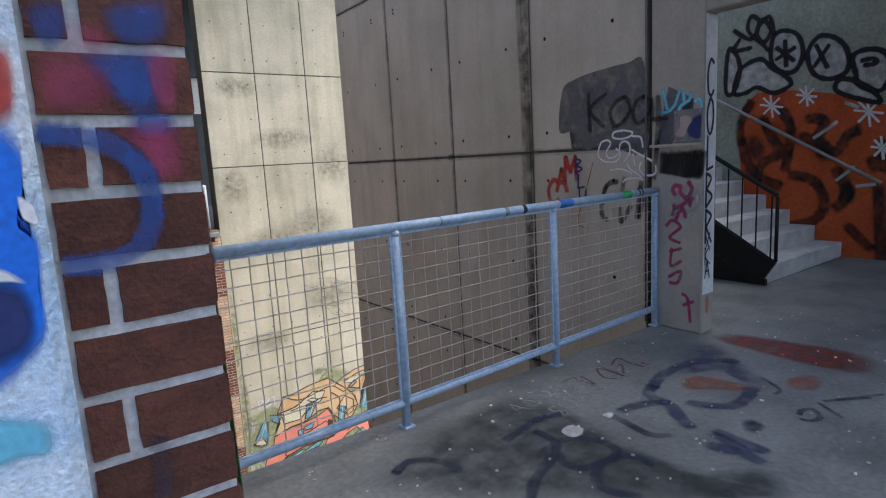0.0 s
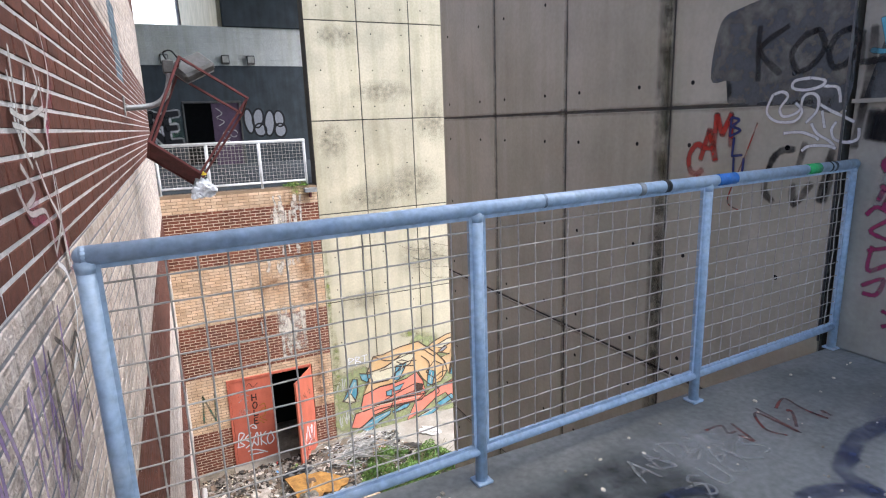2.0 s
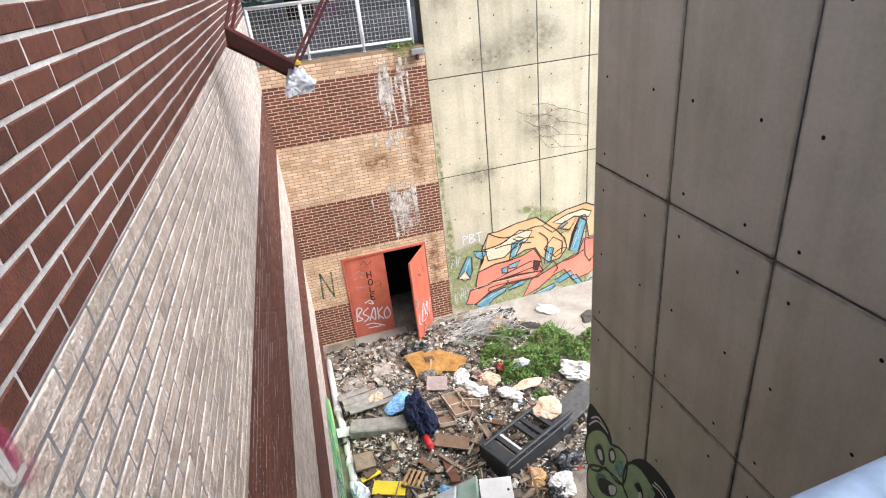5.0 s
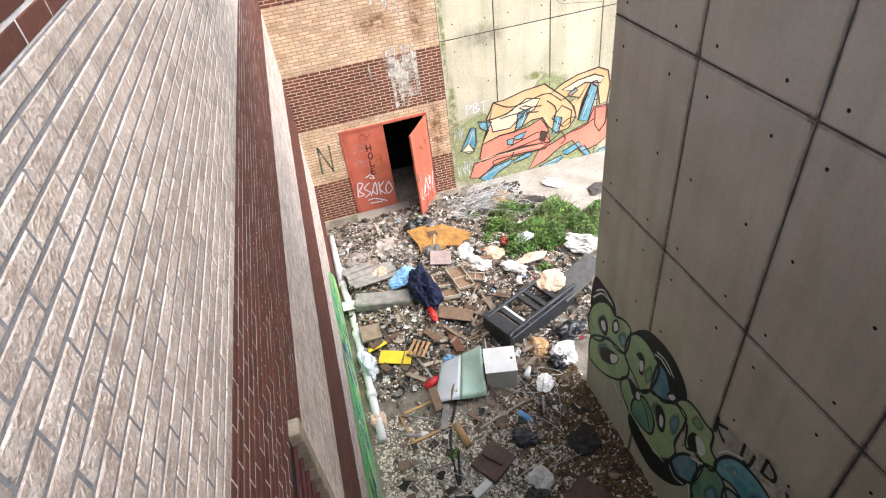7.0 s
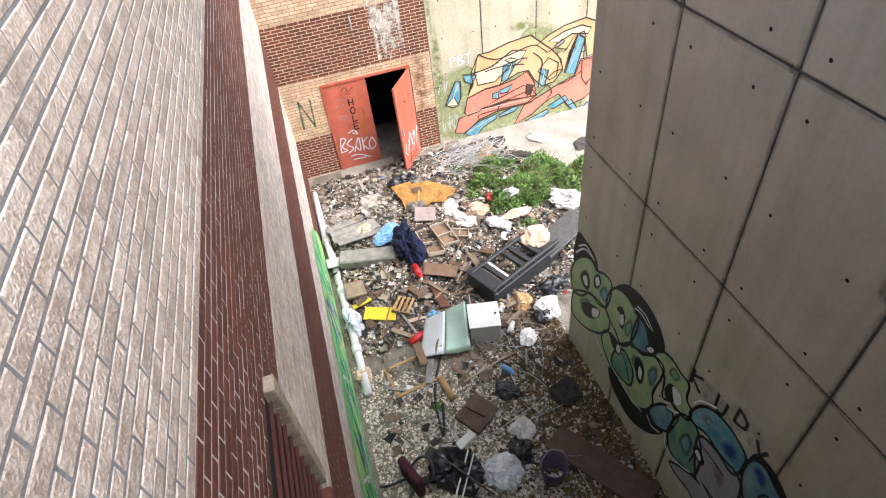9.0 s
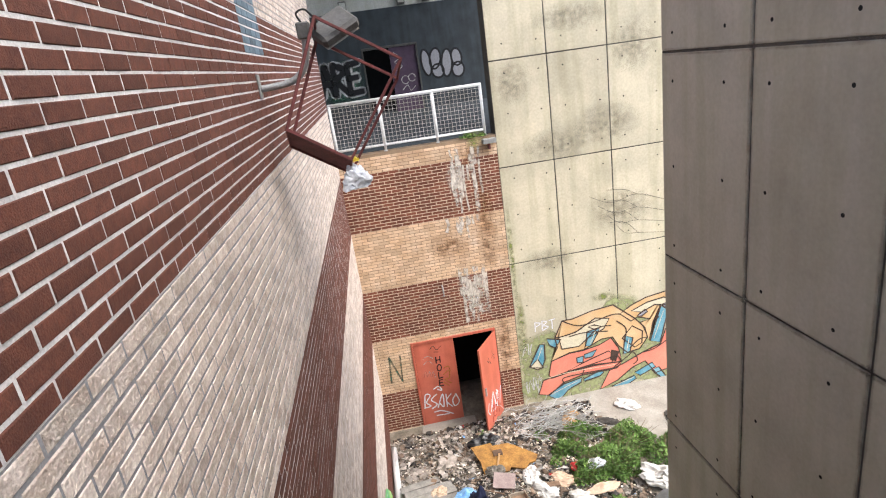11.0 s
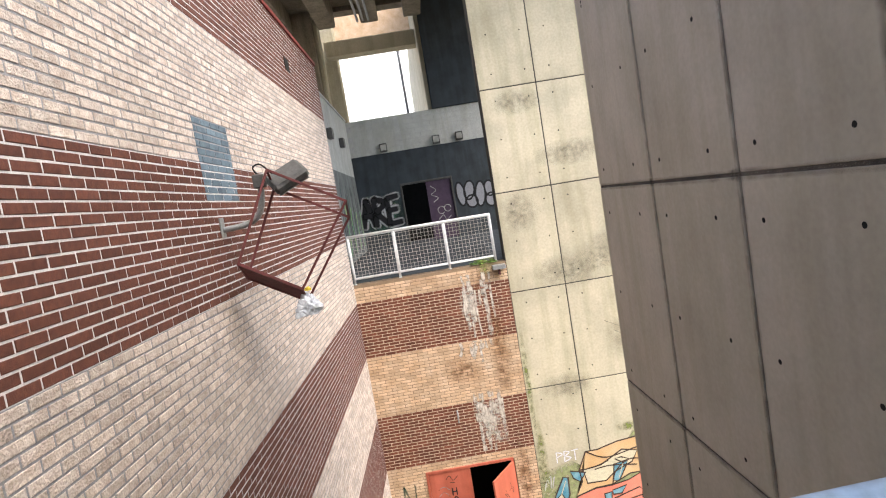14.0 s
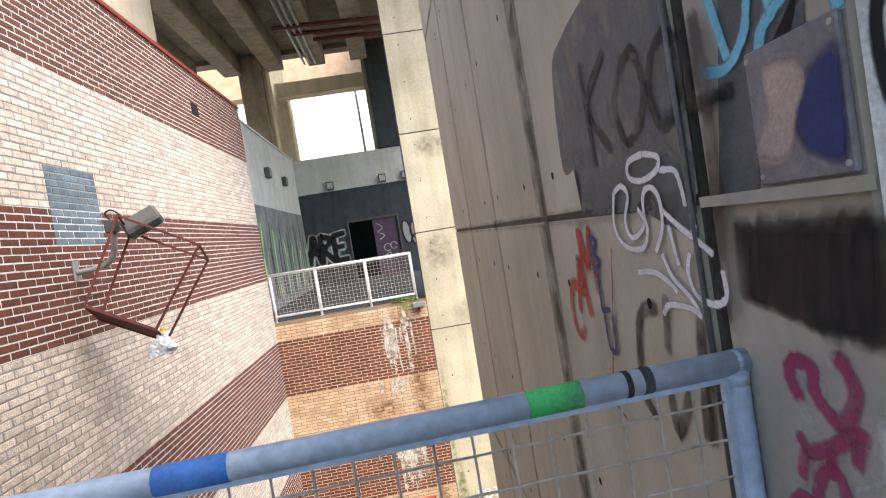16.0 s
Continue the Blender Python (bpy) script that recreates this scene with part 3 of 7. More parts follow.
def curve_pts(pts, closed, n=6):
    """Catmull-Rom points through a few given ones."""
    p = [Vector(q) for q in pts]
    k = len(p)
    if k < 3:
        return p
    out = []
    for i in range(k if closed else k - 1):
        a = p[(i - 1) % k] if closed or i else p[0]
        b, c = p[i], p[(i + 1) % k]
        d = p[(i + 2) % k] if closed or i + 2 < k else p[-1]
        for j in range(n):
            s = j / n
            out.append(0.5 * ((2 * b) + (c - a) * s + (2 * a - 5 * b + 4 * c - d) * s * s + (3 * b - a - 3 * c + d) * s ** 3))
    if not closed:
        out.append(p[-1])
    return out


def to_world(pl, q, lift):
    o, u, v, n = pl
    return o + u * q[0] + v * q[1] + n * lift


def stroke(bm, pl, pts, w, lift, closed=False, curved=True, rng=random.Random(9)):
    """A ribbon of spray paint, solid in the middle and thinning at its edges and ends."""
    p = curve_pts(pts, closed) if curved else [Vector(q) for q in pts]
    if not closed and len(p) >= 2:
        p = [p[0] + (p[0] - p[1]).normalized() * w * 0.45] + p + [p[-1] + (p[-1] - p[-2]).normalized() * w * 0.45]
    fade = bm.verts.layers.float.get("fade") or bm.verts.layers.float.new("fade")
    k = len(p)
    ring = []
    for i in range(k):
        a = p[i - 1] if i or closed else p[i]
        b = p[(i + 1) % k] if i + 1 < k or closed else p[i]
        d = (b - a)
        d = d.normalized() if d.length > 1e-6 else Vector((1, 0))
        end = not closed and i in (0, k - 1)
        s = Vector((-d.y, d.x)) * w / 2 * rng.uniform(0.85, 1.15) * (0.6 if end else 1.0)
        l = lift + 0.0006 * i / k
        row = []
        for f in (-1.25, -0.72, 0.72, 1.25):
            v = bm.verts.new(to_world(pl, p[i] + s * f, l))
            v[fade] = 1.0 if abs(f) > 1 or end else 0.0
            row.append(v)
        ring.append(row)
    for i in range(k if closed else k - 1):
        a, b = ring[i], ring[(i + 1) % k]
        for j in range(3):
            bm.faces.new((a[j], a[j + 1], b[j + 1], b[j]))


def paint(pl, strokes, w, m, parent, lift=0.004, label="", closed=False, curved=True):
    b = bmesh.new()
    for i, s in enumerate(strokes):
        stroke(b, pl, s, w, lift + i * 0.00012, closed, curved)
    bmesh.ops.recalc_face_normals(b, faces=b.faces)
    return world_part(part("graffiti", b, m, parent, label))


def blob(pl, pts, m, parent, lift=0.003, label="", curved=True, soft=0.0):
    """A flat patch of paint; soft: the share of it that thins out towards the rim."""
    b = bmesh.new()
    p = curve_pts(pts, True, 5) if curved else [Vector(q) for q in pts]
    mid = sum(p, Vector((0, 0))) / len(p)
    fade = b.verts.layers.float.new("fade")
    inner = [b.verts.new(to_world(pl, mid + (q - mid) * (1 - soft), lift)) for q in p]
    f = b.faces.new(inner)
    if soft:
        outer = [b.verts.new(to_world(pl, q, lift)) for q in p]
        for v in outer:
            v[fade] = 1.0
        for i in range(len(p)):
            n = (i + 1) % len(p)
            b.faces.new((inner[i], outer[i], outer[n], inner[n]))
    bmesh.ops.triangulate(b, faces=[f])
    bmesh.ops.recalc_face_normals(b, faces=b.faces)
    return world_part(part("graffiti", b, m, parent, label))


def oval(cx, cy, rx, ry, n=10, tilt=0.0):
    return [(cx + rx * math.cos(t) * math.cos(tilt) - ry * math.sin(t) * math.sin(tilt), cy + rx * math.cos(t) * math.sin(tilt) + ry * math.sin(t) * math.cos(tilt))
            for t in [i * math.tau / n for i in range(n)]]


GLYPH = {"K": [[(0, 1), (0.02, 0)], [(0.6, 1), (0.02, 0.5), (0.65, 0)]], "O": [[(0.3, 1), (0.02, 0.6), (0.1, 0.1), (0.4, 0), (0.62, 0.4), (0.55, 0.85), (0.3, 1)]],
         "L": [[(0.1, 1), (0.05, 0.02)], [(0.05, 0.02), (0.65, 0.1)]], "C": [[(0.6, 0.9), (0.3, 1), (0.02, 0.6), (0.1, 0.1), (0.4, 0), (0.6, 0.15)]],
         "A": [[(0, 0), (0.3, 1)], [(0.3, 1), (0.6, 0)], [(0.1, 0.4), (0.52, 0.4)]], "M": [[(0, 0), (0.05, 1)], [(0.05, 1), (0.3, 0.35)], [(0.3, 0.35), (0.6, 1)], [(0.6, 1), (0.65, 0)]],
         "B": [[(0, 0), (0.02, 1)], [(0.02, 1), (0.5, 0.85), (0.05, 0.52)], [(0.05, 0.52), (0.6, 0.3), (0, 0)]], "U": [[(0, 1), (0.05, 0.15), (0.35, 0), (0.55, 0.2), (0.6, 1)]],
         "N": [[(0, 0), (0.08, 1)], [(0.08, 1), (0.52, 0)], [(0.52, 0), (0.6, 1)]], "R": [[(0, 0), (0.02, 1)], [(0.02, 1), (0.55, 0.8), (0.05, 0.5)], [(0.05, 0.5), (0.6, 0)]],
         "P": [[(0, 0), (0.02, 1)], [(0.02, 1), (0.55, 0.78), (0.03, 0.5)]], "T": [[(0.3, 0), (0.3, 1)], [(0, 0.95), (0.62, 1)]], "E": [[(0.55, 1), (0.02, 0.95)], [(0.02, 0.95), (0, 0)], [(0, 0), (0.6, 0.03)], [(0.02, 0.5), (0.45, 0.52)]],
         "D": [[(0, 0), (0.02, 1)], [(0.02, 1), (0.55, 0.75), (0.55, 0.25), (0, 0)]], "S": [[(0.55, 0.9), (0.25, 1), (0.05, 0.75), (0.5, 0.35), (0.35, 0.02), (0, 0.12)]],
         "Y": [[(0, 1), (0.3, 0.5)], [(0.6, 1), (0.2, 0)]], "H": [[(0, 0), (0.02, 1)], [(0.58, 0), (0.6, 1)], [(0.02, 0.5), (0.6, 0.5)]], "X": [[(0, 0), (0.6, 1)], [(0, 1), (0.6, 0)]]}


def letters(word, pl, u, v, h, step, w, m, parent, lift=0.006, label="", slope=0.0, down=False, wide=1.0):
    ss = []
    for i, ch in enumerate(word):
        for g in GLYPH.get(ch, []):
            du, dv = (0, -i * step) if down else (i * step, i * slope)
            ss.append([(u + du + x * h * wide, v + dv + y * h) for x, y in g])
    return paint(pl, ss, w, m, parent, lift, label)


def scribble(pl, u0, u1, v0, v1, n, w, m, parent, lift=0.006, seed=1, label=""):
    """A tag that cannot be read: looping strokes."""
    rng = random.Random(seed)
    ss = []
    for i in range(n):
        c = u0 + (u1 - u0) * (i + 0.5) / n
        d = (u1 - u0) / n * 0.75
        ss.append([(c + rng.uniform(-d, d), rng.uniform(v0, v1)) for _ in range(rng.choice((3, 4, 5)))])
    return paint(pl, ss, w, m, parent, lift, label)


# shaded wall, u is -y
blob(SHADE, [(-4.299, 1.57), (-4.25, 1.911), (-4.098, 1.984), (-3.865, 2.017), (-3.598, 2.031), (-3.449, 2.007), (-3.42, 1.37), (-3.715, 1.386), (-4.134, 1.402), (-4.136, 1.472), (-4.158, 1.551)], PGREY, shade_wall, 0.0025, "grey painted-over patch", curved=True)
paint(SHADE, [[(-3.965, 1.85), (-3.969, 1.746), (-3.955, 1.542)], [(-3.788, 1.827), (-3.956, 1.717), (-3.82, 1.57)]], 0.034, PBLACKSOFT, shade_wall, 0.006, "black sprayed letter K")
paint(SHADE, [[(-3.623, 1.779), (-3.693, 1.755), (-3.754, 1.666), (-3.706, 1.568), (-3.621, 1.603), (-3.571, 1.681), (-3.599, 1.767), (-3.63, 1.781)], [(-3.439, 1.763), (-3.505, 1.741), (-3.546, 1.661), (-3.515, 1.576), (-3.448, 1.588), (-3.398, 1.661), (-3.406, 1.734), (-3.449, 1.767)]], 0.032, PBLACKSOFT, shade_wall, 0.0062, "black sprayed letters OO")
paint(SHADE, [[(-3.383, 1.739), (-3.379, 1.691), (-3.374, 1.585)], [(-3.374, 1.585), (-3.33, 1.587), (-3.296, 1.588)]], 0.03, PBLACKSOFT, shade_wall, 0.0064, "black sprayed letter L")
paint(JAMB, [[(-3.329, 1.592), (-3.295, 1.591), (-3.259, 1.589)]], 0.03, PBLACKSOFT, bpy.data.objects["wall_jamb"], 0.0064, "black sprayed letter foot")
paint(SHADE, [[(-3.627, 1.527), (-3.718, 1.517), (-3.727, 1.478), (-3.652, 1.462), (-3.567, 1.478), (-3.551, 1.508), (-3.627, 1.527)], [(-3.847, 1.445), (-3.789, 1.46), (-3.753, 1.43), (-3.795, 1.363), (-3.766, 1.316), (-3.681, 1.345), (-3.659, 1.424), (-3.612, 1.441), (-3.574, 1.411), (-3.577, 1.343), (-3.63, 1.28)], [(-3.847, 1.445), (-3.878, 1.349), (-3.815, 1.291), (-3.702, 1.289), (-3.66, 1.345), (-3.7, 1.39)], [(-3.55, 1.476), (-3.482, 1.468), (-3.462, 1.429), (-3.455, 1.388)], [(-3.569, 1.383), (-3.496, 1.341), (-3.428, 1.309), (-3.374, 1.282)], [(-3.546, 1.342), (-3.537, 1.302), (-3.524, 1.252)], [(-3.756, 1.22), (-3.655, 1.226), (-3.57, 1.199), (-3.552, 1.183)], [(-3.599, 1.274), (-3.563, 1.22), (-3.492, 1.179), (-3.453, 1.139)], [(-3.639, 1.121), (-3.598, 1.148), (-3.5, 1.152), (-3.453, 1.139)], [(-3.466, 1.28), (-3.485, 1.238), (-3.463, 1.188), (-3.395, 1.173), (-3.345, 1.193), (-3.344, 1.246)], [(-3.431, 1.34), (-3.424, 1.335)]], 0.017, PWHITE, shade_wall, 0.0075, "white sprayed tag")
letters("CAM", SHADE, -4.44, 0.94, 0.20, 0.10, 0.042, PRED, shade_wall, 0.0055, "red sprayed letters", slope=0.10)
paint(SHADE, [[(-3.933, 1.282), (-4.004, 1.068), (-4.093, 0.833), (-4.094, 0.757), (-4.019, 0.727)]], 0.01, PRED, shade_wall, 0.007, "red paint drip")
letters("BLU", SHADE, -4.12, 1.20, 0.12, 0.02, 0.017, PNAVY, shade_wall, 0.0071, "blue sprayed letters", slope=-0.13)
paint(SHADE, [[(-3.69, 1.126), (-3.766, 1.114), (-3.823, 1.043), (-3.853, 0.874), (-3.794, 0.809)], [(-3.626, 1.159), (-3.651, 1.026)], [(-3.674, 0.918), (-3.661, 0.804), (-3.568, 0.931)], [(-3.47, 1.124), (-3.485, 1.031), (-3.51, 0.839)], [(-3.453, 1.037), (-3.487, 0.847)]], 0.042, PBLACKSOFT, shade_wall, 0.005, "faded black sprayed letters")
paint(SHADE, [[(-3.329, 1.752), (-3.324, 1.65), (-3.329, 1.495), (-3.344, 1.315), (-3.362, 1.151)]], 0.045, PBLACKSOFT, shade_wall, 0.0045, "black overspray beside the joint")
# grime along the joints
for i, y in enumerate((4.635, 5.84, 7.07)):
    paint(SHADE, [[(-y, z0 + dz) for dz in (0.0, 0.7, 1.4, 2.0)] for z0 in (-6.6, -4.6, -2.6, -0.6, 1.4)], 0.065, JOINTSTAIN, shade_wall, 0.0010 + i * 0.0001, "grime along an upright joint")
for i, z in enumerate((-4.69, -2.665, -0.632, 1.395, 3.43)):
    paint(SHADE, [[(-8.3 + k * 1.2, z), (-7.7 + k * 1.2, z - 0.005), (-7.1 + k * 1.2, z)] for k in range(4)], 0.06, JOINTSTAIN, shade_wall, 0.0014 + i * 0.0001, "grime along a level joint")
# damp stains below the wide joint
for (u, w, m) in ((-4.71, 0.13, STAIN), (-4.69, 0.06, MOSS)):
    paint(SHADE, [[(u, 6.5), (u - 0.02, 3.4), (u + 0.01, 1.6), (u, 0.2), (u + 0.02, -1.6)]], w, m, shade_wall, 0.002, "damp stain")
# character lettering painted low on the wall: black halo, green and blue letter bodies
for i, p in enumerate((
        [(-8.36, -4.15), (-8.13, -4.09), (-7.84, -4.15), (-7.75, -4.38), (-7.95, -4.41), (-8.18, -4.46), (-8.4, -4.74)],
        [(-7.33, -4.23), (-7.16, -3.98), (-6.94, -3.87), (-6.65, -3.86), (-6.4, -3.98), (-6.27, -4.18), (-6.36, -4.37), (-6.58, -4.41), (-6.8, -4.24), (-7.03, -4.18)],
        [(-7.19, -5.7), (-6.86, -5.66), (-6.53, -5.58), (-6.29, -5.46), (-6.18, -5.56), (-5.96, -5.38), (-5.97, -5.55), (-6.18, -5.88), (-6.53, -6.14), (-6.86, -6.13), (-7.13, -5.98)],
        [(-4.9, -4.19), (-4.87, -3.97), (-4.7, -3.92), (-4.52, -3.99), (-4.4, -4.13), (-4.47, -4.3), (-4.76, -4.25)])):
    blob(SHADE, p, PBLACK, shade_wall, 0.0022 + i * 0.0002, "black painted halo")
for i, (p, m) in enumerate((
        ([(-8.34, -4.67), (-8.11, -4.38), (-7.91, -4.29), (-7.78, -4.34), (-7.59, -4.23), (-7.42, -4.23), (-7.4, -4.47), (-7.46, -4.74), (-7.65, -4.87), (-7.87, -4.88), (-8.09, -5.17), (-8.32, -5.29), (-8.43, -5.04)], PLIME),
        ([(-8.32, -5.34), (-8.07, -5.05), (-7.78, -4.86), (-7.48, -4.78), (-7.34, -4.88), (-7.35, -5.12), (-7.6, -5.46), (-7.97, -5.72), (-8.32, -5.77)], PLIME),
        ([(-7.43, -4.41), (-7.27, -4.17), (-7.02, -4.12), (-6.78, -4.27), (-6.85, -4.75), (-7.01, -5.01), (-7.19, -4.92), (-7.44, -4.79)], PLIME),
        ([(-6.81, -4.23), (-6.64, -4.2), (-6.52, -4.38), (-6.4, -4.36), (-6.53, -4.58), (-6.74, -4.73), (-6.85, -4.75)], PTEAL),
        ([(-7.45, -5.43), (-7.38, -5.15), (-7.07, -5.05), (-6.84, -4.76), (-6.62, -4.69), (-6.4, -4.46), (-6.23, -4.42), (-6.2, -4.59), (-6.27, -5.05), (-6.22, -5.24), (-6.32, -5.53), (-6.55, -5.76), (-6.78, -5.71), (-7.16, -5.69)], PLIME),
        ([(-7.13, -5.32), (-6.94, -5.04), (-6.7, -5.16), (-6.68, -5.48), (-6.88, -5.61), (-7.13, -5.6)], PLIMEDARK),
        ([(-6.39, -4.41), (-6.27, -4.21), (-6.11, -4.16), (-5.96, -4.19), (-5.81, -4.2), (-5.78, -4.43), (-5.67, -4.51), (-5.68, -4.71), (-5.83, -4.77), (-5.98, -4.79), (-6.11, -4.89), (-6.17, -4.54)], PLIME),
        ([(-6.25, -5.37), (-6.06, -4.98), (-5.89, -4.92), (-5.85, -5.25), (-5.98, -5.44), (-6.14, -5.53)], PTEAL),
        ([(-5.86, -5.07), (-5.78, -4.75), (-5.61, -4.63), (-5.49, -4.69), (-5.36, -4.95), (-5.33, -5.37), (-5.5, -5.51), (-5.71, -5.59), (-5.86, -5.4)], PLIMEDARK),
        ([(-5.48, -4.78), (-5.33, -4.59), (-5.09, -4.55), (-4.93, -4.52), (-4.82, -4.66), (-4.8, -5.08), (-4.97, -5.3), (-5.18, -5.32), (-5.32, -5.36)], PGREYLIGHT),
        ([(-5.68, -4.58), (-5.59, -4.28), (-5.42, -4.11), (-5.17, -4.07), (-4.94, -4.16), (-4.91, -4.4), (-4.98, -4.6), (-5.17, -4.58), (-5.4, -4.54), (-5.57, -4.63)], PSKY),
        ([(-4.9, -4.38), (-4.87, -4.08), (-4.74, -4.0), (-4.59, -4.07), (-4.43, -4.2), (-4.61, -4.63), (-4.77, -4.7)], PTEAL),
        ([(-5.7, -5.76), (-5.48, -5.54), (-5.26, -5.39), (-5.09, -5.36), (-4.96, -5.46), (-5.11, -5.83), (-5.33, -5.77), (-5.56, -5.82)], PGREYLIGHT))):
    blob(SHADE, p, m, shade_wall, 0.0034 + i * 0.00025, "painted letter body")
    paint(SHADE, [p], 0.036, PBLACK, shade_wall, 0.0074 + i * 0.00012, "black outline", closed=True)
for i, (p, m) in enumerate((
        ([(-8.21, -4.83), (-8.05, -4.56), (-7.92, -4.6), (-7.94, -4.82), (-8.12, -4.98)], PLIMEDARK),
        ([(-8.14, -5.31), (-8.0, -5.08), (-7.81, -5.02), (-7.87, -5.4), (-8.05, -5.47)], PLIMEDARK),
        ([(-7.68, -4.64), (-7.53, -4.38), (-7.44, -4.53), (-7.52, -4.73)], PTEAL),
        ([(-7.03, -4.62), (-6.92, -4.35), (-6.85, -4.51), (-6.94, -4.79)], PLIMEDARK),
        ([(-6.46, -4.83), (-6.33, -4.54), (-6.25, -4.72), (-6.33, -5.04)], PTEAL),
        ([(-6.8, -5.04), (-6.7, -4.79), (-6.5, -4.88), (-6.56, -5.12)], PLIMEDARK),
        ([(-6.14, -4.4), (-6.07, -4.21), (-5.93, -4.26), (-5.99, -4.42)], PLIMEDARK),
        ([(-5.24, -4.42), (-5.14, -4.18), (-4.98, -4.28), (-5.0, -4.46), (-5.13, -4.5)], PBLUESOFT),
        ([(-5.71, -5.19), (-5.62, -4.88), (-5.49, -4.99), (-5.53, -5.3)], PTEAL),
        ([(-5.24, -4.85), (-5.11, -4.73), (-4.98, -4.85), (-5.02, -5.09)], PPINKFADE),
        ([(-4.85, -4.22), (-4.79, -4.05), (-4.65, -4.14), (-4.68, -4.3)], PBLUESOFT),
        ([(-5.58, -4.47), (-5.46, -4.22), (-5.37, -4.28), (-5.46, -4.48)], PMIST))):
    blob(SHADE, p, m, shade_wall, 0.0068 + i * 0.00004, "darker shading spray", soft=0.6)
for i, (p, q) in enumerate((
        ([(-8.04, -5.27), (-7.84, -5.07), (-7.6, -4.96), (-7.6, -5.11), (-7.76, -5.32), (-7.98, -5.44)], [(-7.77, -5.11), (-7.61, -4.97), (-7.62, -5.12), (-7.73, -5.24)]),
        ([(-7.22, -4.5), (-7.14, -4.38), (-7.04, -4.46), (-7.04, -4.7), (-7.12, -4.72), (-7.11, -4.54)], [(-7.13, -4.55), (-7.08, -4.47), (-7.04, -4.6), (-7.09, -4.68)]),
        ([(-7.3, -5.08), (-7.16, -5.04), (-7.01, -5.07), (-7.03, -5.25), (-7.17, -5.27)], [(-7.09, -5.1), (-7.02, -5.08), (-7.02, -5.2), (-7.09, -5.22)]),
        ([(-6.7, -4.94), (-6.62, -4.79), (-6.5, -4.88), (-6.48, -5.15), (-6.59, -5.21)], [(-6.6, -4.93), (-6.53, -4.95), (-6.52, -5.11), (-6.58, -5.1)]),
        ([(-6.11, -4.72), (-6.06, -4.53), (-5.95, -4.49), (-5.89, -4.6), (-5.96, -4.78), (-6.06, -4.83)], [(-6.01, -4.52), (-5.88, -4.49), (-5.83, -4.62), (-5.91, -4.73)]),
        ([(-8.15, -4.77), (-8.02, -4.59), (-7.9, -4.69), (-7.93, -4.9), (-8.06, -4.92)], [(-8.09, -4.76), (-8.0, -4.67), (-7.95, -4.8), (-8.02, -4.86)]),
        ([(-7.81, -4.49), (-7.72, -4.35), (-7.64, -4.44), (-7.7, -4.62), (-7.8, -4.65)], [(-7.78, -4.49), (-7.71, -4.4), (-7.67, -4.5), (-7.74, -4.6)]),
        ([(-6.57, -4.51), (-6.5, -4.35), (-6.37, -4.32), (-6.44, -4.48)], [(-6.54, -4.48), (-6.47, -4.37), (-6.42, -4.38), (-6.47, -4.48)]),
        ([(-5.47, -5.03), (-5.44, -4.87), (-5.29, -4.96), (-5.32, -5.1)], [(-5.44, -5.0), (-5.41, -4.93), (-5.34, -4.99), (-5.36, -5.05)]))):
    blob(SHADE, p, PBLACK, shade_wall, 0.0096 + i * 0.0001, "black counter of a letter")
    blob(SHADE, q, PWHITE, shade_wall, 0.0110 + i * 0.0001, "white highlight in a letter")
paint(SHADE, [[(-8.34, -4.51), (-8.13, -4.25), (-7.91, -4.21)], [(-8.28, -4.33), (-8.09, -4.16), (-7.86, -4.22)], [(-6.89, -4.13), (-6.76, -4.09), (-6.58, -4.14)], [(-6.86, -4.06), (-6.7, -4.03), (-6.52, -4.12)], [(-6.93, -5.69), (-6.66, -5.71), (-6.37, -5.65)], [(-5.9, -5.42), (-5.81, -5.64), (-5.56, -5.56), (-5.4, -5.44)], [(-7.63, -5.51), (-7.47, -5.65), (-7.17, -5.72)], [(-6.26, -5.56), (-6.14, -5.63), (-5.99, -5.54)], [(-5.68, -4.36), (-5.59, -4.18), (-5.41, -4.03)], [(-5.28, -5.35), (-5.15, -5.37), (-4.99, -5.47)], [(-6.0, -4.93), (-5.89, -4.87), (-5.82, -4.79)]], 0.026, PWHITE, shade_wall, 0.0092, "white highlight strokes")
paint(SHADE, [[(-6.9, -4.2), (-6.64, -4.16), (-6.4, -4.29)], [(-5.41, -4.79), (-5.26, -4.77), (-5.04, -4.79)], [(-5.43, -4.63), (-5.17, -4.58), (-5.0, -4.61)], [(-5.46, -5.28), (-5.43, -4.96), (-5.45, -4.86)], [(-5.95, -4.82), (-5.8, -4.82), (-5.82, -5.15)], [(-7.06, -5.13), (-6.87, -5.2), (-6.72, -5.46)], [(-4.61, -4.6), (-4.65, -4.42), (-4.59, -4.28), (-4.56, -4.4)]], 0.022, PBLACK, shade_wall, 0.0095, "black inner lines")
blob(SHADE, [(-5.89, -3.93), (-5.48, -3.82), (-5.14, -3.62), (-4.81, -3.72), (-4.79, -3.98), (-5.02, -4.04), (-5.37, -4.13), (-5.78, -4.18)], PMIST, shade_wall, 0.0015, "white mist of paint", soft=0.4)
letters("K", SHADE, -5.81, -4.13, 0.22, 0.2, 0.036, PBLACK, shade_wall, 0.006, "black sprayed letter")
letters("U", SHADE, -5.45, -4.06, 0.22, 0.2, 0.036, PBLACK, shade_wall, 0.006, "black sprayed letter")
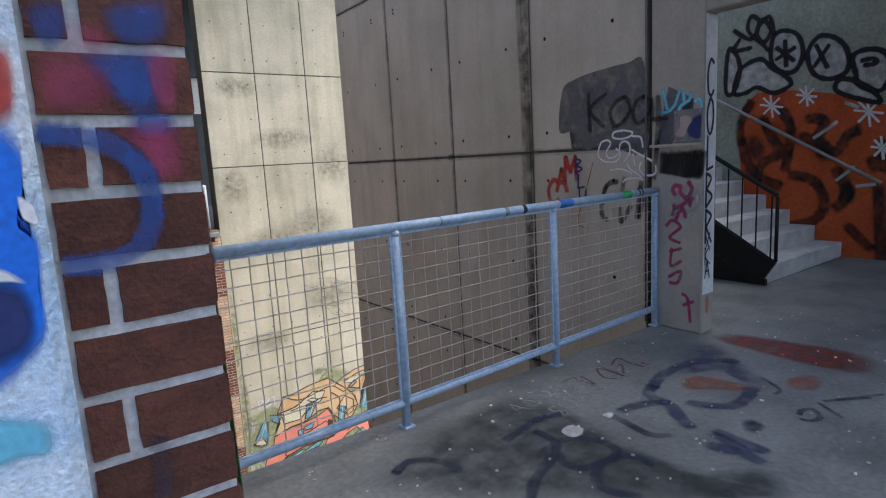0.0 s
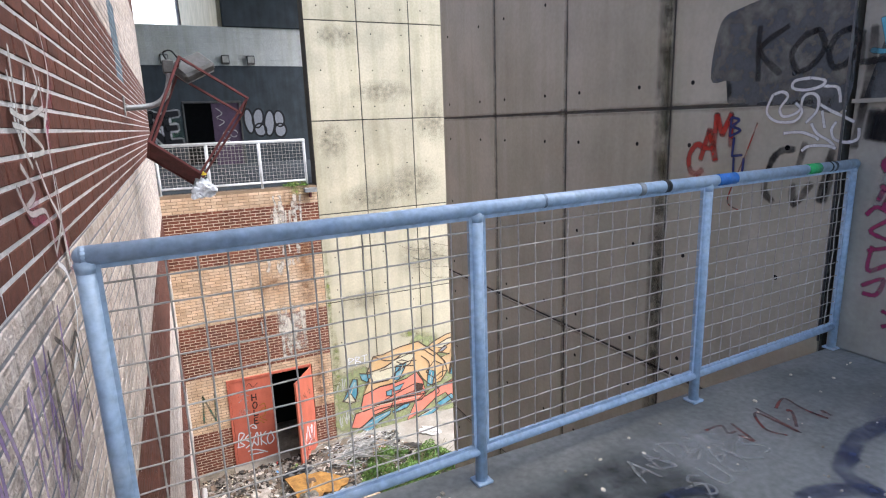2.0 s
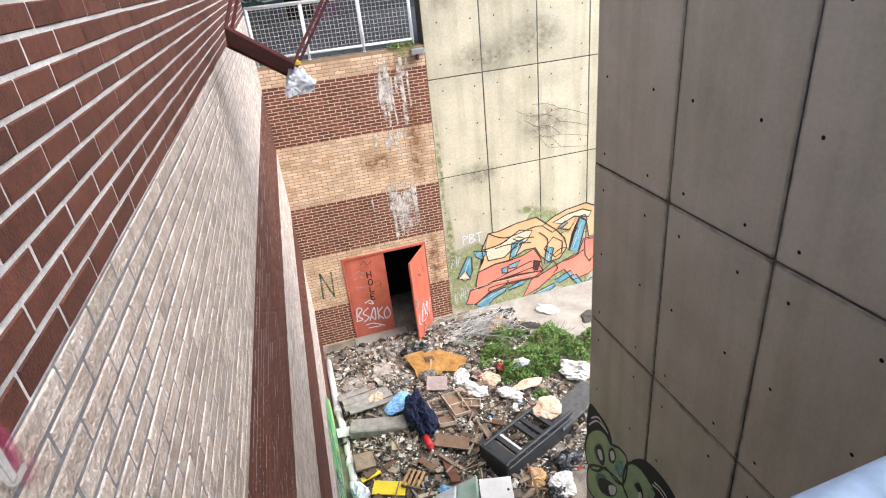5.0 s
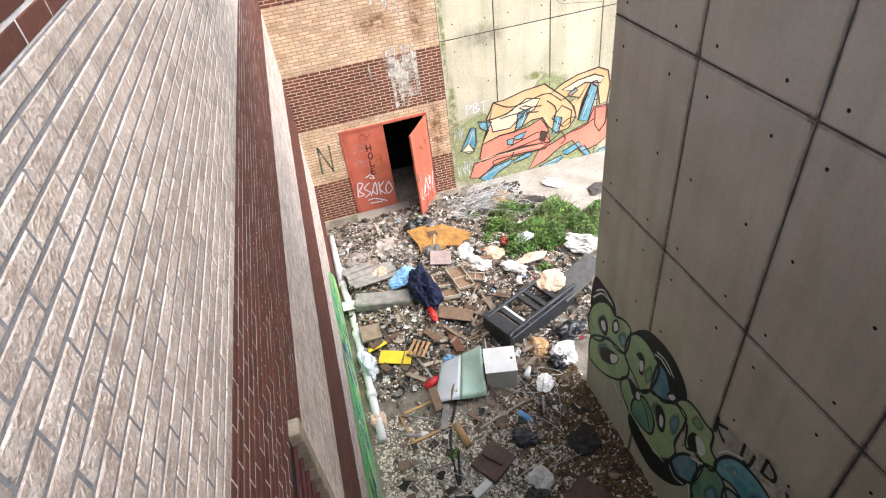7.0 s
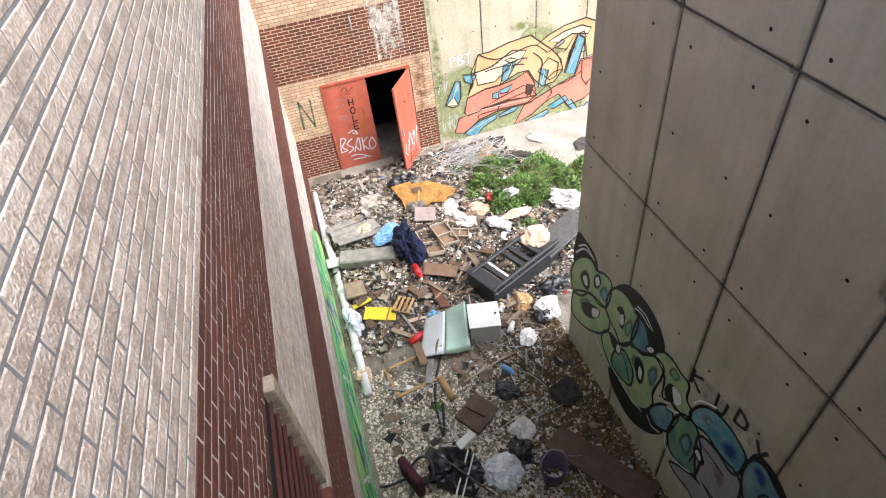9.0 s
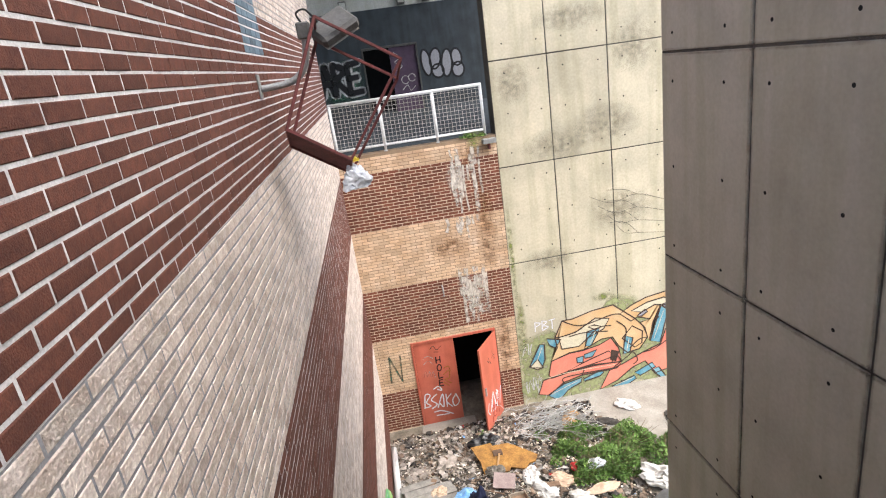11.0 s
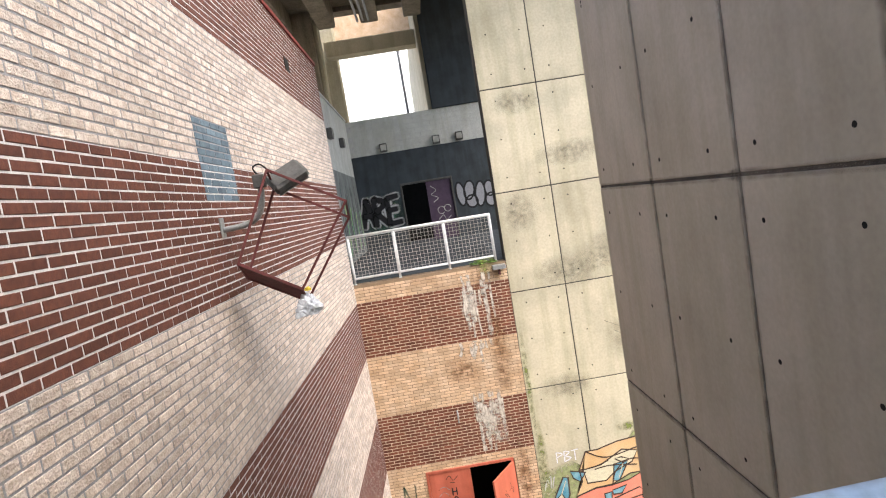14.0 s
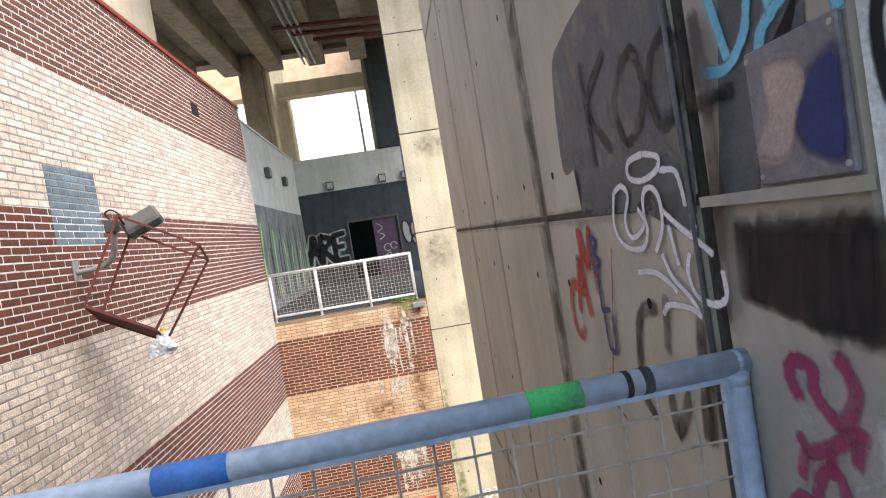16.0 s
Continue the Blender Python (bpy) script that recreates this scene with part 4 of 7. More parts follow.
letters("D", SHADE, -5.2, -3.93, 0.22, 0.2, 0.036, PBLACK, shade_wall, 0.006, "black sprayed letter")
letters("Y", SHADE, -4.92, -4.04, 0.22, 0.2, 0.036, PBLACK, shade_wall, 0.006, "black sprayed letter")

# jamb
jw = bpy.data.objects["wall_jamb"]
blob(JAMB, [(-3.255, 1.814), (-3.059, 1.704), (-3.064, 1.621), (-3.172, 1.612), (-3.23, 1.39), (-3.356, 1.388)], PGREY, jw, 0.002, "grey painted patch", curved=False)
paint(JAMB, [[(-3.34, 1.642), (-3.266, 1.631), (-3.205, 1.672), (-3.185, 1.723), (-3.166, 1.771)], [(-3.3, 1.792), (-3.261, 1.65)], [(-3.183, 1.596), (-3.162, 1.657), (-3.128, 1.681), (-3.091, 1.701), (-3.075, 1.745)], [(-3.128, 1.681), (-3.139, 1.759)], [(-3.051, 1.684), (-3.015, 1.7), (-2.996, 1.636)], [(-3.053, 1.617), (-3.019, 1.621)]], 0.024, PCYAN, jw, 0.005, "light blue sprayed letters")
blob(JAMB, [(-3.32, 1.341), (-3.106, 1.344), (-2.952, 1.342), (-2.97, 1.171), (-3.029, 1.152), (-3.143, 1.15), (-3.224, 1.167), (-3.338, 1.186)], PBLACK, jw, 0.0035, "black sprayed block", curved=False, soft=0.25)
paint(JAMB, [[(-3.285, 1.334), (-3.298, 1.202)], [(-3.218, 1.338), (-3.266, 1.194)], [(-3.159, 1.339), (-3.197, 1.191)], [(-3.107, 1.337), (-3.126, 1.171)], [(-3.06, 1.338), (-3.098, 1.157)], [(-3.018, 1.338), (-3.038, 1.159)], [(-2.98, 1.337), (-3.012, 1.164)]], 0.055, PBLACKSOFT, jw, 0.0055, "black spray strokes")
blob(JAMB, [(-3.22, 1.116), (-3.013, 1.13), (-2.983, 1.089), (-3.01, 0.914), (-3.239, 0.803), (-3.239, 0.953)], PMIST, jw, 0.0025, "white paint mist", soft=0.3)
paint(JAMB, [[(-3.197, 1.029), (-3.215, 1.065), (-3.195, 1.094), (-3.155, 1.089), (-3.155, 1.05), (-3.13, 1.019), (-3.096, 1.011), (-3.064, 1.066), (-3.079, 1.107), (-3.095, 1.12)]], 0.032, PPINK, jw, 0.0052, "pink sprayed letter")
paint(JAMB, [[(-3.209, 0.953), (-3.186, 0.931), (-3.128, 0.962), (-3.076, 1.0), (-3.055, 0.998)], [(-3.201, 0.925), (-3.217, 0.877)], [(-3.133, 0.951), (-3.138, 0.912)], [(-3.072, 0.983), (-3.08, 0.948)], [(-3.192, 0.826), (-3.165, 0.899), (-3.125, 0.916), (-3.11, 0.865)]], 0.028, PPINK, jw, 0.0054, "pink sprayed letter")
paint(JAMB, [[(-3.265, 0.792), (-3.218, 0.838), (-3.149, 0.791), (-3.236, 0.708), (-3.153, 0.672)], [(-3.235, 0.6), (-3.143, 0.63)], [(-3.217, 0.623), (-3.225, 0.492), (-3.142, 0.536)], [(-3.243, 0.402), (-3.146, 0.459), (-3.168, 0.369), (-3.233, 0.36)], [(-3.13, 0.287), (-3.085, 0.251), (-3.064, 0.081)], [(-3.12, 0.202), (-3.04, 0.242)]], 0.024, PPINK, jw, 0.0056, "pink sprayed letters running down")
blob(JAMB_END, [(3.409, 0.3), (3.556, 0.3), (3.556, 2.26), (3.409, 2.26)], PWHITE, jw, 0.002, "worn white paint", curved=False)
letters("COLBR", JAMB_END, 3.43, 1.72, 0.24, 0.26, 0.022, PBLACK, jw, 0.005, "black letters running down", down=True, wide=0.55)
letters("XKA", JAMB_END, 3.43, 0.62, 0.13, 0.10, 0.012, PBLACK, jw, 0.005, down=True, wide=0.8)
blob(JAMB_END, oval(3.47, 0.22, 0.03, 0.08), PORANGE, jw, 0.003, "orange paint", soft=0.4)
cover = tagged(empty("access_cover", 3.405, 3.1, 1.52), "metal access cover sprayed blue, pink and white", "cover")
part("plate", box(bmesh.new(), -0.012, 0, -0.105, 0.105, -0.115, 0.115, 0.003), COVERP, cover)
for dy in (-0.095, 0.095):
    for dz in (-0.10, 0.10):
        part("screw", rod(bmesh.new(), (-0.015, dy, dz), (-0.011, dy, dz), 0.005, 8), WIRE, cover)
blob(JAMB, [(-3.061, 1.578), (-2.993, 1.596), (-2.994, 1.502), (-3.004, 1.417), (-3.065, 1.433), (-3.096, 1.456), (-3.108, 1.521)], COVERBLUE, cover, 0.0145, "dark blue spray on the cover", soft=0.25)
blob(JAMB, [(-3.158, 1.608), (-3.078, 1.609), (-3.051, 1.567), (-3.086, 1.507), (-3.112, 1.44), (-3.168, 1.429), (-3.208, 1.453), (-3.162, 1.524)], COVERPINK, cover, 0.0150, "pinkish white spray on the cover", soft=0.3)
conduit = tagged(smooth(mesh_ob("conduit", rod(bmesh.new(), (3.382, 3.43, 0.02), (3.382, 3.43, 3.1), 0.007, 8), CONDUIT)), "thin painted metal conduit beside the jamb", "conduit")
ledge = struct(slab("ledge_jamb", 3.385, 3.405, 2.98, 3.40, 1.378, 1.40, CONC_JAMB), "narrow concrete ledge on the jamb", "ledge")

# mural on the pale wall: tan and coral letters with blue sides
blob(PALE, [(3.16, -4.93), (3.93, -4.61), (4.12, -5.07), (4.69, -5.45), (5.38, -4.13), (5.97, -4.12), (6.19, -4.31), (6.84, -5.51), (7.06, -6.66), (5.91, -6.47), (5.43, -6.68), (4.4, -6.71), (3.13, -6.38), (3.06, -5.66)], PMOSSY, pale_wall, 0.002, "green painted ground of a mural", soft=0.12)
for i, (p, m) in enumerate((
        ([(4.07, -4.87), (4.27, -4.47), (4.53, -4.47), (4.99, -4.36), (5.53, -4.31), (6.05, -4.76), (6.3, -5.06), (6.36, -5.33), (6.15, -5.6), (5.83, -5.63), (5.62, -5.4), (5.48, -5.14), (5.2, -5.14), (4.77, -5.32), (4.39, -5.34), (3.93, -5.47), (4.11, -5.14)], PTAN),
        ([(5.69, -4.58), (5.97, -4.41), (6.34, -4.28), (6.88, -4.21), (7.14, -4.34), (7.22, -4.69), (7.17, -5.14), (6.98, -5.16), (6.9, -4.68), (6.71, -4.54), (6.51, -4.96), (6.4, -5.43), (6.27, -5.05), (6.2, -4.9), (6.45, -4.86), (6.12, -4.74), (5.96, -4.82)], PTAN),
        ([(3.85, -5.82), (3.94, -5.46), (4.39, -5.34), (4.76, -5.34), (5.14, -5.28), (5.44, -5.16), (5.62, -5.46), (5.69, -5.84), (4.98, -5.81), (4.37, -5.85), (3.91, -5.92)], PCORAL),
        ([(3.56, -6.29), (3.7, -5.93), (4.37, -5.82), (4.98, -5.78), (5.69, -5.85), (5.56, -6.0), (4.66, -6.0), (4.2, -6.1), (3.82, -6.37)], PCORAL),
        ([(5.11, -6.49), (5.36, -6.03), (5.75, -5.9), (6.22, -5.71), (6.69, -5.57), (6.83, -5.19), (7.21, -5.2), (7.23, -6.1), (6.97, -6.27), (6.55, -6.35), (6.28, -5.96), (5.97, -6.06), (5.56, -6.34)], PCORAL),
        ([(4.16, -4.88), (4.57, -4.83), (5.08, -4.56), (5.42, -4.64), (5.27, -4.88), (4.88, -5.03), (4.64, -5.21), (4.22, -5.2)], PCREAM),
        ([(5.97, -4.56), (6.37, -4.41), (6.79, -4.36), (7.04, -4.47), (6.96, -4.6), (6.56, -4.51), (6.23, -4.64)], PCREAM),
        ([(5.72, -5.23), (5.98, -4.95), (6.24, -5.14), (6.21, -5.45), (6.03, -5.53)], PTAN),
        ([(6.86, -5.23), (7.18, -5.24), (7.17, -5.67), (7.02, -5.91), (6.88, -5.68)], PCORAL),
        ([(4.22, -5.84), (4.75, -5.66), (5.36, -5.49), (5.52, -5.66), (4.98, -5.75)], PCORAL),
        ([(3.39, -5.51), (3.69, -4.96), (3.8, -4.99), (3.79, -5.38), (3.7, -5.59)], PSKY),
        ([(3.87, -4.85), (4.21, -4.94), (4.06, -5.13), (3.92, -5.03)], PSKY),
        ([(4.86, -4.87), (5.18, -4.82), (5.12, -4.96), (4.93, -5.27), (4.8, -5.24)], PSKY),
        ([(4.75, -5.46), (5.08, -5.39), (4.95, -5.56), (4.76, -5.56)], PSKY),
        ([(4.56, -5.51), (4.73, -5.49), (4.71, -5.66), (4.57, -5.64)], PSKY),
        ([(5.73, -5.65), (5.79, -5.17), (5.99, -5.27), (5.9, -5.65)], PSKY),
        ([(6.43, -5.44), (6.71, -4.58), (6.9, -4.71), (6.68, -5.53)], PSKY),
        ([(3.78, -6.36), (4.2, -6.14), (4.66, -6.06), (4.63, -6.19), (4.31, -6.32), (4.05, -6.57)], PSKY),
        ([(4.69, -6.12), (5.13, -5.97), (5.22, -6.04), (5.12, -6.12), (4.73, -6.18)], PSKY),
        ([(5.4, -6.48), (5.99, -6.3), (6.04, -6.4), (5.75, -6.55)], PSKY),
        ([(6.0, -6.22), (6.46, -6.04), (6.55, -6.18), (6.15, -6.34)], PSKY),
        ([(6.45, -6.25), (6.63, -6.2), (6.82, -6.51), (6.69, -6.52)], PSKY),
        ([(6.89, -6.63), (7.05, -6.41), (7.31, -6.38), (7.27, -6.65)], PSKY),
        ([(4.89, -4.75), (5.04, -4.73), (5.2, -4.8), (5.06, -4.86)], PCREAM),
        ([(3.42, -5.5), (3.61, -5.33), (3.73, -5.58), (3.58, -5.61)], PCREAM),
        ([(6.12, -4.71), (6.32, -4.58), (6.38, -4.65), (6.23, -4.74)], PGREYLIGHT),
        ([(5.44, -5.48), (5.62, -5.56), (5.53, -5.8), (5.41, -5.73)], PUMBER),
        ([(6.71, -4.54), (6.86, -4.52), (6.93, -4.68), (6.8, -4.63)], PGREYLIGHT))):
    blob(PALE, p, m, pale_wall, 0.003 + i * 0.0002, "painted letter shape", curved=False)
    paint(PALE, [p], 0.032, PUMBER, pale_wall, 0.0092 + i * 0.0001, "dark outline", closed=True, curved=False)
paint(PALE, [[(4.27, -4.47), (4.72, -4.68), (5.45, -4.56), (5.69, -4.58)], [(4.42, -4.91), (4.78, -4.88), (5.37, -4.96)], [(4.77, -5.32), (4.88, -5.03), (5.18, -4.82), (5.45, -4.83)], [(4.07, -4.87), (4.42, -4.85), (4.74, -4.76)], [(5.6, -4.74), (5.82, -4.98), (5.78, -5.33)], [(4.66, -6.0), (4.73, -5.86)], [(4.2, -6.1), (4.3, -5.96), (5.59, -5.98)], [(5.9, -5.52), (6.15, -5.34), (6.36, -5.33)], [(6.22, -5.71), (6.53, -5.67), (6.84, -5.51)], [(7.17, -5.14), (7.17, -5.67), (6.99, -5.87)], [(6.51, -4.96), (6.66, -4.84)], [(5.69, -5.85), (5.56, -5.64), (5.44, -5.8)], [(5.36, -6.03), (5.83, -5.74), (5.98, -5.65), (6.09, -5.88), (5.98, -5.98)]], 0.028, PUMBER, pale_wall, 0.0125, "dark mural line")
paint(PALE, [[(3.6, -5.36), (3.74, -5.05)], [(4.93, -5.2), (5.06, -4.89)], [(5.82, -5.58), (5.89, -5.27)], [(6.52, -5.4), (6.78, -4.71)], [(3.88, -6.35), (4.54, -6.13)], [(5.51, -6.46), (5.97, -6.35)], [(3.8, -5.89), (4.37, -5.85), (5.51, -5.89)]], 0.016, PCREAM, pale_wall, 0.0130, "pale highlight line")
letters("PBT", PALE, 3.62, -4.62, 0.24, 0.17, 0.03, PWHITE, pale_wall, 0.006, "white sprayed letters")
scribble(PALE, 3.28, 3.68, -6.25, -5.75, 7, 0.02, PWHITEWORN, pale_wall, 0.005, 4, "faded white tags")
scribble(PALE, 3.25, 3.5, -5.2, -4.85, 4, 0.02, PWHITEWORN, pale_wall, 0.0055, 6, "faded white tags")
for cu, cv, ru, rv in ((3.3, -4.6, 0.14, 1.1), (3.25, -2.6, 0.07, 1.4), (5.3, -4.05, 0.3, 0.12)):
    blob(PALE, oval(cu, cv, ru, rv), PALGAE, pale_wall, 0.0016, "green algae stain", soft=0.6)
for i, (cu, cv, ru, rv) in enumerate(((4.5, -0.4, 0.9, 0.4), (5.6, -0.1, 0.8, 0.5), (3.6, 1.0, 0.5, 0.5), (4.9, 2.1, 0.9, 0.3), (3.9, 3.3, 0.6, 0.3), (5.8, -2.0, 0.8, 0.5), (4.1, -2.9, 0.7, 0.3), (6.2, 1.4, 0.6, 0.6))):
    blob(PALE, oval(cu, cv, ru, rv), GRIME, pale_wall, 0.0012 + i * 0.0001, "grey weather stain", soft=0.7)
# Dark branching lines: twig shadows painted onto the pale wall.
for i in range(4):
    y0 = -1.75 - 0.25 * i
    paint(PALE, [[(6.9, y0 - 0.25), (6.2, y0 - 0.05 * i), (5.6 + 0.1 * i, y0 - 0.1), (5.1 + 0.2 * i, y0 + 0.12)], [(6.2, y0 - 0.05 * i), (5.9, y0 + 0.15), (5.5, y0 + 0.2)]], 0.006, JOINT, pale_wall, 0.008, "thin branching lines painted as twig shadows")

# far brick wall: letter and whitewash stains
letters("N", plane((0, BY - 0.011, 0), (1, 0, 0), (0, 0, 1)), 0.15, -5.2, 0.65, 0.2, 0.04, PGREENDARK, back_paint, 0.0, "dark green sprayed letter", wide=0.75)

# terrace wall
letters("ARE", TERR, -0.72, 0.92, 1.05, 0.52, 0.24, PBLACK, terrace_white, 0.012, "black block letters edged white", wide=0.75)
blob(TERR, [(-0.78, 0.9), (-0.75, 1.9), (-0.3, 2.1), (0.3, 2.15), (0.85, 1.9), (0.9, 0.8), (0.4, 0.5), (-0.2, 0.4)], PGREENDARK, terrace_white, 0.004, "green paint behind letters", soft=0.4)
letters("ARE", TERR, -0.72, 0.92, 1.05, 0.52, 0.33, PWHITE, terrace_white, 0.008, "white letter edge", wide=0.75)
for cu, cv, ru, rv, tilt in ((3.22, 1.62, 0.17, 0.46, 0.1), (3.56, 1.72, 0.20, 0.36, -0.2), (3.62, 1.28, 0.22, 0.24, 0.3), (3.98, 1.52, 0.19, 0.48, -0.1), (4.36, 1.68, 0.19, 0.30, 0.1), (4.38, 1.24, 0.22, 0.26, -0.1)):
    blob(TERR, oval(cu, cv, ru, rv, tilt=tilt), PGREYLIGHT, terrace_white, 0.008 + 0.001 * (cu - 3), "grey bubble letter")
    paint(TERR, [oval(cu, cv, ru, rv, tilt=tilt)], 0.065, PBLACK, terrace_white, 0.011 + 0.001 * (cu - 3), "black outline", closed=True)
for i in range(26):
    u = 16.0 + i * 0.34
    paint(TSIDE, [[(u, 0.3), (u + 0.15 * math.sin(i * 2.1), 1.3), (u + 0.1, 2.0 + 0.5 * math.sin(i * 1.7))]], 0.12, (PGREENDARK, PGREENMIX, PGREYLIGHT, PBLACK)[i % 4], terrace_white, 0.004 + i * 0.0001, "green and grey graffiti strokes")
letters("KED", TERR, 2.9, 5.35, 0.4, 0.38, 0.04, PBLACK, terrace_white, 0.012)

# stair wall: orange field, white bubble letters
sw = bpy.data.objects["wall_stair_side"]
blob(STAIRW, [(-4.607, 1.473), (-4.544, 1.826), (-4.373, 1.981), (-3.979, 1.967), (-3.557, 1.882), (-3.17, 1.745), (-2.768, 1.615), (-2.573, -0.072), (-2.971, -0.058), (-3.47, -0.063), (-3.913, 0.188), (-4.471, 0.444)], ORANGE, sw, 0.003, "orange sprayed field", curved=False, soft=0.06)
for i, p in enumerate((
        [(-4.205, 2.596), (-4.099, 2.673), (-3.928, 2.593), (-3.859, 2.37), (-3.937, 2.19), (-4.082, 2.192), (-4.21, 2.331)],
        [(-3.81, 2.362), (-3.7, 2.53), (-3.527, 2.478), (-3.41, 2.323), (-3.4, 2.109), (-3.564, 2.04), (-3.741, 2.128)],
        [(-4.351, 2.388), (-4.207, 2.264), (-4.048, 2.141), (-3.981, 2.033), (-4.171, 1.957), (-4.375, 2.051), (-4.513, 1.998), (-4.657, 2.016), (-4.592, 2.289)],
        [(-3.353, 2.253), (-3.224, 2.302), (-3.069, 2.251), (-2.986, 2.075), (-3.073, 1.853), (-3.285, 1.94), (-3.317, 2.066)],
        [(-4.743, 2.559), (-4.632, 2.47), (-4.591, 2.254), (-4.672, 2.018), (-4.769, 2.066)],
        [(-3.451, 2.024), (-3.231, 1.933), (-3.067, 1.734), (-3.277, 1.787), (-3.501, 1.907)])):
    blob(STAIRW, p, PWHITEWORN, sw, 0.0045 + i * 0.0004, "white bubble letter")
    paint(STAIRW, [p], 0.055, PBLACK, sw, 0.0080 + i * 0.0003, "black outline", closed=True)
paint(STAIRW, [[(-4.063, 2.555), (-4.039, 2.251)], [(-4.156, 2.488), (-3.954, 2.303)], [(-4.158, 2.349), (-3.947, 2.456)], [(-3.725, 2.441), (-3.598, 2.17)], [(-3.592, 2.417), (-3.733, 2.203)], [(-3.271, 2.191), (-3.167, 2.197), (-3.129, 2.144), (-3.242, 2.138)]], 0.05, PBLACK, sw, 0.0105, "black cross marks")
paint(STAIRW, [[(-4.676, 2.79), (-4.461, 2.645), (-4.365, 2.826), (-4.469, 2.916), (-4.499, 2.754), (-4.324, 2.585), (-4.228, 2.699), (-4.332, 2.852), (-4.394, 2.699), (-4.254, 2.472)], [(-4.364, 2.793), (-4.253, 2.868), (-4.194, 2.659)], [(-4.602, 2.672), (-4.67, 2.546), (-4.458, 2.542)]], 0.05, PBLACK, sw, 0.0095, "black looping tag")
paint(STAIRW, [[(-4.295, 1.662), (-4.187, 1.446), (-4.081, 1.233), (-4.278, 1.1), (-4.341, 0.886)], [(-3.78, 1.617), (-3.6, 1.569), (-3.709, 1.35), (-3.834, 1.423)], [(-3.649, 1.346), (-3.469, 1.208), (-3.366, 1.393), (-3.26, 1.448)], [(-3.941, 0.954), (-3.69, 0.885), (-3.559, 0.619), (-3.67, 0.412), (-3.918, 0.329)], [(-3.46, 1.014), (-3.336, 0.755), (-3.44, 0.557)], [(-3.044, 1.312), (-2.977, 1.005)], [(-4.44, 1.885), (-4.573, 1.543), (-4.415, 1.031), (-4.066, 0.816)], [(-4.1, 1.78), (-3.961, 1.499), (-4.008, 1.024)], [(-3.317, 0.365), (-3.086, 0.123)], [(-3.044, 0.821), (-2.974, 0.006)]], 0.12, PBLACKSOFT, sw, 0.006, "black sprayed shading")
blob(STAIRW, [(-3.423, 0.819), (-3.314, 0.884), (-3.226, 0.757), (-3.3, 0.594), (-3.416, 0.656)], PBLACKSOFT, sw, 0.0064, "black sprayed shade", soft=0.5)
blob(STAIRW, [(-3.708, 1.317), (-3.563, 1.374), (-3.469, 1.208), (-3.579, 1.082), (-3.701, 1.165)], PBLACKSOFT, sw, 0.0066, "black sprayed shade", soft=0.5)
blob(STAIRW, [(-4.569, 1.399), (-4.359, 1.492), (-4.215, 1.274), (-4.382, 1.103)], PBLACKSOFT, sw, 0.0068000000000000005, "black sprayed shade", soft=0.5)
blob(STAIRW, [(-3.191, 1.134), (-3.058, 1.191), (-3.028, 1.006), (-3.128, 0.946)], PBLACKSOFT, sw, 0.007, "black sprayed shade", soft=0.5)
paint(STAIRW, [[(-3.71, 1.382), (-3.54, 1.5), (-3.474, 1.559)], [(-3.455, 0.884), (-3.346, 0.98), (-3.283, 1.043)], [(-3.251, 0.82), (-3.071, 0.846)], [(-3.405, 1.759), (-3.272, 1.695)]], 0.04, PWHITEWORN, sw, 0.009, "white highlight stroke")
paint(STAIRW, [[(-4.328, 1.831), (-4.061, 1.776)], [(-4.21, 1.941), (-4.174, 1.665)], [(-4.289, 1.91), (-4.097, 1.699)], [(-4.283, 1.716), (-4.103, 1.888)], [(-3.914, 1.905), (-3.694, 1.856)], [(-3.818, 1.998), (-3.787, 1.761)], [(-3.883, 1.972), (-3.724, 1.789)], [(-3.877, 1.806), (-3.73, 1.952)], [(-3.314, 1.666), (-3.04, 1.608)], [(-3.196, 1.796), (-3.153, 1.477)], [(-3.277, 1.758), (-3.074, 1.518)], [(-3.265, 1.534), (-3.086, 1.737)], [(-3.134, 1.255), (-2.929, 1.221)], [(-3.047, 1.36), (-3.013, 1.116)], [(-3.106, 1.327), (-2.955, 1.15)], [(-3.097, 1.156), (-2.964, 1.319)]], 0.028, PWHITE, sw, 0.0075, "white sprayed star")

# walkway floor
fl = bpy.data.objects["floor_walkway"]
blob(FLOORP, [(3.42, 2.92), (3.6, 2.83), (3.67, 2.48), (3.73, 2.16), (3.65, 1.95), (3.35, 1.92), (3.28, 2.18), (3.3, 2.53), (3.34, 2.82)], PREDBAND, fl, 0.0012, "dark red band of paint on the floor", soft=0.3)
blob(FLOORP, [(2.51, 2.62), (2.66, 2.6), (2.71, 2.48), (2.75, 2.27), (2.69, 2.22), (2.53, 2.42), (2.43, 2.52)], PORANGEFADE, fl, 0.0018, "faded orange paint on the floor", soft=0.3)
blob(FLOORP, [(2.98, 2.22), (3.14, 2.13), (3.05, 2.04), (2.9, 2.04), (2.84, 2.15)], PORANGEFADE, fl, 0.002, "faded orange paint on the floor", soft=0.4)
blob(FLOORP, [(2.75, 2.85), (3.32, 2.93), (3.22, 2.68), (2.85, 2.23), (2.71, 2.26), (2.8, 2.53), (2.59, 2.67)], PBLUEFADE, fl, 0.0024, "faded blue paint on the floor", soft=0.5)
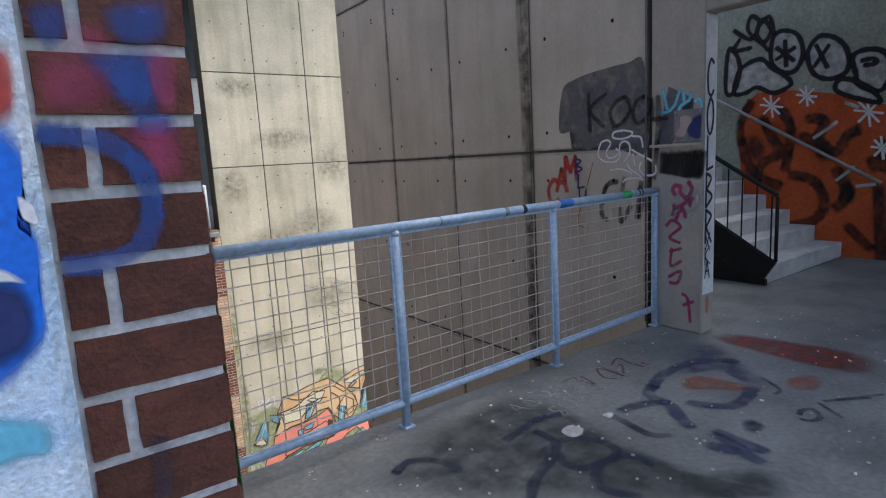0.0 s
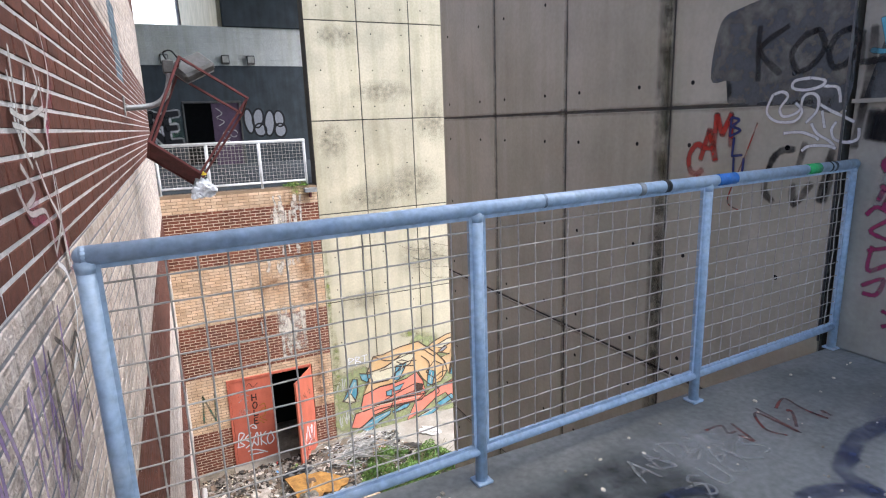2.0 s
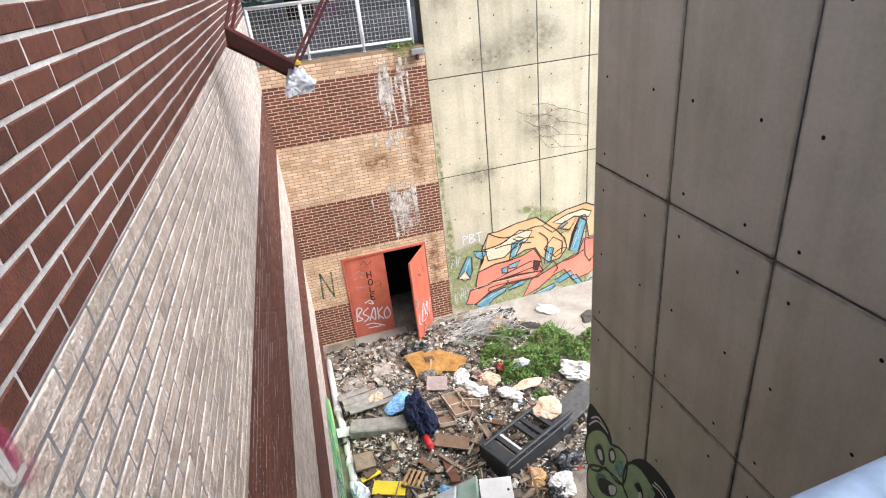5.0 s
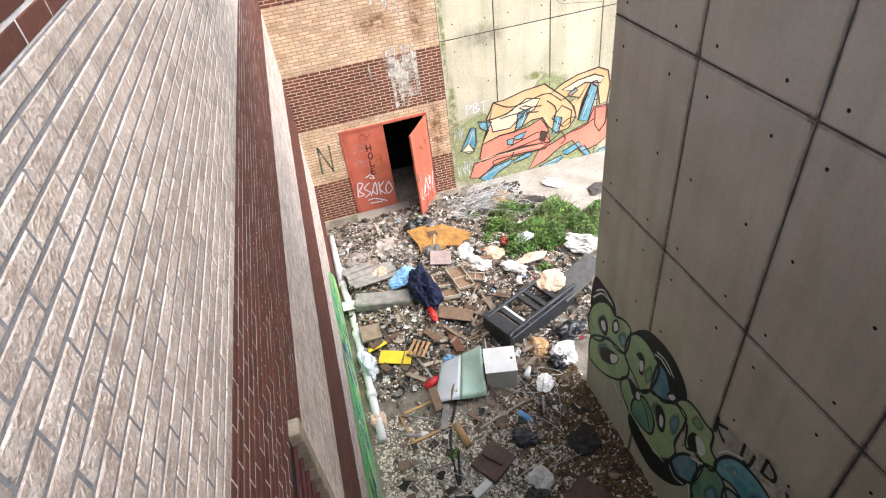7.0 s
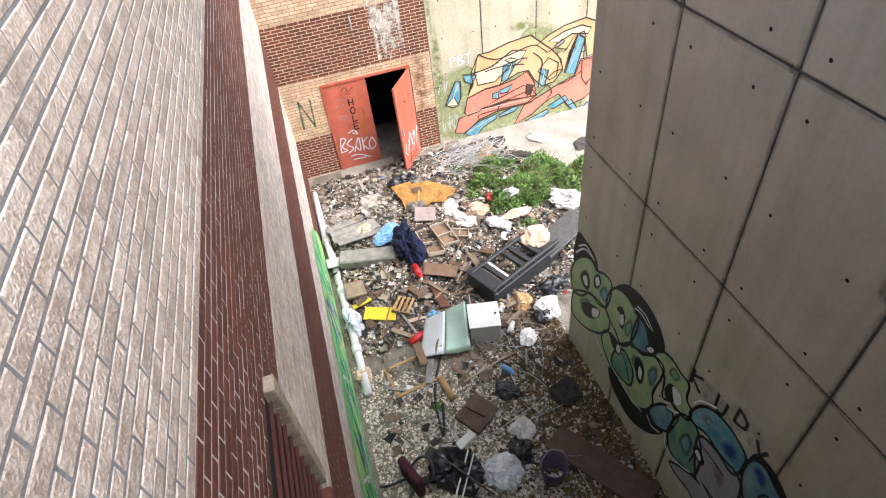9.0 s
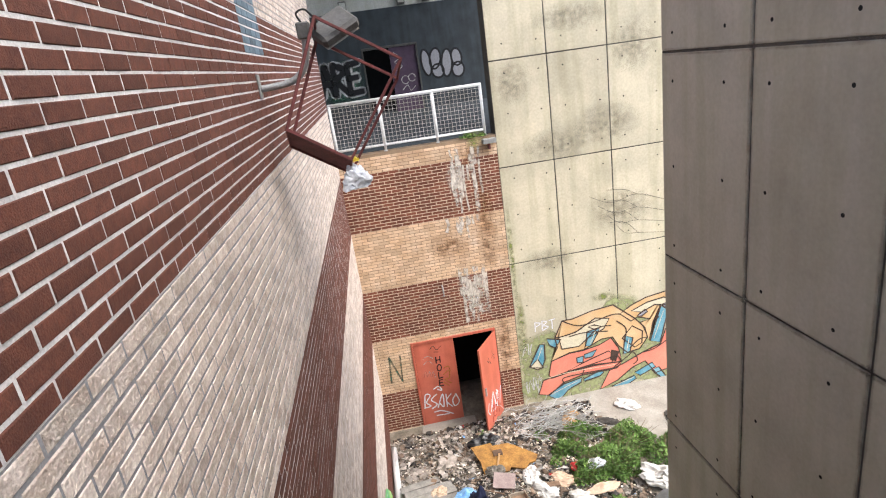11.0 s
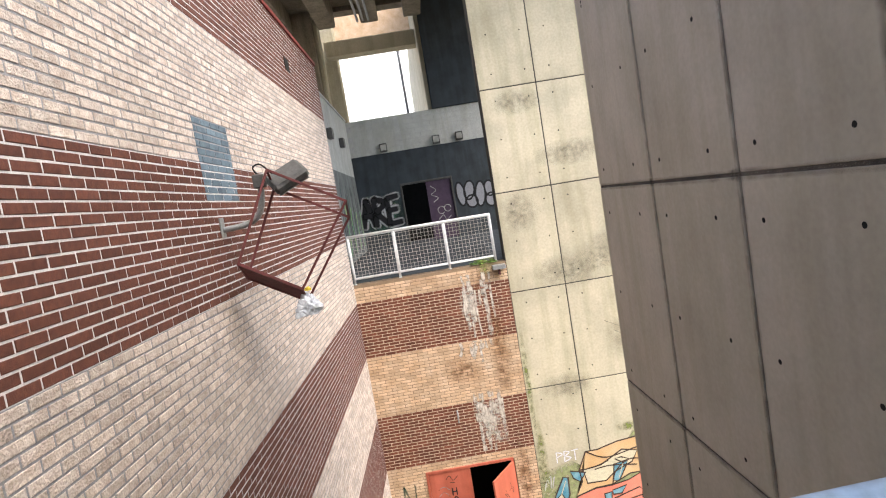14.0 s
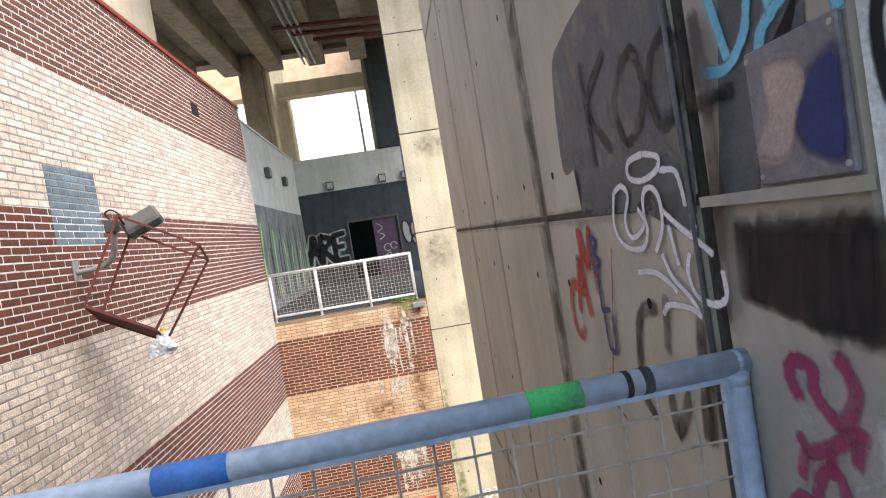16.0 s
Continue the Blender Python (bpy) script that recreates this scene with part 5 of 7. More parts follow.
paint(FLOORP, [[(2.29, 2.66), (2.58, 2.74), (2.9, 2.7), (3.05, 2.55)], [(2.28, 2.41), (2.39, 2.25), (2.56, 2.24), (2.69, 2.28)], [(1.94, 2.6), (2.06, 2.58), (2.19, 2.49), (2.09, 2.35), (2.03, 2.26)], [(2.19, 2.49), (2.22, 2.62), (2.34, 2.67)]], 0.075, PBLUEFADE, fl, 0.003, "faded blue strokes on the floor")
paint(FLOORP, [[(1.27, 2.78), (1.38, 2.8), (1.58, 2.83), (1.69, 2.77)], [(1.85, 2.62), (1.85, 2.53), (1.82, 2.35), (1.88, 2.28)], [(1.32, 2.58), (1.48, 2.59), (1.58, 2.5), (1.59, 2.37), (1.49, 2.33), (1.34, 2.37), (1.32, 2.45), (1.37, 2.54), (1.44, 2.62)], [(1.53, 2.33), (1.4, 2.32), (1.32, 2.27), (1.29, 2.18), (1.35, 2.08)], [(1.53, 2.33), (1.6, 2.26), (1.59, 2.18)], [(1.44, 2.74), (1.43, 2.6), (1.3, 2.51), (1.13, 2.44), (1.01, 2.35)], [(0.7, 2.89), (0.79, 2.93), (0.88, 2.88), (0.93, 2.77), (0.92, 2.72)]], 0.045, PNAVYFADE, fl, 0.0036, "dark blue sprayed letters on the floor")
paint(FLOORP, [[(2.04, 2.14), (2.01, 2.03), (1.96, 1.93), (1.95, 1.88)], [(1.93, 2.1), (1.96, 2.0)], [(2.08, 2.15), (2.05, 1.92)]], 0.07, PBLUEFADE, fl, 0.0042, "dark blue sprayed strokes on the floor")
paint(FLOORP, [[(2.54, 1.97), (2.6, 1.98), (2.65, 1.95), (2.58, 1.89), (2.51, 1.9), (2.49, 1.94)]], 0.03, PNAVYFADE, fl, 0.0044, "dark ring of spray")
paint(FLOORP, [[(2.75, 1.96), (2.65, 1.82)], [(2.79, 1.95), (2.92, 1.88), (3.09, 1.78)], [(2.85, 1.91), (3.0, 1.81)], [(2.89, 2.31), (2.79, 2.17), (2.7, 2.16)]], 0.025, PNAVYFADE, fl, 0.0046, "thin dark strokes on the floor")
blob(FLOORP, [(2.27, 2.13), (2.34, 2.1), (2.31, 2.02), (2.21, 2.01), (2.17, 2.07)], PNAVYFADE, fl, 0.002, "dark stain", soft=0.5)
blob(FLOORP, [(1.74, 3.08), (1.91, 3.15), (2.06, 3.06), (2.08, 2.92), (1.95, 2.88), (1.8, 2.95)], PWHITEFADE, fl, 0.0014, "pale worn patch", soft=0.5)
paint(FLOORP, [[(1.78, 2.98), (1.89, 2.99), (1.81, 2.94)], [(1.91, 2.97), (1.88, 2.89), (1.95, 2.92)], [(1.61, 3.01), (1.63, 2.97), (1.7, 2.95)], [(1.65, 3.03), (1.71, 3.02)], [(1.62, 2.83), (1.7, 2.82), (1.66, 2.75)]], 0.012, PWHITEFADE, fl, 0.005, "white chalky marks")
blob(FLOORP, [(0.6, 2.74), (0.84, 3.02), (1.23, 3.16), (1.65, 3.17), (1.77, 2.84), (1.68, 2.4), (1.69, 1.99), (1.68, 1.76)], DARKPATCH, fl, 0.0008, "dark soft-edged patch on the floor", soft=0.25)
blob(FLOORP, [(1.53, 2.02), (1.73, 1.99), (1.93, 1.84), (1.86, 1.73), (1.73, 1.71), (1.48, 1.94)], DARKPATCH, fl, 0.001, "dark soft-edged patch on the floor", soft=0.4)
letters("ANDY", FLOORP, 1.52, 2.93, 0.13, 0.115, 0.012, PWHITEFADE, fl, 0.0054, "white chalky letters", slope=0.02)
letters("SUCKS", FLOORP, 1.66, 2.76, 0.12, 0.10, 0.012, PWHITEFADE, fl, 0.0054, "white chalky letters", slope=0.02)
scribble(FLOORP, 2.0, 2.7, 2.85, 3.1, 6, 0.014, PREDFADE, fl, 0.0030, 13, "faded red writing")

# sprayed colour on the wall's brick end and on the painted blocks beside it
ENDP = plane((0, 1.432, 0), (1, 0, 0), (0, 0, 1))
blob(ENDP, [(-0.46, 1.536), (-0.43, 1.544), (-0.428, 1.515), (-0.445, 1.497), (-0.456, 1.508)], PBLUESOFT, left_paint, 0.0018, "soft coloured spray", soft=0.5)
blob(ENDP, [(-0.4, 1.542), (-0.346, 1.553), (-0.346, 1.516), (-0.381, 1.506), (-0.399, 1.517)], PBLUESOFT, left_paint, 0.0021, "soft coloured spray", soft=0.5)
blob(ENDP, [(-0.428, 1.5), (-0.395, 1.507), (-0.352, 1.505), (-0.351, 1.468), (-0.37, 1.438), (-0.398, 1.451), (-0.421, 1.486)], PBLUESOFT, left_paint, 0.0024, "soft coloured spray", soft=0.5)
blob(ENDP, [(-0.391, 1.446), (-0.349, 1.443), (-0.357, 1.421), (-0.387, 1.424)], PBLUESOFT, left_paint, 0.0027, "soft coloured spray", soft=0.5)
blob(ENDP, [(-0.457, 1.496), (-0.428, 1.499), (-0.399, 1.482), (-0.408, 1.448), (-0.46, 1.448)], PPINKFADE, left_paint, 0.003, "soft coloured spray", soft=0.5)
blob(ENDP, [(-0.405, 1.433), (-0.35, 1.438), (-0.348, 1.384), (-0.378, 1.378), (-0.384, 1.408)], PPINKFADE, left_paint, 0.0033, "soft coloured spray", soft=0.5)
blob(ENDP, [(-0.372, 1.504), (-0.342, 1.506), (-0.346, 1.451), (-0.364, 1.446)], PPINKFADE, left_paint, 0.0036, "soft coloured spray", soft=0.5)
blob(ENDP, [(-0.433, 1.522), (-0.402, 1.527), (-0.396, 1.5), (-0.433, 1.495)], PPINKFADE, left_paint, 0.0039, "soft coloured spray", soft=0.5)
paint(ENDP, [[(-0.463, 1.428), (-0.438, 1.425), (-0.412, 1.417), (-0.39, 1.398), (-0.381, 1.37), (-0.385, 1.336), (-0.4, 1.316), (-0.43, 1.306), (-0.458, 1.308)]], 0.02, PBLUESOFT, left_paint, 0.0045, "blue sprayed arc")
paint(ENDP, [[(-0.407, 1.117), (-0.401, 1.096), (-0.406, 1.059)]], 0.016, PNAVYFADE, left_paint, 0.0047, "dark blue sprayed mark")
blob(BLOCKW, [(-0.505, 1.425), (-0.479, 1.427), (-0.481, 1.383), (-0.488, 1.36), (-0.476, 1.339), (-0.479, 1.29), (-0.482, 1.25), (-0.499, 1.229), (-0.516, 1.214), (-0.541, 1.221)], PBLUE, bpy.data.objects["wall_painted_block"], 0.003, "bright spray paint", soft=0.2)
blob(BLOCKW, [(-0.522, 1.308), (-0.499, 1.309), (-0.488, 1.292), (-0.487, 1.257), (-0.502, 1.235), (-0.532, 1.233)], PNAVY, bpy.data.objects["wall_painted_block"], 0.0035, "bright spray paint", soft=0.5)
blob(BLOCKW, [(-0.545, 1.198), (-0.501, 1.186), (-0.486, 1.173), (-0.489, 1.147), (-0.514, 1.149), (-0.551, 1.15)], PCYAN, bpy.data.objects["wall_painted_block"], 0.004, "bright spray paint", soft=0.5)
blob(BLOCKW, [(-0.494, 1.499), (-0.475, 1.496), (-0.474, 1.465), (-0.48, 1.436), (-0.504, 1.429)], PRED, bpy.data.objects["wall_painted_block"], 0.0045, "bright spray paint", soft=0.4)
blob(BLOCKW, [(-0.486, 1.376), (-0.476, 1.366), (-0.474, 1.349), (-0.482, 1.352), (-0.486, 1.359)], PWHITE, bpy.data.objects["wall_painted_block"], 0.005, "bright spray paint", soft=0.3)
blob(BLOCKW, [(-0.52, 1.321), (-0.502, 1.316), (-0.489, 1.302), (-0.5, 1.304), (-0.522, 1.308)], PWHITE, bpy.data.objects["wall_painted_block"], 0.0055, "bright spray paint", soft=0.5)
paint(LEFTW, [[(3.55, 0.98), (3.66, 0.92), (3.70, 0.80), (3.62, 0.70), (3.50, 0.66)]], 0.02, PWHITE, left_paint, 0.0135, "white sprayed arc")
# brick wall by the walkway: white and coloured scrawls
SCRAWL = [[(3.429, 1.589), (3.391, 1.402), (3.413, 1.34), (3.578, 1.55)], [(3.365, 1.52), (3.359, 1.372), (3.457, 1.271)], [(3.642, 1.631), (3.73, 1.512), (3.591, 1.445), (3.793, 1.414)], [(3.236, 1.235), (3.325, 1.16), (3.522, 1.138), (3.556, 1.015)], [(3.772, 1.537), (3.726, 1.248), (3.721, 0.968), (3.772, 0.931)], [(3.507, 1.285), (3.598, 1.182), (3.72, 1.078), (3.739, 0.94)], [(3.318, 1.284), (3.424, 1.208), (3.301, 1.181)], [(3.911, 1.726), (3.946, 1.556), (3.707, 1.372)], [(3.321, 1.422), (3.484, 1.405), (3.748, 1.443)], [(3.552, 1.007), (3.732, 1.098), (3.744, 1.225)], [(3.319, 1.386), (3.468, 1.372), (3.646, 1.314), (3.474, 1.304)]]
paint(LEFTW, SCRAWL, 0.018, PWHITEWORN, left_paint, 0.012, "white sprayed scrawl")
paint(LEFTW, [[(u + 0.03, v - 0.02) for u, v in p] for p in SCRAWL[3:8]], 0.03, PPINKFADE, left_paint, 0.0105, "faded pink spray")
paint(LEFTW, [[(3.18, 0.79), (3.18, 0.7), (3.2, 0.6)], [(3.46, 0.64), (3.46, 0.54), (3.51, 0.55)], [(3.44, 0.6), (3.46, 0.45)]], 0.02, PLILAC, left_paint, 0.0112, "purple sprayed strokes")
scribble(LEFTW, 1.5, 2.3, 0.3, 1.9, 8, 0.07, PWHITE, left_paint, 0.0125, 22, "white sprayed scrawl")
scribble(LEFTW, 1.5, 2.5, 0.2, 1.3, 7, 0.06, PCYAN, left_paint, 0.0135, 23, "light blue sprayed scrawl")
scribble(LEFTW, 1.5, 2.2, 0.2, 1.6, 5, 0.025, PGREEN, left_paint, 0.0142, 24, "green sprayed scrawl")
scribble(LEFTW, 2.4, 3.4, 0.35, 0.95, 8, 0.018, PLILAC, left_paint, 0.0135, 25, "purple sprayed scrawl")
scribble(LEFTW, 1.5, 1.9, 1.4, 2.1, 5, 0.08, PRED, left_paint, 0.0148, 26, "red sprayed scrawl")
scribble(LEFTW, 3.2, 3.6, 0.4, 0.9, 3, 0.016, PBLACKSOFT, left_paint, 0.0142, 27, "dark thin scrawl")
# mural low on the brick wall
blob(LEFTW, [(4.5, -6.45), (11.6, -6.45), (11.4, -5.3), (10.4, -4.85), (9.0, -4.95), (7.5, -4.85), (6.0, -4.75), (4.5, -4.9)], PGREENMIX, left_paint, 0.0118, "green sprayed mural")
scribble(LEFTW, 5.0, 11.0, -6.2, -5.1, 12, 0.09, PNAVY, left_paint, 0.0128, 31, "dark outlines")
scribble(LEFTW, 5.0, 11.0, -6.2, -5.0, 9, 0.06, PWHITE, left_paint, 0.0134, 32, "white highlights")
scribble(LEFTW, 5.0, 11.0, -6.2, -5.1, 8, 0.14, PGREEN, left_paint, 0.0123, 33, "green fill")

# ---- materials of the loose things ----
WOOD = mat("wood_grey", (0.26, 0.20, 0.14), (0.17, 0.13, 0.09), scale=8, fine=70, vary=0.25, rough=0.8)
WOODTAN = mat("wood_tan", (0.45, 0.29, 0.14), (0.34, 0.20, 0.09), scale=7, fine=60, vary=0.2, rough=0.75)
WOODASH = mat("wood_ash", (0.30, 0.285, 0.26), (0.19, 0.18, 0.165), scale=7, fine=60, vary=0.15, rough=0.85)
WOODMID = mat("wood_mid", (0.21, 0.135, 0.085), (0.15, 0.095, 0.06), scale=8, fine=60, vary=0.15, rough=0.7)
WOODPALE = mat("wood_pale", (0.42, 0.36, 0.28), (0.32, 0.27, 0.20), scale=8, fine=60, vary=0.15, rough=0.8)
WOODRED = mat("wood_red", (0.13, 0.05, 0.03), (0.09, 0.035, 0.022), scale=8, fine=60, rough=0.6)
WOODROSE = mat("wood_rose", (0.34, 0.27, 0.25), (0.25, 0.19, 0.18), scale=6, fine=60, rough=0.8)
WOODDARK = mat("wood_dark", (0.12, 0.075, 0.05), (0.08, 0.05, 0.035), scale=8, fine=60, vary=0.2, rough=0.6)
PLY = mat("plywood_ochre", (0.36, 0.19, 0.05), (0.20, 0.10, 0.03), scale=5, fine=40, c=(0.42, 0.25, 0.09))
BAGWHITE = mat("plastic_white", (0.60, 0.59, 0.56), (0.45, 0.44, 0.41), rough=0.35, scale=12, bump=0.3, grain=0.35)
BAGCLEAR = mat("plastic_clear", (0.62, 0.65, 0.68), (0.45, 0.48, 0.52), rough=0.2, scale=15, bump=0.3, grain=0.35)
BAGBLACK = mat("plastic_black", (0.015, 0.016, 0.018), rough=0.3, scale=12, bump=0.3, spec=0.5)
CLOTHNAVY = mat("cloth_navy", (0.012, 0.016, 0.045), rough=0.95, scale=10)
CLOTHTAN = mat("cloth_tan", (0.58, 0.44, 0.32), (0.48, 0.35, 0.25), rough=0.95, scale=6)
BLUEPL = mat("plastic_blue", (0.12, 0.30, 0.62), (0.25, 0.45, 0.70), rough=0.4, scale=9)
REDPL = mat("plastic_red", (0.55, 0.03, 0.03), rough=0.3, scale=9)
YELLOWPL = mat("plastic_yellow", (0.70, 0.55, 0.04), (0.62, 0.46, 0.03), rough=0.4, scale=6)
BLACKPL = mat("plastic_dark", (0.028, 0.031, 0.036), (0.02, 0.022, 0.026), rough=0.45, scale=6, spec=0.5)
SHEET = mat("sheet_metal", (0.36, 0.45, 0.38), (0.24, 0.35, 0.27), rough=0.35, metal=0.2, scale=2.2, bump=0.05, grain=0.35)
SHEETGREY = mat("sheet_grey", (0.50, 0.52, 0.53), (0.42, 0.44, 0.45), rough=0.4, metal=0.2, scale=3, bump=0.05, grain=0.35)
ENAMEL = mat("enamel_white", (0.66, 0.66, 0.63), (0.56, 0.55, 0.52), rough=0.4, scale=4, grain=0.35)
PVC = mat("pvc_white", (0.68, 0.67, 0.66), (0.55, 0.54, 0.53), rough=0.5, scale=5, grain=0.35)
RUST = mat("rusty_red", (0.14, 0.04, 0.04), (0.09, 0.03, 0.028), rough=0.7, scale=9)
CABLE = mat("cable_black", (0.02, 0.02, 0.02), rough=0.5)
CABLEGREY = mat("cable_grey", (0.42, 0.42, 0.40), (0.28, 0.28, 0.27), rough=0.5, vary=0.3)
PURPLE = mat("plastic_purple", (0.09, 0.06, 0.10), rough=0.4)
MAROON = mat("cloth_maroon", (0.07, 0.02, 0.025), rough=0.9)
PEBBLE = mat("pebble", (0.70, 0.63, 0.51), (0.52, 0.46, 0.37), vary=0.55, scale=20, rough=0.9)
LEAF = mat("leaf", (0.15, 0.25, 0.055), (0.06, 0.13, 0.022), vary=0.45, scale=8, fine=80, rough=0.5, bump=0.1)
STEM = mat("stem", (0.16, 0.13, 0.07), rough=0.8)
PAPER = mat("paper", (0.66, 0.64, 0.60), (0.50, 0.48, 0.45), vary=0.35, rough=0.9, scale=8)
FOAMLITTER = mat("foam_litter", (0.40, 0.36, 0.32), (0.25, 0.22, 0.19), vary=0.5, rough=0.9, scale=8)
LITTERBROWN = mat("litter_brown", (0.22, 0.16, 0.115), (0.15, 0.11, 0.08), vary=0.5, rough=0.9, scale=9)
LITTERGREY = mat("litter_grey", (0.29, 0.265, 0.225), (0.17, 0.15, 0.125), vary=0.5, rough=0.8, scale=9)
LITTERDARK = mat("litter_dark", (0.05, 0.045, 0.04), vary=0.5, rough=0.8, scale=9)
LEAFBROWN = mat("leaf_brown", (0.15, 0.095, 0.045), (0.085, 0.055, 0.026), vary=0.5, rough=0.9, scale=9)
STEP = mat("stair_concrete", (0.55, 0.54, 0.52), (0.40, 0.39, 0.38), scale=5, fine=50, rough=0.8, grain=0.35)
BLACKSTEEL = mat("black_steel", (0.02, 0.02, 0.02), rough=0.5, metal=0.3)
GLASSLAMP = mat("lamp_glass", (0.45, 0.45, 0.42), rough=0.15, spec=0.6)
LAMPGREY = mat("lamp_grey", (0.10, 0.10, 0.098), (0.065, 0.065, 0.062), rough=0.5, scale=10)
GALV = mat("galvanised", (0.36, 0.37, 0.37), (0.26, 0.27, 0.27), rough=0.5, metal=0.5)


def tube(name, pts, r, material, parent=None, n=6, seg=6):
    """A bent round bar or cable through a few points."""
    p = curve_pts3(pts, n)
    b = bmesh.new()
    rings = []
    for i, q in enumerate(p):
        d = (p[min(i + 1, len(p) - 1)] - p[max(i - 1, 0)])
        m = d.to_track_quat("Z", "Y").to_matrix()
        rings.append([b.verts.new(q + m @ Vector((math.cos(t) * r, math.sin(t) * r, 0))) for t in [k * math.tau / seg for k in range(seg)]])
    for a, c in zip(rings, rings[1:]):
        for k in range(seg):
            b.faces.new((a[k], a[(k + 1) % seg], c[(k + 1) % seg], c[k]))
    b.faces.new(rings[0][::-1])
    b.faces.new(rings[-1])
    return smooth(mesh_ob(name, b, material, parent))


def curve_pts3(pts, n):
    p = [Vector(q) for q in pts]
    if len(p) < 3:
        return p
    out = []
    for i in range(len(p) - 1):
        a, b, c, d = p[max(i - 1, 0)], p[i], p[i + 1], p[min(i + 2, len(p) - 1)]
        for j in range(n):
            s = j / n
            out.append(0.5 * ((2 * b) + (c - a) * s + (2 * a - 5 * b + 4 * c - d) * s * s + (3 * b - a - 3 * c + d) * s ** 3))
    return out + [p[-1]]


def crumple(name, x, y, z, rx, ry, rz, material, seed, rough=0.35, sub=4, turn=0.0):
    """A slumped bag or cloth: a lumpy body with sharp folds, flat below."""
    b = bmesh.new()
    bmesh.ops.create_icosphere(b, subdivisions=sub, radius=1.0)
    o = Vector((seed * 3.7, seed * 1.3, seed * 2.1))
    for v in b.verts:
        p = v.co
        fold = 1 - abs(noise.noise(p * 2.3 + o)) * 2
        fine = 1 - abs(noise.noise(p * 5.5 + o)) * 2
        crease = 1 - abs(noise.noise(p * 11 + o)) * 2
        k = noise.noise(p * 1.0 + o) * rough * 1.3 + (fold - 0.5) * rough * 0.5 + (fine - 0.5) * rough * 0.30 + (crease - 0.5) * rough * 0.12
        q = p * (1 + k)
        v.co = Vector((q.x * rx, q.y * ry, max(q.z, -0.5) * rz * (0.75 + 0.5 * noise.noise(Vector((p.x * 2, p.y * 2, seed)))) + 0.42 * rz))
    ob = mesh_ob(name, b, material)
    ob.matrix_world = pose(x, y, z, 0, 0, turn)
    return ob


def board(name, x, y, l, w, t, turn, material, lift=0.0, tip=0.0, roll=0.0):
    """A plank or board lying on the heap with worn corners."""
    b = box(bmesh.new(), -l / 2, l / 2, -w / 2, w / 2, 0, t, min(t, w) * 0.12)
    for v in b.verts:
        v.co += Vector((noise.noise(v.co * 3 + Vector((x, y, 0))), noise.noise(v.co * 3 + Vector((y, x, 5))), 0)) * min(w, 0.2) * 0.05
    ob = mesh_ob(name, b, material)
    ob.matrix_world = pose(x, y, GZ + lift, roll, tip, turn)
    return ob


# ---- red double door ----
door = tagged(empty("double_door", 0.71, BY, GZ), "red steel double door, one leaf standing open, covered in tags", "door")
for u in (0.0, 1.91):
    part("jamb", box(bmesh.new(), u, u + 0.05, -0.03, 0.14, 0, 2.2, 0.005), DOORRED, door)
part("head", box(bmesh.new(), 0.05, 1.91, -0.03, 0.14, 2.14, 2.2, 0.005), DOORRED, door)
leaf = part("door_leaf", box(bmesh.new(), 0.055, 0.98, -0.005, 0.04, 0.02, 2.13, 0.005), DOORRED, door)
LEAF1 = plane((0.71, BY - 0.005, GZ), (1, 0, 0), (0, 0, 1))
paint(LEAF1, [[(0.10, 0.50), (0.15, 0.82), (0.26, 0.78), (0.15, 0.62), (0.24, 0.50), (0.08, 0.48)], [(0.41, 0.78), (0.27, 0.66), (0.39, 0.52), (0.26, 0.42)], [(0.4, 0.42), (0.55, 0.76), (0.54, 0.42), (0.45, 0.55)], [(0.63, 0.74), (0.62, 0.40)],
              [(0.75, 0.72), (0.62, 0.56), (0.74, 0.38)], [(0.87, 0.70), (0.77, 0.55), (0.80, 0.38), (0.92, 0.48), (0.86, 0.70)], [(0.36, 0.93), (0.49, 0.98), (0.55, 0.86), (0.45, 0.91)], [(0.3, 0.32), (0.48, 0.32), (0.74, 0.18)], [(0.34, 0.22), (0.64, 0.20)]],
      0.03, PWHITE, leaf, 0.003, "white looping tag")
letters("HOLE", LEAF1, 0.52, 1.58, 0.16, 0.2, 0.026, PBLACK, leaf, 0.004, "black letters running down", down=True)
paint(LEAF1, [[(0.22, 1.74), (0.34, 1.80), (0.46, 1.72)], [(0.22, 1.6), (0.34, 1.68), (0.45, 1.56)], [(0.19, 1.28), (0.25, 1.43), (0.27, 1.28), (0.33, 1.41), (0.35, 1.26)], [(0.37, 1.25), (0.42, 1.38), (0.45, 1.23)]], 0.016, PMIST, leaf, 0.003, "faint pale tags")
paint(LEAF1, [[(0.42, 1.96), (0.50, 2.03), (0.57, 1.92), (0.68, 2.0)], [(0.50, 1.88), (0.60, 1.86)]], 0.014, PUMBER, leaf, 0.0032, "small dark tag")
paint(LEAF1, [[(0.64, 1.26), (0.78, 1.34), (0.77, 1.16), (0.66, 1.12), (0.80, 1.0)], [(0.67, 1.42), (0.78, 1.45), (0.81, 1.32)], [(0.62, 1.06), (0.74, 0.95)]], 0.02, POCHRE, leaf, 0.0045, "ochre tags")
open_leaf = part("door_leaf", box(bmesh.new(), -0.93, 0, -0.045, 0, 0.02, 2.13, 0.005), DOORRED, door, "red door leaf standing open")
OPEN_M = pose(1.91, -0.03, 0, 0, 0, 55)
open_leaf.matrix_local = OPEN_M
part("door_handle", box(bmesh.new(), -0.88, -0.82, -0.075, -0.045, 0.95, 1.15, 0.01), GALV, open_leaf)
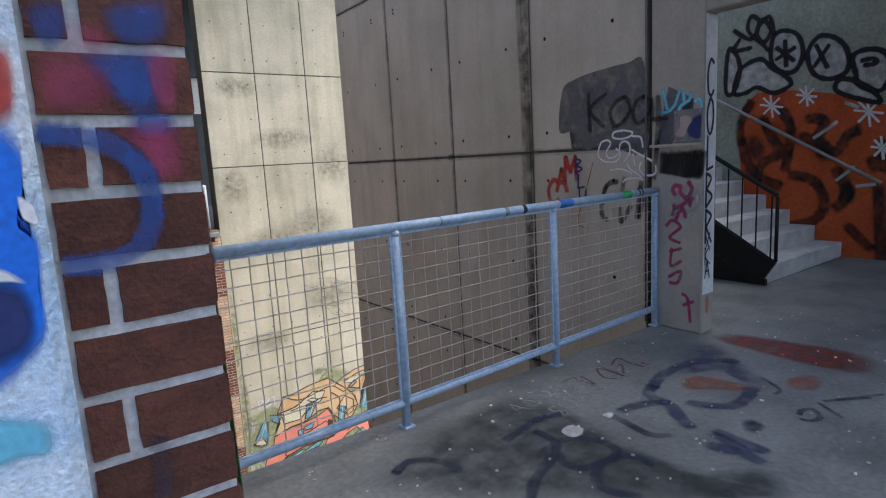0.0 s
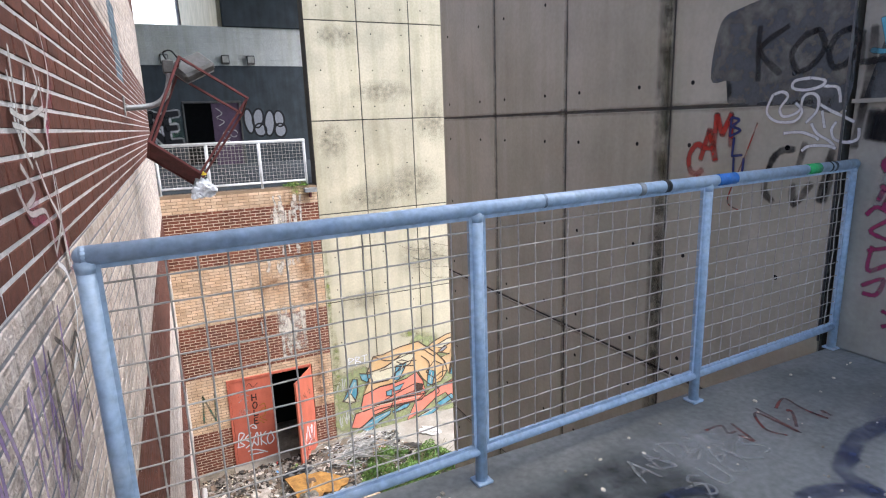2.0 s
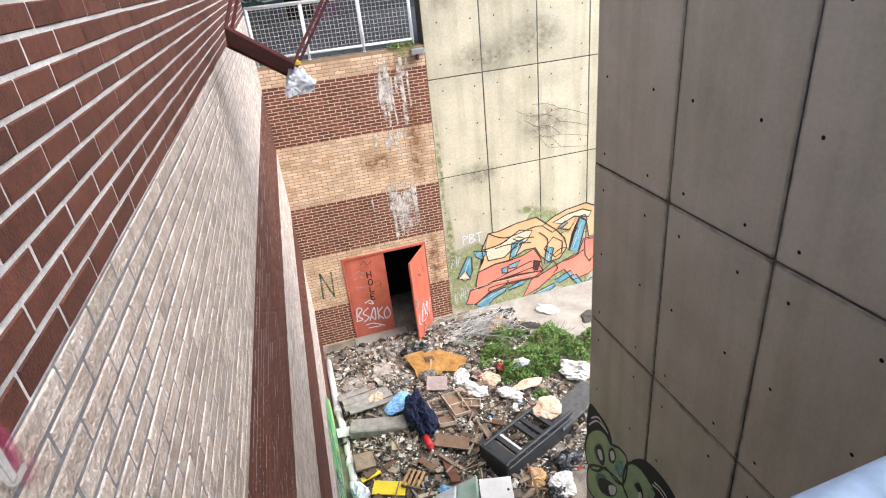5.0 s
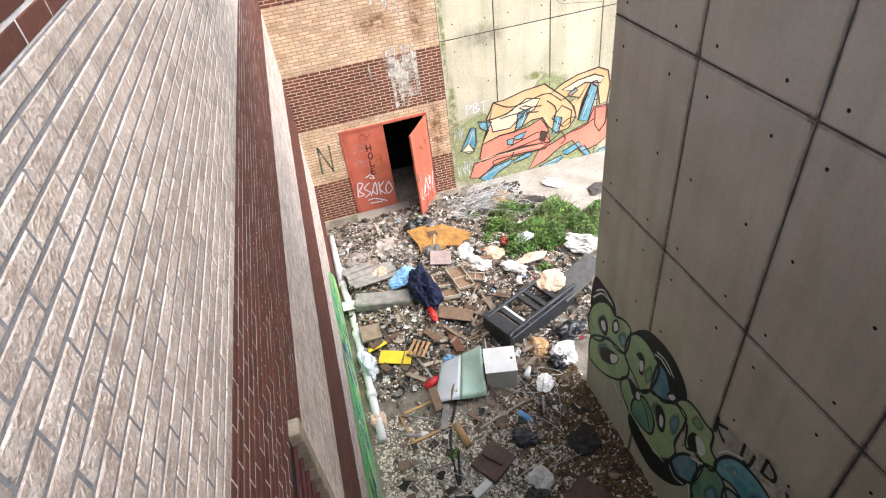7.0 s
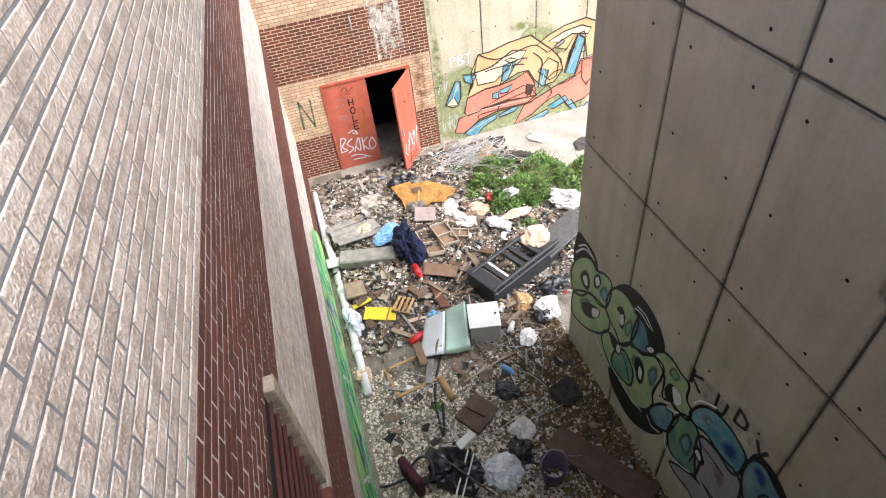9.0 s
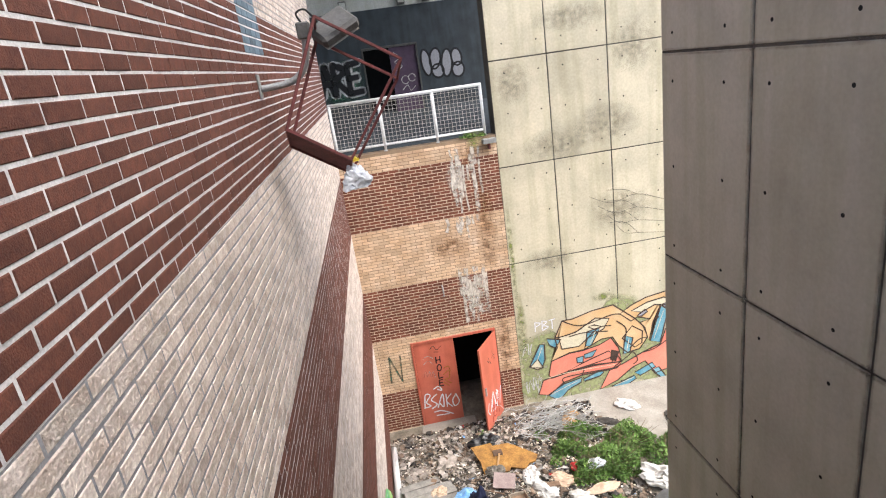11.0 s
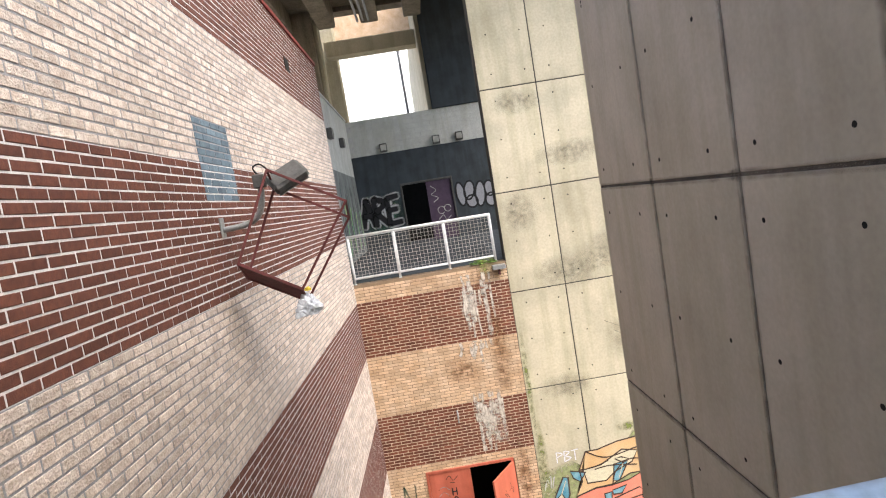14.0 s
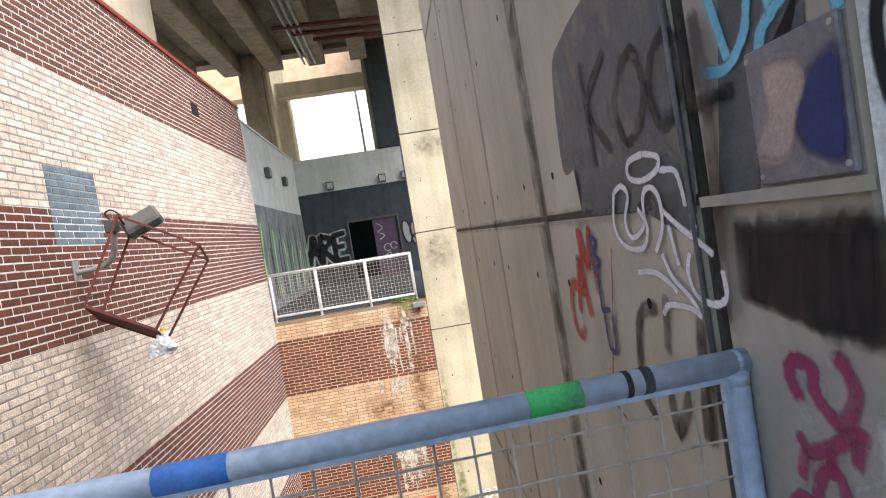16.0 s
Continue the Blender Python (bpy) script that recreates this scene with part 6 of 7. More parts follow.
bpy.context.view_layer.update()
mw = open_leaf.matrix_world
LEAF2 = (mw @ Vector((-0.93, -0.045, 0)), mw.to_3x3() @ Vector((1, 0, 0)), Vector((0, 0, 1)), mw.to_3x3() @ Vector((0, -1, 0)))
scribble(LEAF2, 0.1, 0.85, 0.35, 0.85, 6, 0.03, PWHITE, open_leaf, 0.003, 44, "white tag")
scribble(LEAF2, 0.25, 0.75, 0.15, 0.55, 4, 0.025, PRED, open_leaf, 0.004, 45, "red tag")
scribble(LEAF2, 0.3, 0.7, 1.5, 1.8, 3, 0.012, PUMBER, open_leaf, 0.003, 46, "small dark tag")

# ---- stains on the far bricks ----
FARB = plane((0, BY - 0.008, 0), (1, 0, 0), (0, 0, 1))
bloom_rng = random.Random(3)
for i in range(46):
    top = bloom_rng.choice((-0.15, -0.3, -0.5, -2.75, -2.95, -3.1, -1.6))
    u = bloom_rng.gauss(2.28, 0.2)
    run = bloom_rng.uniform(0.25, 1.1) * (0.5 if top == -1.6 else 1.0)
    paint(FARB, [[(u, top), (u + bloom_rng.uniform(-0.03, 0.03), top - run * 0.5), (u + bloom_rng.uniform(-0.04, 0.04), top - run)]], bloom_rng.uniform(0.03, 0.09), EFFLOR, back_wall, 0.002 + i * 0.0001, "white lime bloom run down the bricks")
for i, (cu, cv, ru, rv) in enumerate(((2.25, -0.75, 0.24, 0.4), (2.3, -3.35, 0.30, 0.35), (2.4, -3.75, 0.3, 0.2))):
    blob(FARB, oval(cu, cv, ru, rv), EFFLOR, back_wall, 0.0016 + i * 0.0001, "white lime bloom on the bricks", soft=0.6)
for i, (cu, cv, ru, rv) in enumerate(((2.75, -1.9, 0.25, 1.3), (2.55, -0.3, 0.3, 0.3), (1.9, -2.2, 0.5, 0.3), (2.9, -4.9, 0.2, 1.2))):
    blob(FARB, oval(cu, cv, ru, rv), RUSTSTAIN, back_wall, 0.0012 + i * 0.0002, "rusty water stain", soft=0.7)
blob(FARB, oval(2.75, 0.0, 0.25, 0.2), PALGAE, back_wall, 0.005, "moss at the wall top", soft=0.5)
bracket = tagged(tube("wall_bracket", [(1.62, BY - 0.004, -3.05), (1.62, BY - 0.12, -3.1), (1.62, BY - 0.14, -3.25), (1.62, BY - 0.03, -3.3)], 0.018, GALV), "small bent metal bracket on the far brick wall", "bracket")
gutter = tagged(empty("drain_spout", 3.0, BY - 0.1, -0.12), "small rusty metal drain spout at the wall top", "drain")
part("trough", box(bmesh.new(), -0.14, 0.14, -0.08, 0.08, 0, 0.10, 0.01), GALV, gutter)
part("bracket", box(bmesh.new(), -0.02, 0.02, -0.02, 0.10, -0.12, 0, 0.004), RUST, gutter)

# ---- stair with balustrade ----
stair = tagged(empty("staircase", 5.24, 3.36, 0), "pale concrete staircase with a black steel balustrade", "stairs")
for i in range(12):
    part("step", box(bmesh.new(), 0, 1.87, i * 0.285, (i + 1) * 0.285 + 0.02, max(0, i * 0.178 - 0.2), (i + 1) * 0.178, 0.008), STEP, stair)
part("stringer", box(bmesh.new(), -0.05, 0, -0.02, 3.5, -0.12, 0.16, 0.004, Matrix.Translation((0, 0, 0.10)) @ Matrix.Rotation(math.atan(0.178 / 0.285), 4, "X")), BLACKSTEEL, stair)
sk = bmesh.new()
lo = [sk.verts.new((x, y, z)) for x in (-0.045, -0.005) for y, z in ((-0.02, 0.0), (3.4, 0.0), (3.4, 2.1), (-0.02, 0.05))]
for f in ((0, 1, 2, 3), (7, 6, 5, 4), (0, 4, 5, 1), (1, 5, 6, 2), (2, 6, 7, 3), (3, 7, 4, 0)):
    sk.faces.new([lo[i] for i in f])
part("skirt", sk, BLACKSTEEL, stair)
for z in (0.92, 0.28):
    smooth(part("handrail", rod(bmesh.new(), (-0.03, -0.10, z - 0.05), (-0.03, 3.3, z + 3.3 * 0.6245), 0.022 if z > 0.5 else 0.014, 10), BLACKSTEEL, stair))
for i in range(24):
    y = -0.05 + i * 0.14
    part("baluster", rod(bmesh.new(), (-0.03, y, 0.26 + y * 0.6245), (-0.03, y, 0.90 + y * 0.6245), 0.008, 6), BLACKSTEEL, stair)
smooth(part("wall_rail", rod(bmesh.new(), (1.83, -0.35, 0.86), (1.83, 3.0, 0.95 + 3.0 * 0.6245), 0.02, 8), GALV, stair, "thin wall handrail"))
smooth(part("rail_end", rod(bmesh.new(), (-0.03, -0.10, 0.24), (-0.03, -0.10, 0.86), 0.018, 8), BLACKSTEEL, stair))

# ---- caged floodlight on the brick wall ----
lampx = LW_X0 + LW_SLOPE * (7.8 - LW_Y0)
lamp = tagged(empty("floodlight", lampx, 7.79, 1.60), "grey wall floodlight inside a twisted rusty red guard cage", "lamp")


def rel(p):
    return Vector(p) - Vector((lampx, 7.79, 1.60))


part("wall_plate", box(bmesh.new(), 0.006, 0.02, -0.05, 0.05, -0.09, 0.09, 0.004), GALV, lamp)
tube("arm", [rel(p) for p in ((lampx + 0.015, 7.79, 1.58), (0.02, 7.79, 1.60), (0.14, 7.77, 1.68), (0.19, 7.74, 1.82), (0.20, 7.73, 1.92))], 0.028, GALV, lamp, 8, 10)
part("junction_box", box(bmesh.new(), -0.05, 0.05, -0.05, 0.05, -0.06, 0.06, 0.01, Matrix.Translation(rel((0.20, 7.73, 1.95)))), LAMPGREY, lamp)
head = part("lamp_head", box(bmesh.new(), -0.17, 0.17, -0.13, 0.13, -0.05, 0.05, 0.025, Matrix.Translation(rel((0.42, 7.84, 1.96))) @ pose(0, 0, 0, 35, -25, 20)), LAMPGREY, lamp)
part("lens", box(bmesh.new(), -0.155, 0.155, -0.115, 0.115, -0.062, -0.051, 0.004, Matrix.Translation(rel((0.42, 7.84, 1.96))) @ pose(0, 0, 0, 35, -25, 20)), GLASSLAMP, head)
tube("lamp_cable", [rel(p) for p in ((0.2, 7.73, 2.0), (0.17, 7.70, 2.07), (0.24, 7.70, 2.09), (0.31, 7.76, 2.0))], 0.008, CABLE, lamp, 6, 6)
CA, CB, CC, CD = Vector((0.30, 7.65, 2.03)), Vector((-0.05, 7.51, 1.27)), Vector((0.37, 7.84, 0.93)), Vector((0.90, 7.84, 1.66))
DV = Vector((-0.03, 0.27, -0.15))
cage = [(CA, CB), (CB, CC), (CC, CD), (CD, CA)]
for a, c in cage:
    for d in (Vector(), DV):
        b = bmesh.new()
        p, q = rel(a + d), rel(c + d)
        v = q - p
        box(b, -0.011, 0.011, -0.011, 0.011, -v.length / 2 - 0.01, v.length / 2 + 0.01, 0.002, Matrix.Translation((p + q) / 2) @ v.to_track_quat("Z", "Y").to_matrix().to_4x4())
        part("cage_bar", b, RUST, lamp)
for a in (CA, CB, CC, CD):
    part("cage_bar", rod(bmesh.new(), rel(a), rel(a + DV), 0.011, 6), RUST, lamp)
b = bmesh.new()
n3 = (CC - CB).cross(DV).normalized() * 0.018
vs = [b.verts.new(rel(p) + s) for s in (n3 * 0, n3) for p in (CB, CC, CC + DV, CB + DV)]
for f in ((0, 1, 2, 3), (7, 6, 5, 4), (0, 4, 5, 1), (1, 5, 6, 2), (2, 6, 7, 3), (3, 7, 4, 0)):
    b.faces.new([vs[i] for i in f])
part("cage_plate", b, RUST, lamp, "rusty dark bottom plate of the cage")
bag = tagged(crumple("plastic_bag", 0.37, 7.90, 0.68, 0.12, 0.08, 0.15, BAGCLEAR, 2, 0.4), "small torn white plastic bag caught on the lamp cage", "bag")
tagged(crumple("yellow_rag", 0.40, 7.93, 0.90, 0.035, 0.03, 0.03, YELLOWPL, 4, 0.4, 2), "small yellow rag caught on the lamp cage", "rag")

# wall vent and louvred window in the brick wall
vent = part("vent", box(bmesh.new(), 10.38, 10.66, -0.012, 0.0, 3.93, 4.13, 0.004), DARK, left_frame, "dark wall vent")
win = struct(empty("window_1", LW_X0 + LW_SLOPE * 2.6, 0, 0), "dark red louvred window with a pale brick edge", "window")
WX = LW_X0 + LW_SLOPE * 3.0
win.matrix_world = Matrix.Identity(4)
for i in range(9):
    z = -1.30 - i * 0.125
    part("slat", box(bmesh.new(), WX + 0.014, WX + 0.034, 3.4, 5.16, z - 0.012, z, 0.003), LOUVRE, win)
# Black plate; the shade between the slats is put into its colour.
part("backing", box(bmesh.new(), WX - 0.01, WX + 0.012, 3.4, 5.16, -2.42, -1.24), DARK, win)
for i in range(13):
    z = -2.36 + i * 0.088
    part("edge_brick", box(bmesh.new(), WX - 0.01, WX + 0.075, 5.165, 5.27, z, z + 0.086, 0.006), EDGEBRICK, win)
for i in range(8):
    y = 5.17 - i * 0.215
    part("sill_brick", box(bmesh.new(), WX - 0.01, WX + 0.085, y - 0.205, y, -2.50, -2.42, 0.006), BRICK_DARK, win)

# terrace fittings
tdoor = tagged(empty("terrace_door", 0.93, TY, 0.03), "dark terrace double door with one leaf missing", "door")
part("door_frame", box(bmesh.new(), 0, 2.04, -0.04, 0.1, 2.28, 2.36, 0.01), LAMPGREY, tdoor)
for u in (0.0, 1.98):
    part("jamb", box(bmesh.new(), u, u + 0.06, -0.04, 0.1, 0, 2.28, 0.005), LAMPGREY, tdoor)
tleaf = part("door_leaf", box(bmesh.new(), 1.0, 1.98, 0.03, 0.08, 0, 2.28, 0.005), PURPLE, tdoor)
TLEAF = plane((1.93, TY + 0.03, 0.03), (1, 0, 0), (0, 0, 1))
paint(TLEAF, [[(0.15, 2.1), (0.35, 1.9), (0.15, 1.75), (0.4, 1.6), (0.2, 1.45)], oval(0.45, 1.1, 0.14, 0.14), oval(0.7, 1.15, 0.13, 0.13), [(0.3, 0.75), (0.5, 0.9), (0.6, 0.7), (0.8, 0.85)]], 0.035, PWHITEWORN, tleaf, 0.003, "pale tags on the door leaf")


def wall_light(x, y, z, rz, label):
    w = tagged(empty("wall_light", x, y, z, rz), label, "lamp", "wall lights on the terrace")
    part("housing", box(bmesh.new(), -0.14, 0.14, -0.16, 0, -0.16, 0.16, 0.02), LAMPGREY, w)
    part("lens", box(bmesh.new(), -0.11, 0.11, -0.175, -0.161, -0.10, 0.12, 0.006), GLASSLAMP, w)


for x in (0.55, 2.6, 3.5):
    wall_light(x, TY - 0.012, 3.85, 0, "square grey wall light on white blocks")
for y in (19.6, 22.2):
    wall_light(-0.75, y, 3.95, 90, "square pale wall light on the side wall")
for i, (z, x0) in enumerate(((9.05, 0.0), (8.8, 0.5), (8.95, 1.1))):
    tagged(smooth(mesh_ob("ceiling_pipe", rod(bmesh.new(), (x0, 20.5 + i * 0.7, 8.48), (4.0, 20.8 + i * 0.7, 8.48), 0.07, 8), RUST)), "rusty pipe hanging under the deck", "pipe", "pipes under the deck")
    tagged(smooth(mesh_ob("ceiling_pipe", rod(bmesh.new(), (0.42 + i * 0.2, 16, 8.506), (0.42 + i * 0.2, 24.4, 8.506), 0.045, 8), GALV)), "thin grey pipe hanging under the deck", "pipe", "pipes under the deck")

# ---- walkway litter ----
for x, y, w in ((1.57, 2.62, 0.10), (1.84, 2.61, 0.05)):
    tagged(crumple("paper_scrap", x, y, 0.001, w * 0.6, w * 0.5, 0.012, PAPER, int(x * 10), 0.3, 2), "crumpled white paper scrap on the walkway floor", "paper")
rng = random.Random(77)
b = bmesh.new()
for _ in range(260):
    x, y = rng.uniform(0.3, 4.5), rng.uniform(1.2, 3.25)
    s = rng.uniform(0.003, 0.011)
    bmesh.ops.create_icosphere(b, subdivisions=1, radius=s, matrix=Matrix.Translation((x, y, s * 0.5)) @ Matrix.Diagonal((1, rng.uniform(0.5, 1.4), 0.6, 1)))
tagged(mesh_ob("floor_grit", b, PEBBLE), "small pale grit on the walkway floor", "grit", kind="stuff")

def heap_z(x, y):
    """The rubbish lies deeper towards the middle of the court."""
    return max(0.0, 0.26 * math.exp(-((x - 1.6) / 1.5) ** 2 - ((y - 11.2) / 1.9) ** 2))


# ---- sunken court: pipe, furniture, boards, bags ----
pipe = tagged(empty("drain_pipe", 0, 0, GZ), "fallen white plastic drain pipe along the brick wall", "pipe")
for a, c in (((-0.05, 13.95, 0.10), (-0.05, 12.2, 0.13)), ((-0.05, 12.2, 0.13), (0.0, 11.55, 0.14)), ((0.0, 11.5, 0.10), (0.0, 10.0, 0.10)), ((0.0, 10.0, 0.10), (0.0, 8.45, 0.09))):
    smooth(part("pipe_run", rod(bmesh.new(), a, c, 0.068, 14), PVC, pipe))
for x, y in ((-0.05, 12.2), (0.0, 10.75), (0.0, 9.35)):
    smooth(part("coupling", rod(bmesh.new(), (x, y - 0.07, 0.125), (x, y + 0.07, 0.125), 0.085, 14), PVC, pipe))
part("flange", box(bmesh.new(), -0.16, 0.20, 11.35, 11.6, 0.20, 0.215, 0.004, pose(0, 0, 0, 0, 6, 0)), PVC, pipe, "flat cracked pipe flange")
struct(slab("door_threshold", 0.65, 1.95, 13.75, BY, GZ, GZ + 0.03, BARE, bevel=0.015), "bare concrete threshold slab before the doors", "ground")
tagged(crumple("plastic_bag", 0.06, 9.95, GZ + 0.04, 0.19, 0.24, 0.2, BAGCLEAR, 12, 0.5), "grey plastic bag wrapped on the drain pipe", "bag")
tagged(crumple("plastic_bag", 0.0, 8.85, GZ + 0.02, 0.12, 0.15, 0.13, CLOTHTAN, 13, 0.45), "pinkish bag beside the drain pipe", "bag")

# black shelf unit lying on its side
shelf = tagged(empty("shelf_unit", 3.05, 9.95, GZ, 24), "black plastic shelf unit tipped on the rubbish", "shelf")
for y in (-0.3, 0.27):
    part("side_rail", box(bmesh.new(), -0.75, 0.95, y, y + 0.06, 0.42, 0.50, 0.01), BLACKPL, shelf)
part("end_panel", box(bmesh.new(), -0.78, -0.70, -0.32, 0.35, 0.0, 0.50, 0.015), BLACKPL, shelf)
part("front_panel", box(bmesh.new(), -0.74, 0.9, -0.33, -0.29, 0.0, 0.40, 0.01), BLACKPL, shelf)
for x in (-0.70, -0.45, 0.0, 0.16, 0.42):
    part("cross_bar", box(bmesh.new(), x, x + (0.10 if x > -0.5 else 0.2), -0.28, 0.3, 0.42, 0.48, 0.008), BLACKPL, shelf)
part("divider", box(bmesh.new(), -0.38, -0.30, -0.24, 0.28, 0.44, 0.47, 0.008), ENAMEL, shelf, "pale loose slat")
# Plain grey panel of unknown use.
tagged(mesh_ob("grey_panel", box(bmesh.new(), -0.6, 0.6, -0.25, 0.25, 0.36, 0.42, 0.01), LAMPGREY), "long grey plastic panel leaning by the wall", "panel").matrix_world = pose(4.25, 10.35, GZ - 0.02, 0, -6, 24)
tagged(crumple("cloth_sack", 3.72, 10.35, GZ + 0.44, 0.27, 0.26, 0.10, CLOTHTAN, 5, 0.3), "beige cloth draped over the black shelf", "cloth")
# metal box and bent sheet
sheet = tagged(empty("metal_sheet", 1.5, 8.9, GZ + 0.13), "bent grey-green metal sheet leaning on a box", "sheet")
for name, u0, u1, m in (("grey_half", 0.0, 0.5, SHEETGREY), ("green_half", 0.5, 1.0, SHEET)):
    b = bmesh.new()
    rows = []
    for i in range(9):
        u = u0 + (u1 - u0) * i / 8
        low, high = Vector((-0.60 + 0.87 * u, -0.16 - 0.13 * u, 0.05 + 0.03 * math.sin(u * 6))), Vector((-0.27 + 0.70 * u, 0.46 - 0.08 * u, 0.20 + 0.24 * u))
        rows.append([low.lerp(high, k / 8) + Vector((0, 0, -0.05 * math.sin(k / 8 * math.pi) * (1 - u * 0.5))) for k in range(9)])
    vs = [[b.verts.new(p) for p in row] for row in rows]
    for i in range(8):
        for k in range(8):
            b.faces.new((vs[i][k], vs[i + 1][k], vs[i + 1][k + 1], vs[i][k + 1]))
    ob = smooth(part(name, b, m, sheet))
    sol = ob.modifiers.new("thickness", "SOLIDIFY")
    sol.thickness = 0.006
mbox = tagged(empty("metal_box", 2.14, 9.0, GZ, -14), "white enamelled metal box on the gravel", "box")
part("body", box(bmesh.new(), -0.24, 0.26, -0.25, 0.25, 0.02, 0.42, 0.01), ENAMEL, mbox)
part("lid", box(bmesh.new(), -0.25, 0.27, -0.26, 0.26, 0.424, 0.44, 0.004), ENAMEL, mbox)
part("knob", rod(bmesh.new(), (0.2, 0.0, 0.44), (0.2, 0.0, 0.455), 0.02, 8), BLACKPL, mbox)

ply = bmesh.new()
edge = [(-0.72, 0.30), (-0.30, 0.44), (-0.26, 0.36), (0.05, 0.42), (0.18, 0.36), (0.66, 0.10), (0.60, -0.08), (0.46, -0.14), (0.40, -0.28), (0.10, -0.24), (0.06, -0.34), (-0.34, -0.36), (-0.44, -0.40), (-0.50, -0.12)]
low, high = [ply.verts.new((x, y, 0.0)) for x, y in edge], [ply.verts.new((x, y, 0.022 + 0.01 * math.sin(x * 5))) for x, y in edge]
ply.faces.new(low[::-1])
ply.faces.new(high)
for i in range(len(edge)):
    n = (i + 1) % len(edge)
    ply.faces.new((low[i], low[n], high[n], high[i]))
bmesh.ops.triangulate(ply, faces=ply.faces[:])
ply_ob = tagged(empty("plywood_sheet"), "broken ochre plywood sheet on the rubbish", "board")
ply_ob.matrix_world = pose(2.2, 12.66, GZ + 0.26, 7, 4, -12)
part("sheet", ply, PLY, ply_ob)
part("peeled_patch", box(bmesh.new(), -0.22, -0.02, 0.10, 0.26, 0.030, 0.036, 0.002, pose(0, 0, 0, 0, 0, 14)), WOODDARK, ply_ob, "dark peeled patch")
part("peeled_strip", box(bmesh.new(), -0.16, -0.12, -0.3, 0.1, 0.032, 0.045, 0.004, pose(0, 0, 0, 0, 0, -8)), WOODTAN, ply_ob, "lifted strip of veneer")
for i, (x, y, l, w, t) in enumerate(((0.40, 12.42, 0.80, 0.16, 12), (0.55, 12.22, 0.95, 0.17, 9), (0.58, 12.03, 1.0, 0.16, 11), (0.62, 11.86, 0.9, 0.12, 7))):
    tagged(board("grey_board", x, y, l, w, 0.03, t, WOODASH, 0.26 + 0.015 * i, 3, 4), "weathered ash-grey board on the rubbish", "board", "weathered grey boards")
tagged(board("grey_beam", 0.66, 11.28, 1.10, 0.34, 0.20, -16, WOODASH, 0.17), "thick weathered timber beam on rubbish", "beam")


def drawer(x, y, l, w, h, turn, tip, roll, lift, label):
    """An upturned shallow drawer: a bottom panel with four thin sides."""
    d = tagged(empty("drawer"), label, "drawer", "broken drawers")
    d.matrix_world = pose(x, y, GZ + lift, roll, tip, turn)
    part("bottom", box(bmesh.new(), -l / 2, l / 2, -w / 2, w / 2, 0, 0.012, 0.002), WOODMID, d)
    for s0, s1, r0, r1 in ((-l / 2, l / 2, -w / 2, -w / 2 + 0.018), (-l / 2, l / 2, w / 2 - 0.018, w / 2), (-l / 2, -l / 2 + 0.018, -w / 2 + 0.018, w / 2 - 0.018), (l / 2 - 0.018, l / 2, -w / 2 + 0.018, w / 2 - 0.018)):
        part("side", box(bmesh.new(), s0, s1, r0, r1, 0.012, h, 0.003), WOODPALE, d)
    part("divider", box(bmesh.new(), -0.01, 0.01, -w / 2 + 0.018, w / 2 - 0.018, 0.012, h * 0.7, 0.002), WOODPALE, d)


drawer(1.84, 11.12, 0.80, 0.34, 0.09, 94, 6, 10, 0.30, "brown wooden drawer with pale sides on the heap")
drawer(2.16, 11.2, 0.60, 0.34, 0.08, 100, -5, 8, 0.34, "brown wooden drawer leaning on another")
drawer(2.46, 11.14, 0.36, 0.20, 0.06, -22, 4, 3, 0.32, "small wooden drawer on the heap")
tagged(board("wood_panel", 2.0, 11.95, 0.42, 0.36, 0.03, -18, WOODROSE, 0.34, 4, 10), "square faded pinkish panel on the heap", "board")
tagged(board("wood_panel", 1.82, 10.35, 0.62, 0.26, 0.03, -28, WOODMID, 0.32, 3, 8), "dark wooden panel on the heap", "board")
tagged(board("dark_strip", 1.62, 9.82, 0.62, 0.17, 0.02, 92, WOODRED, 0.27, 4, 12), "dark reddish wooden strip on the heap", "board")
tagged(board("wood_panel", 0.24, 10.6, 0.36, 0.36, 0.06, 2, WOOD, 0.20, 4, 3), "small weathered drawer front", "board")
tagged(board("yellow_sign", 0.55, 9.88, 0.56, 0.25, 0.03, -22, YELLOWPL, 0.20, 3, 8), "cracked yellow plastic floor sign", "sign")
tagged(board("yellow_strip", 0.30, 10.25, 0.36, 0.08, 0.03, 14, YELLOWPL, 0.19), "yellow plastic strip on the gravel", "strip")
tagged(board("dark_plank", 2.78, 6.2, 1.5, 0.42, 0.05, -57, WOODDARK, 0.02), "long dark board by the concrete wall", "board")
tagged(board("wooden_tray", 1.48, 7.56, 0.52, 0.46, 0.07, 34, WOODDARK, 0.02, 3, 4), "dark square wooden tray with a bar", "tray")
tagged(board("tray_bar", 1.47, 7.57, 0.34, 0.05, 0.04, -50, WOODDARK, 0.10), "wooden bar lying on the tray", "bar")
log = tagged(smooth(mesh_ob("log", rod(bmesh.new(), (1.15, 8.34, GZ + 0.06), (1.22, 7.92, GZ + 0.06), 0.06, 10), WOODTAN)), "short cut wooden post on gravel", "log")
crate = tagged(empty("broken_crate", 0.98, 9.87, GZ + 0.22, -35), "broken slatted wooden crate on rubbish", "crate")
crate.scale = (0.62, 0.62, 0.9)
for i in range(4):
    part("slat", box(bmesh.new(), -0.25 + i * 0.14, -0.17 + i * 0.14, -0.28, 0.28, 0.06, 0.08, 0.004), WOODTAN, crate)
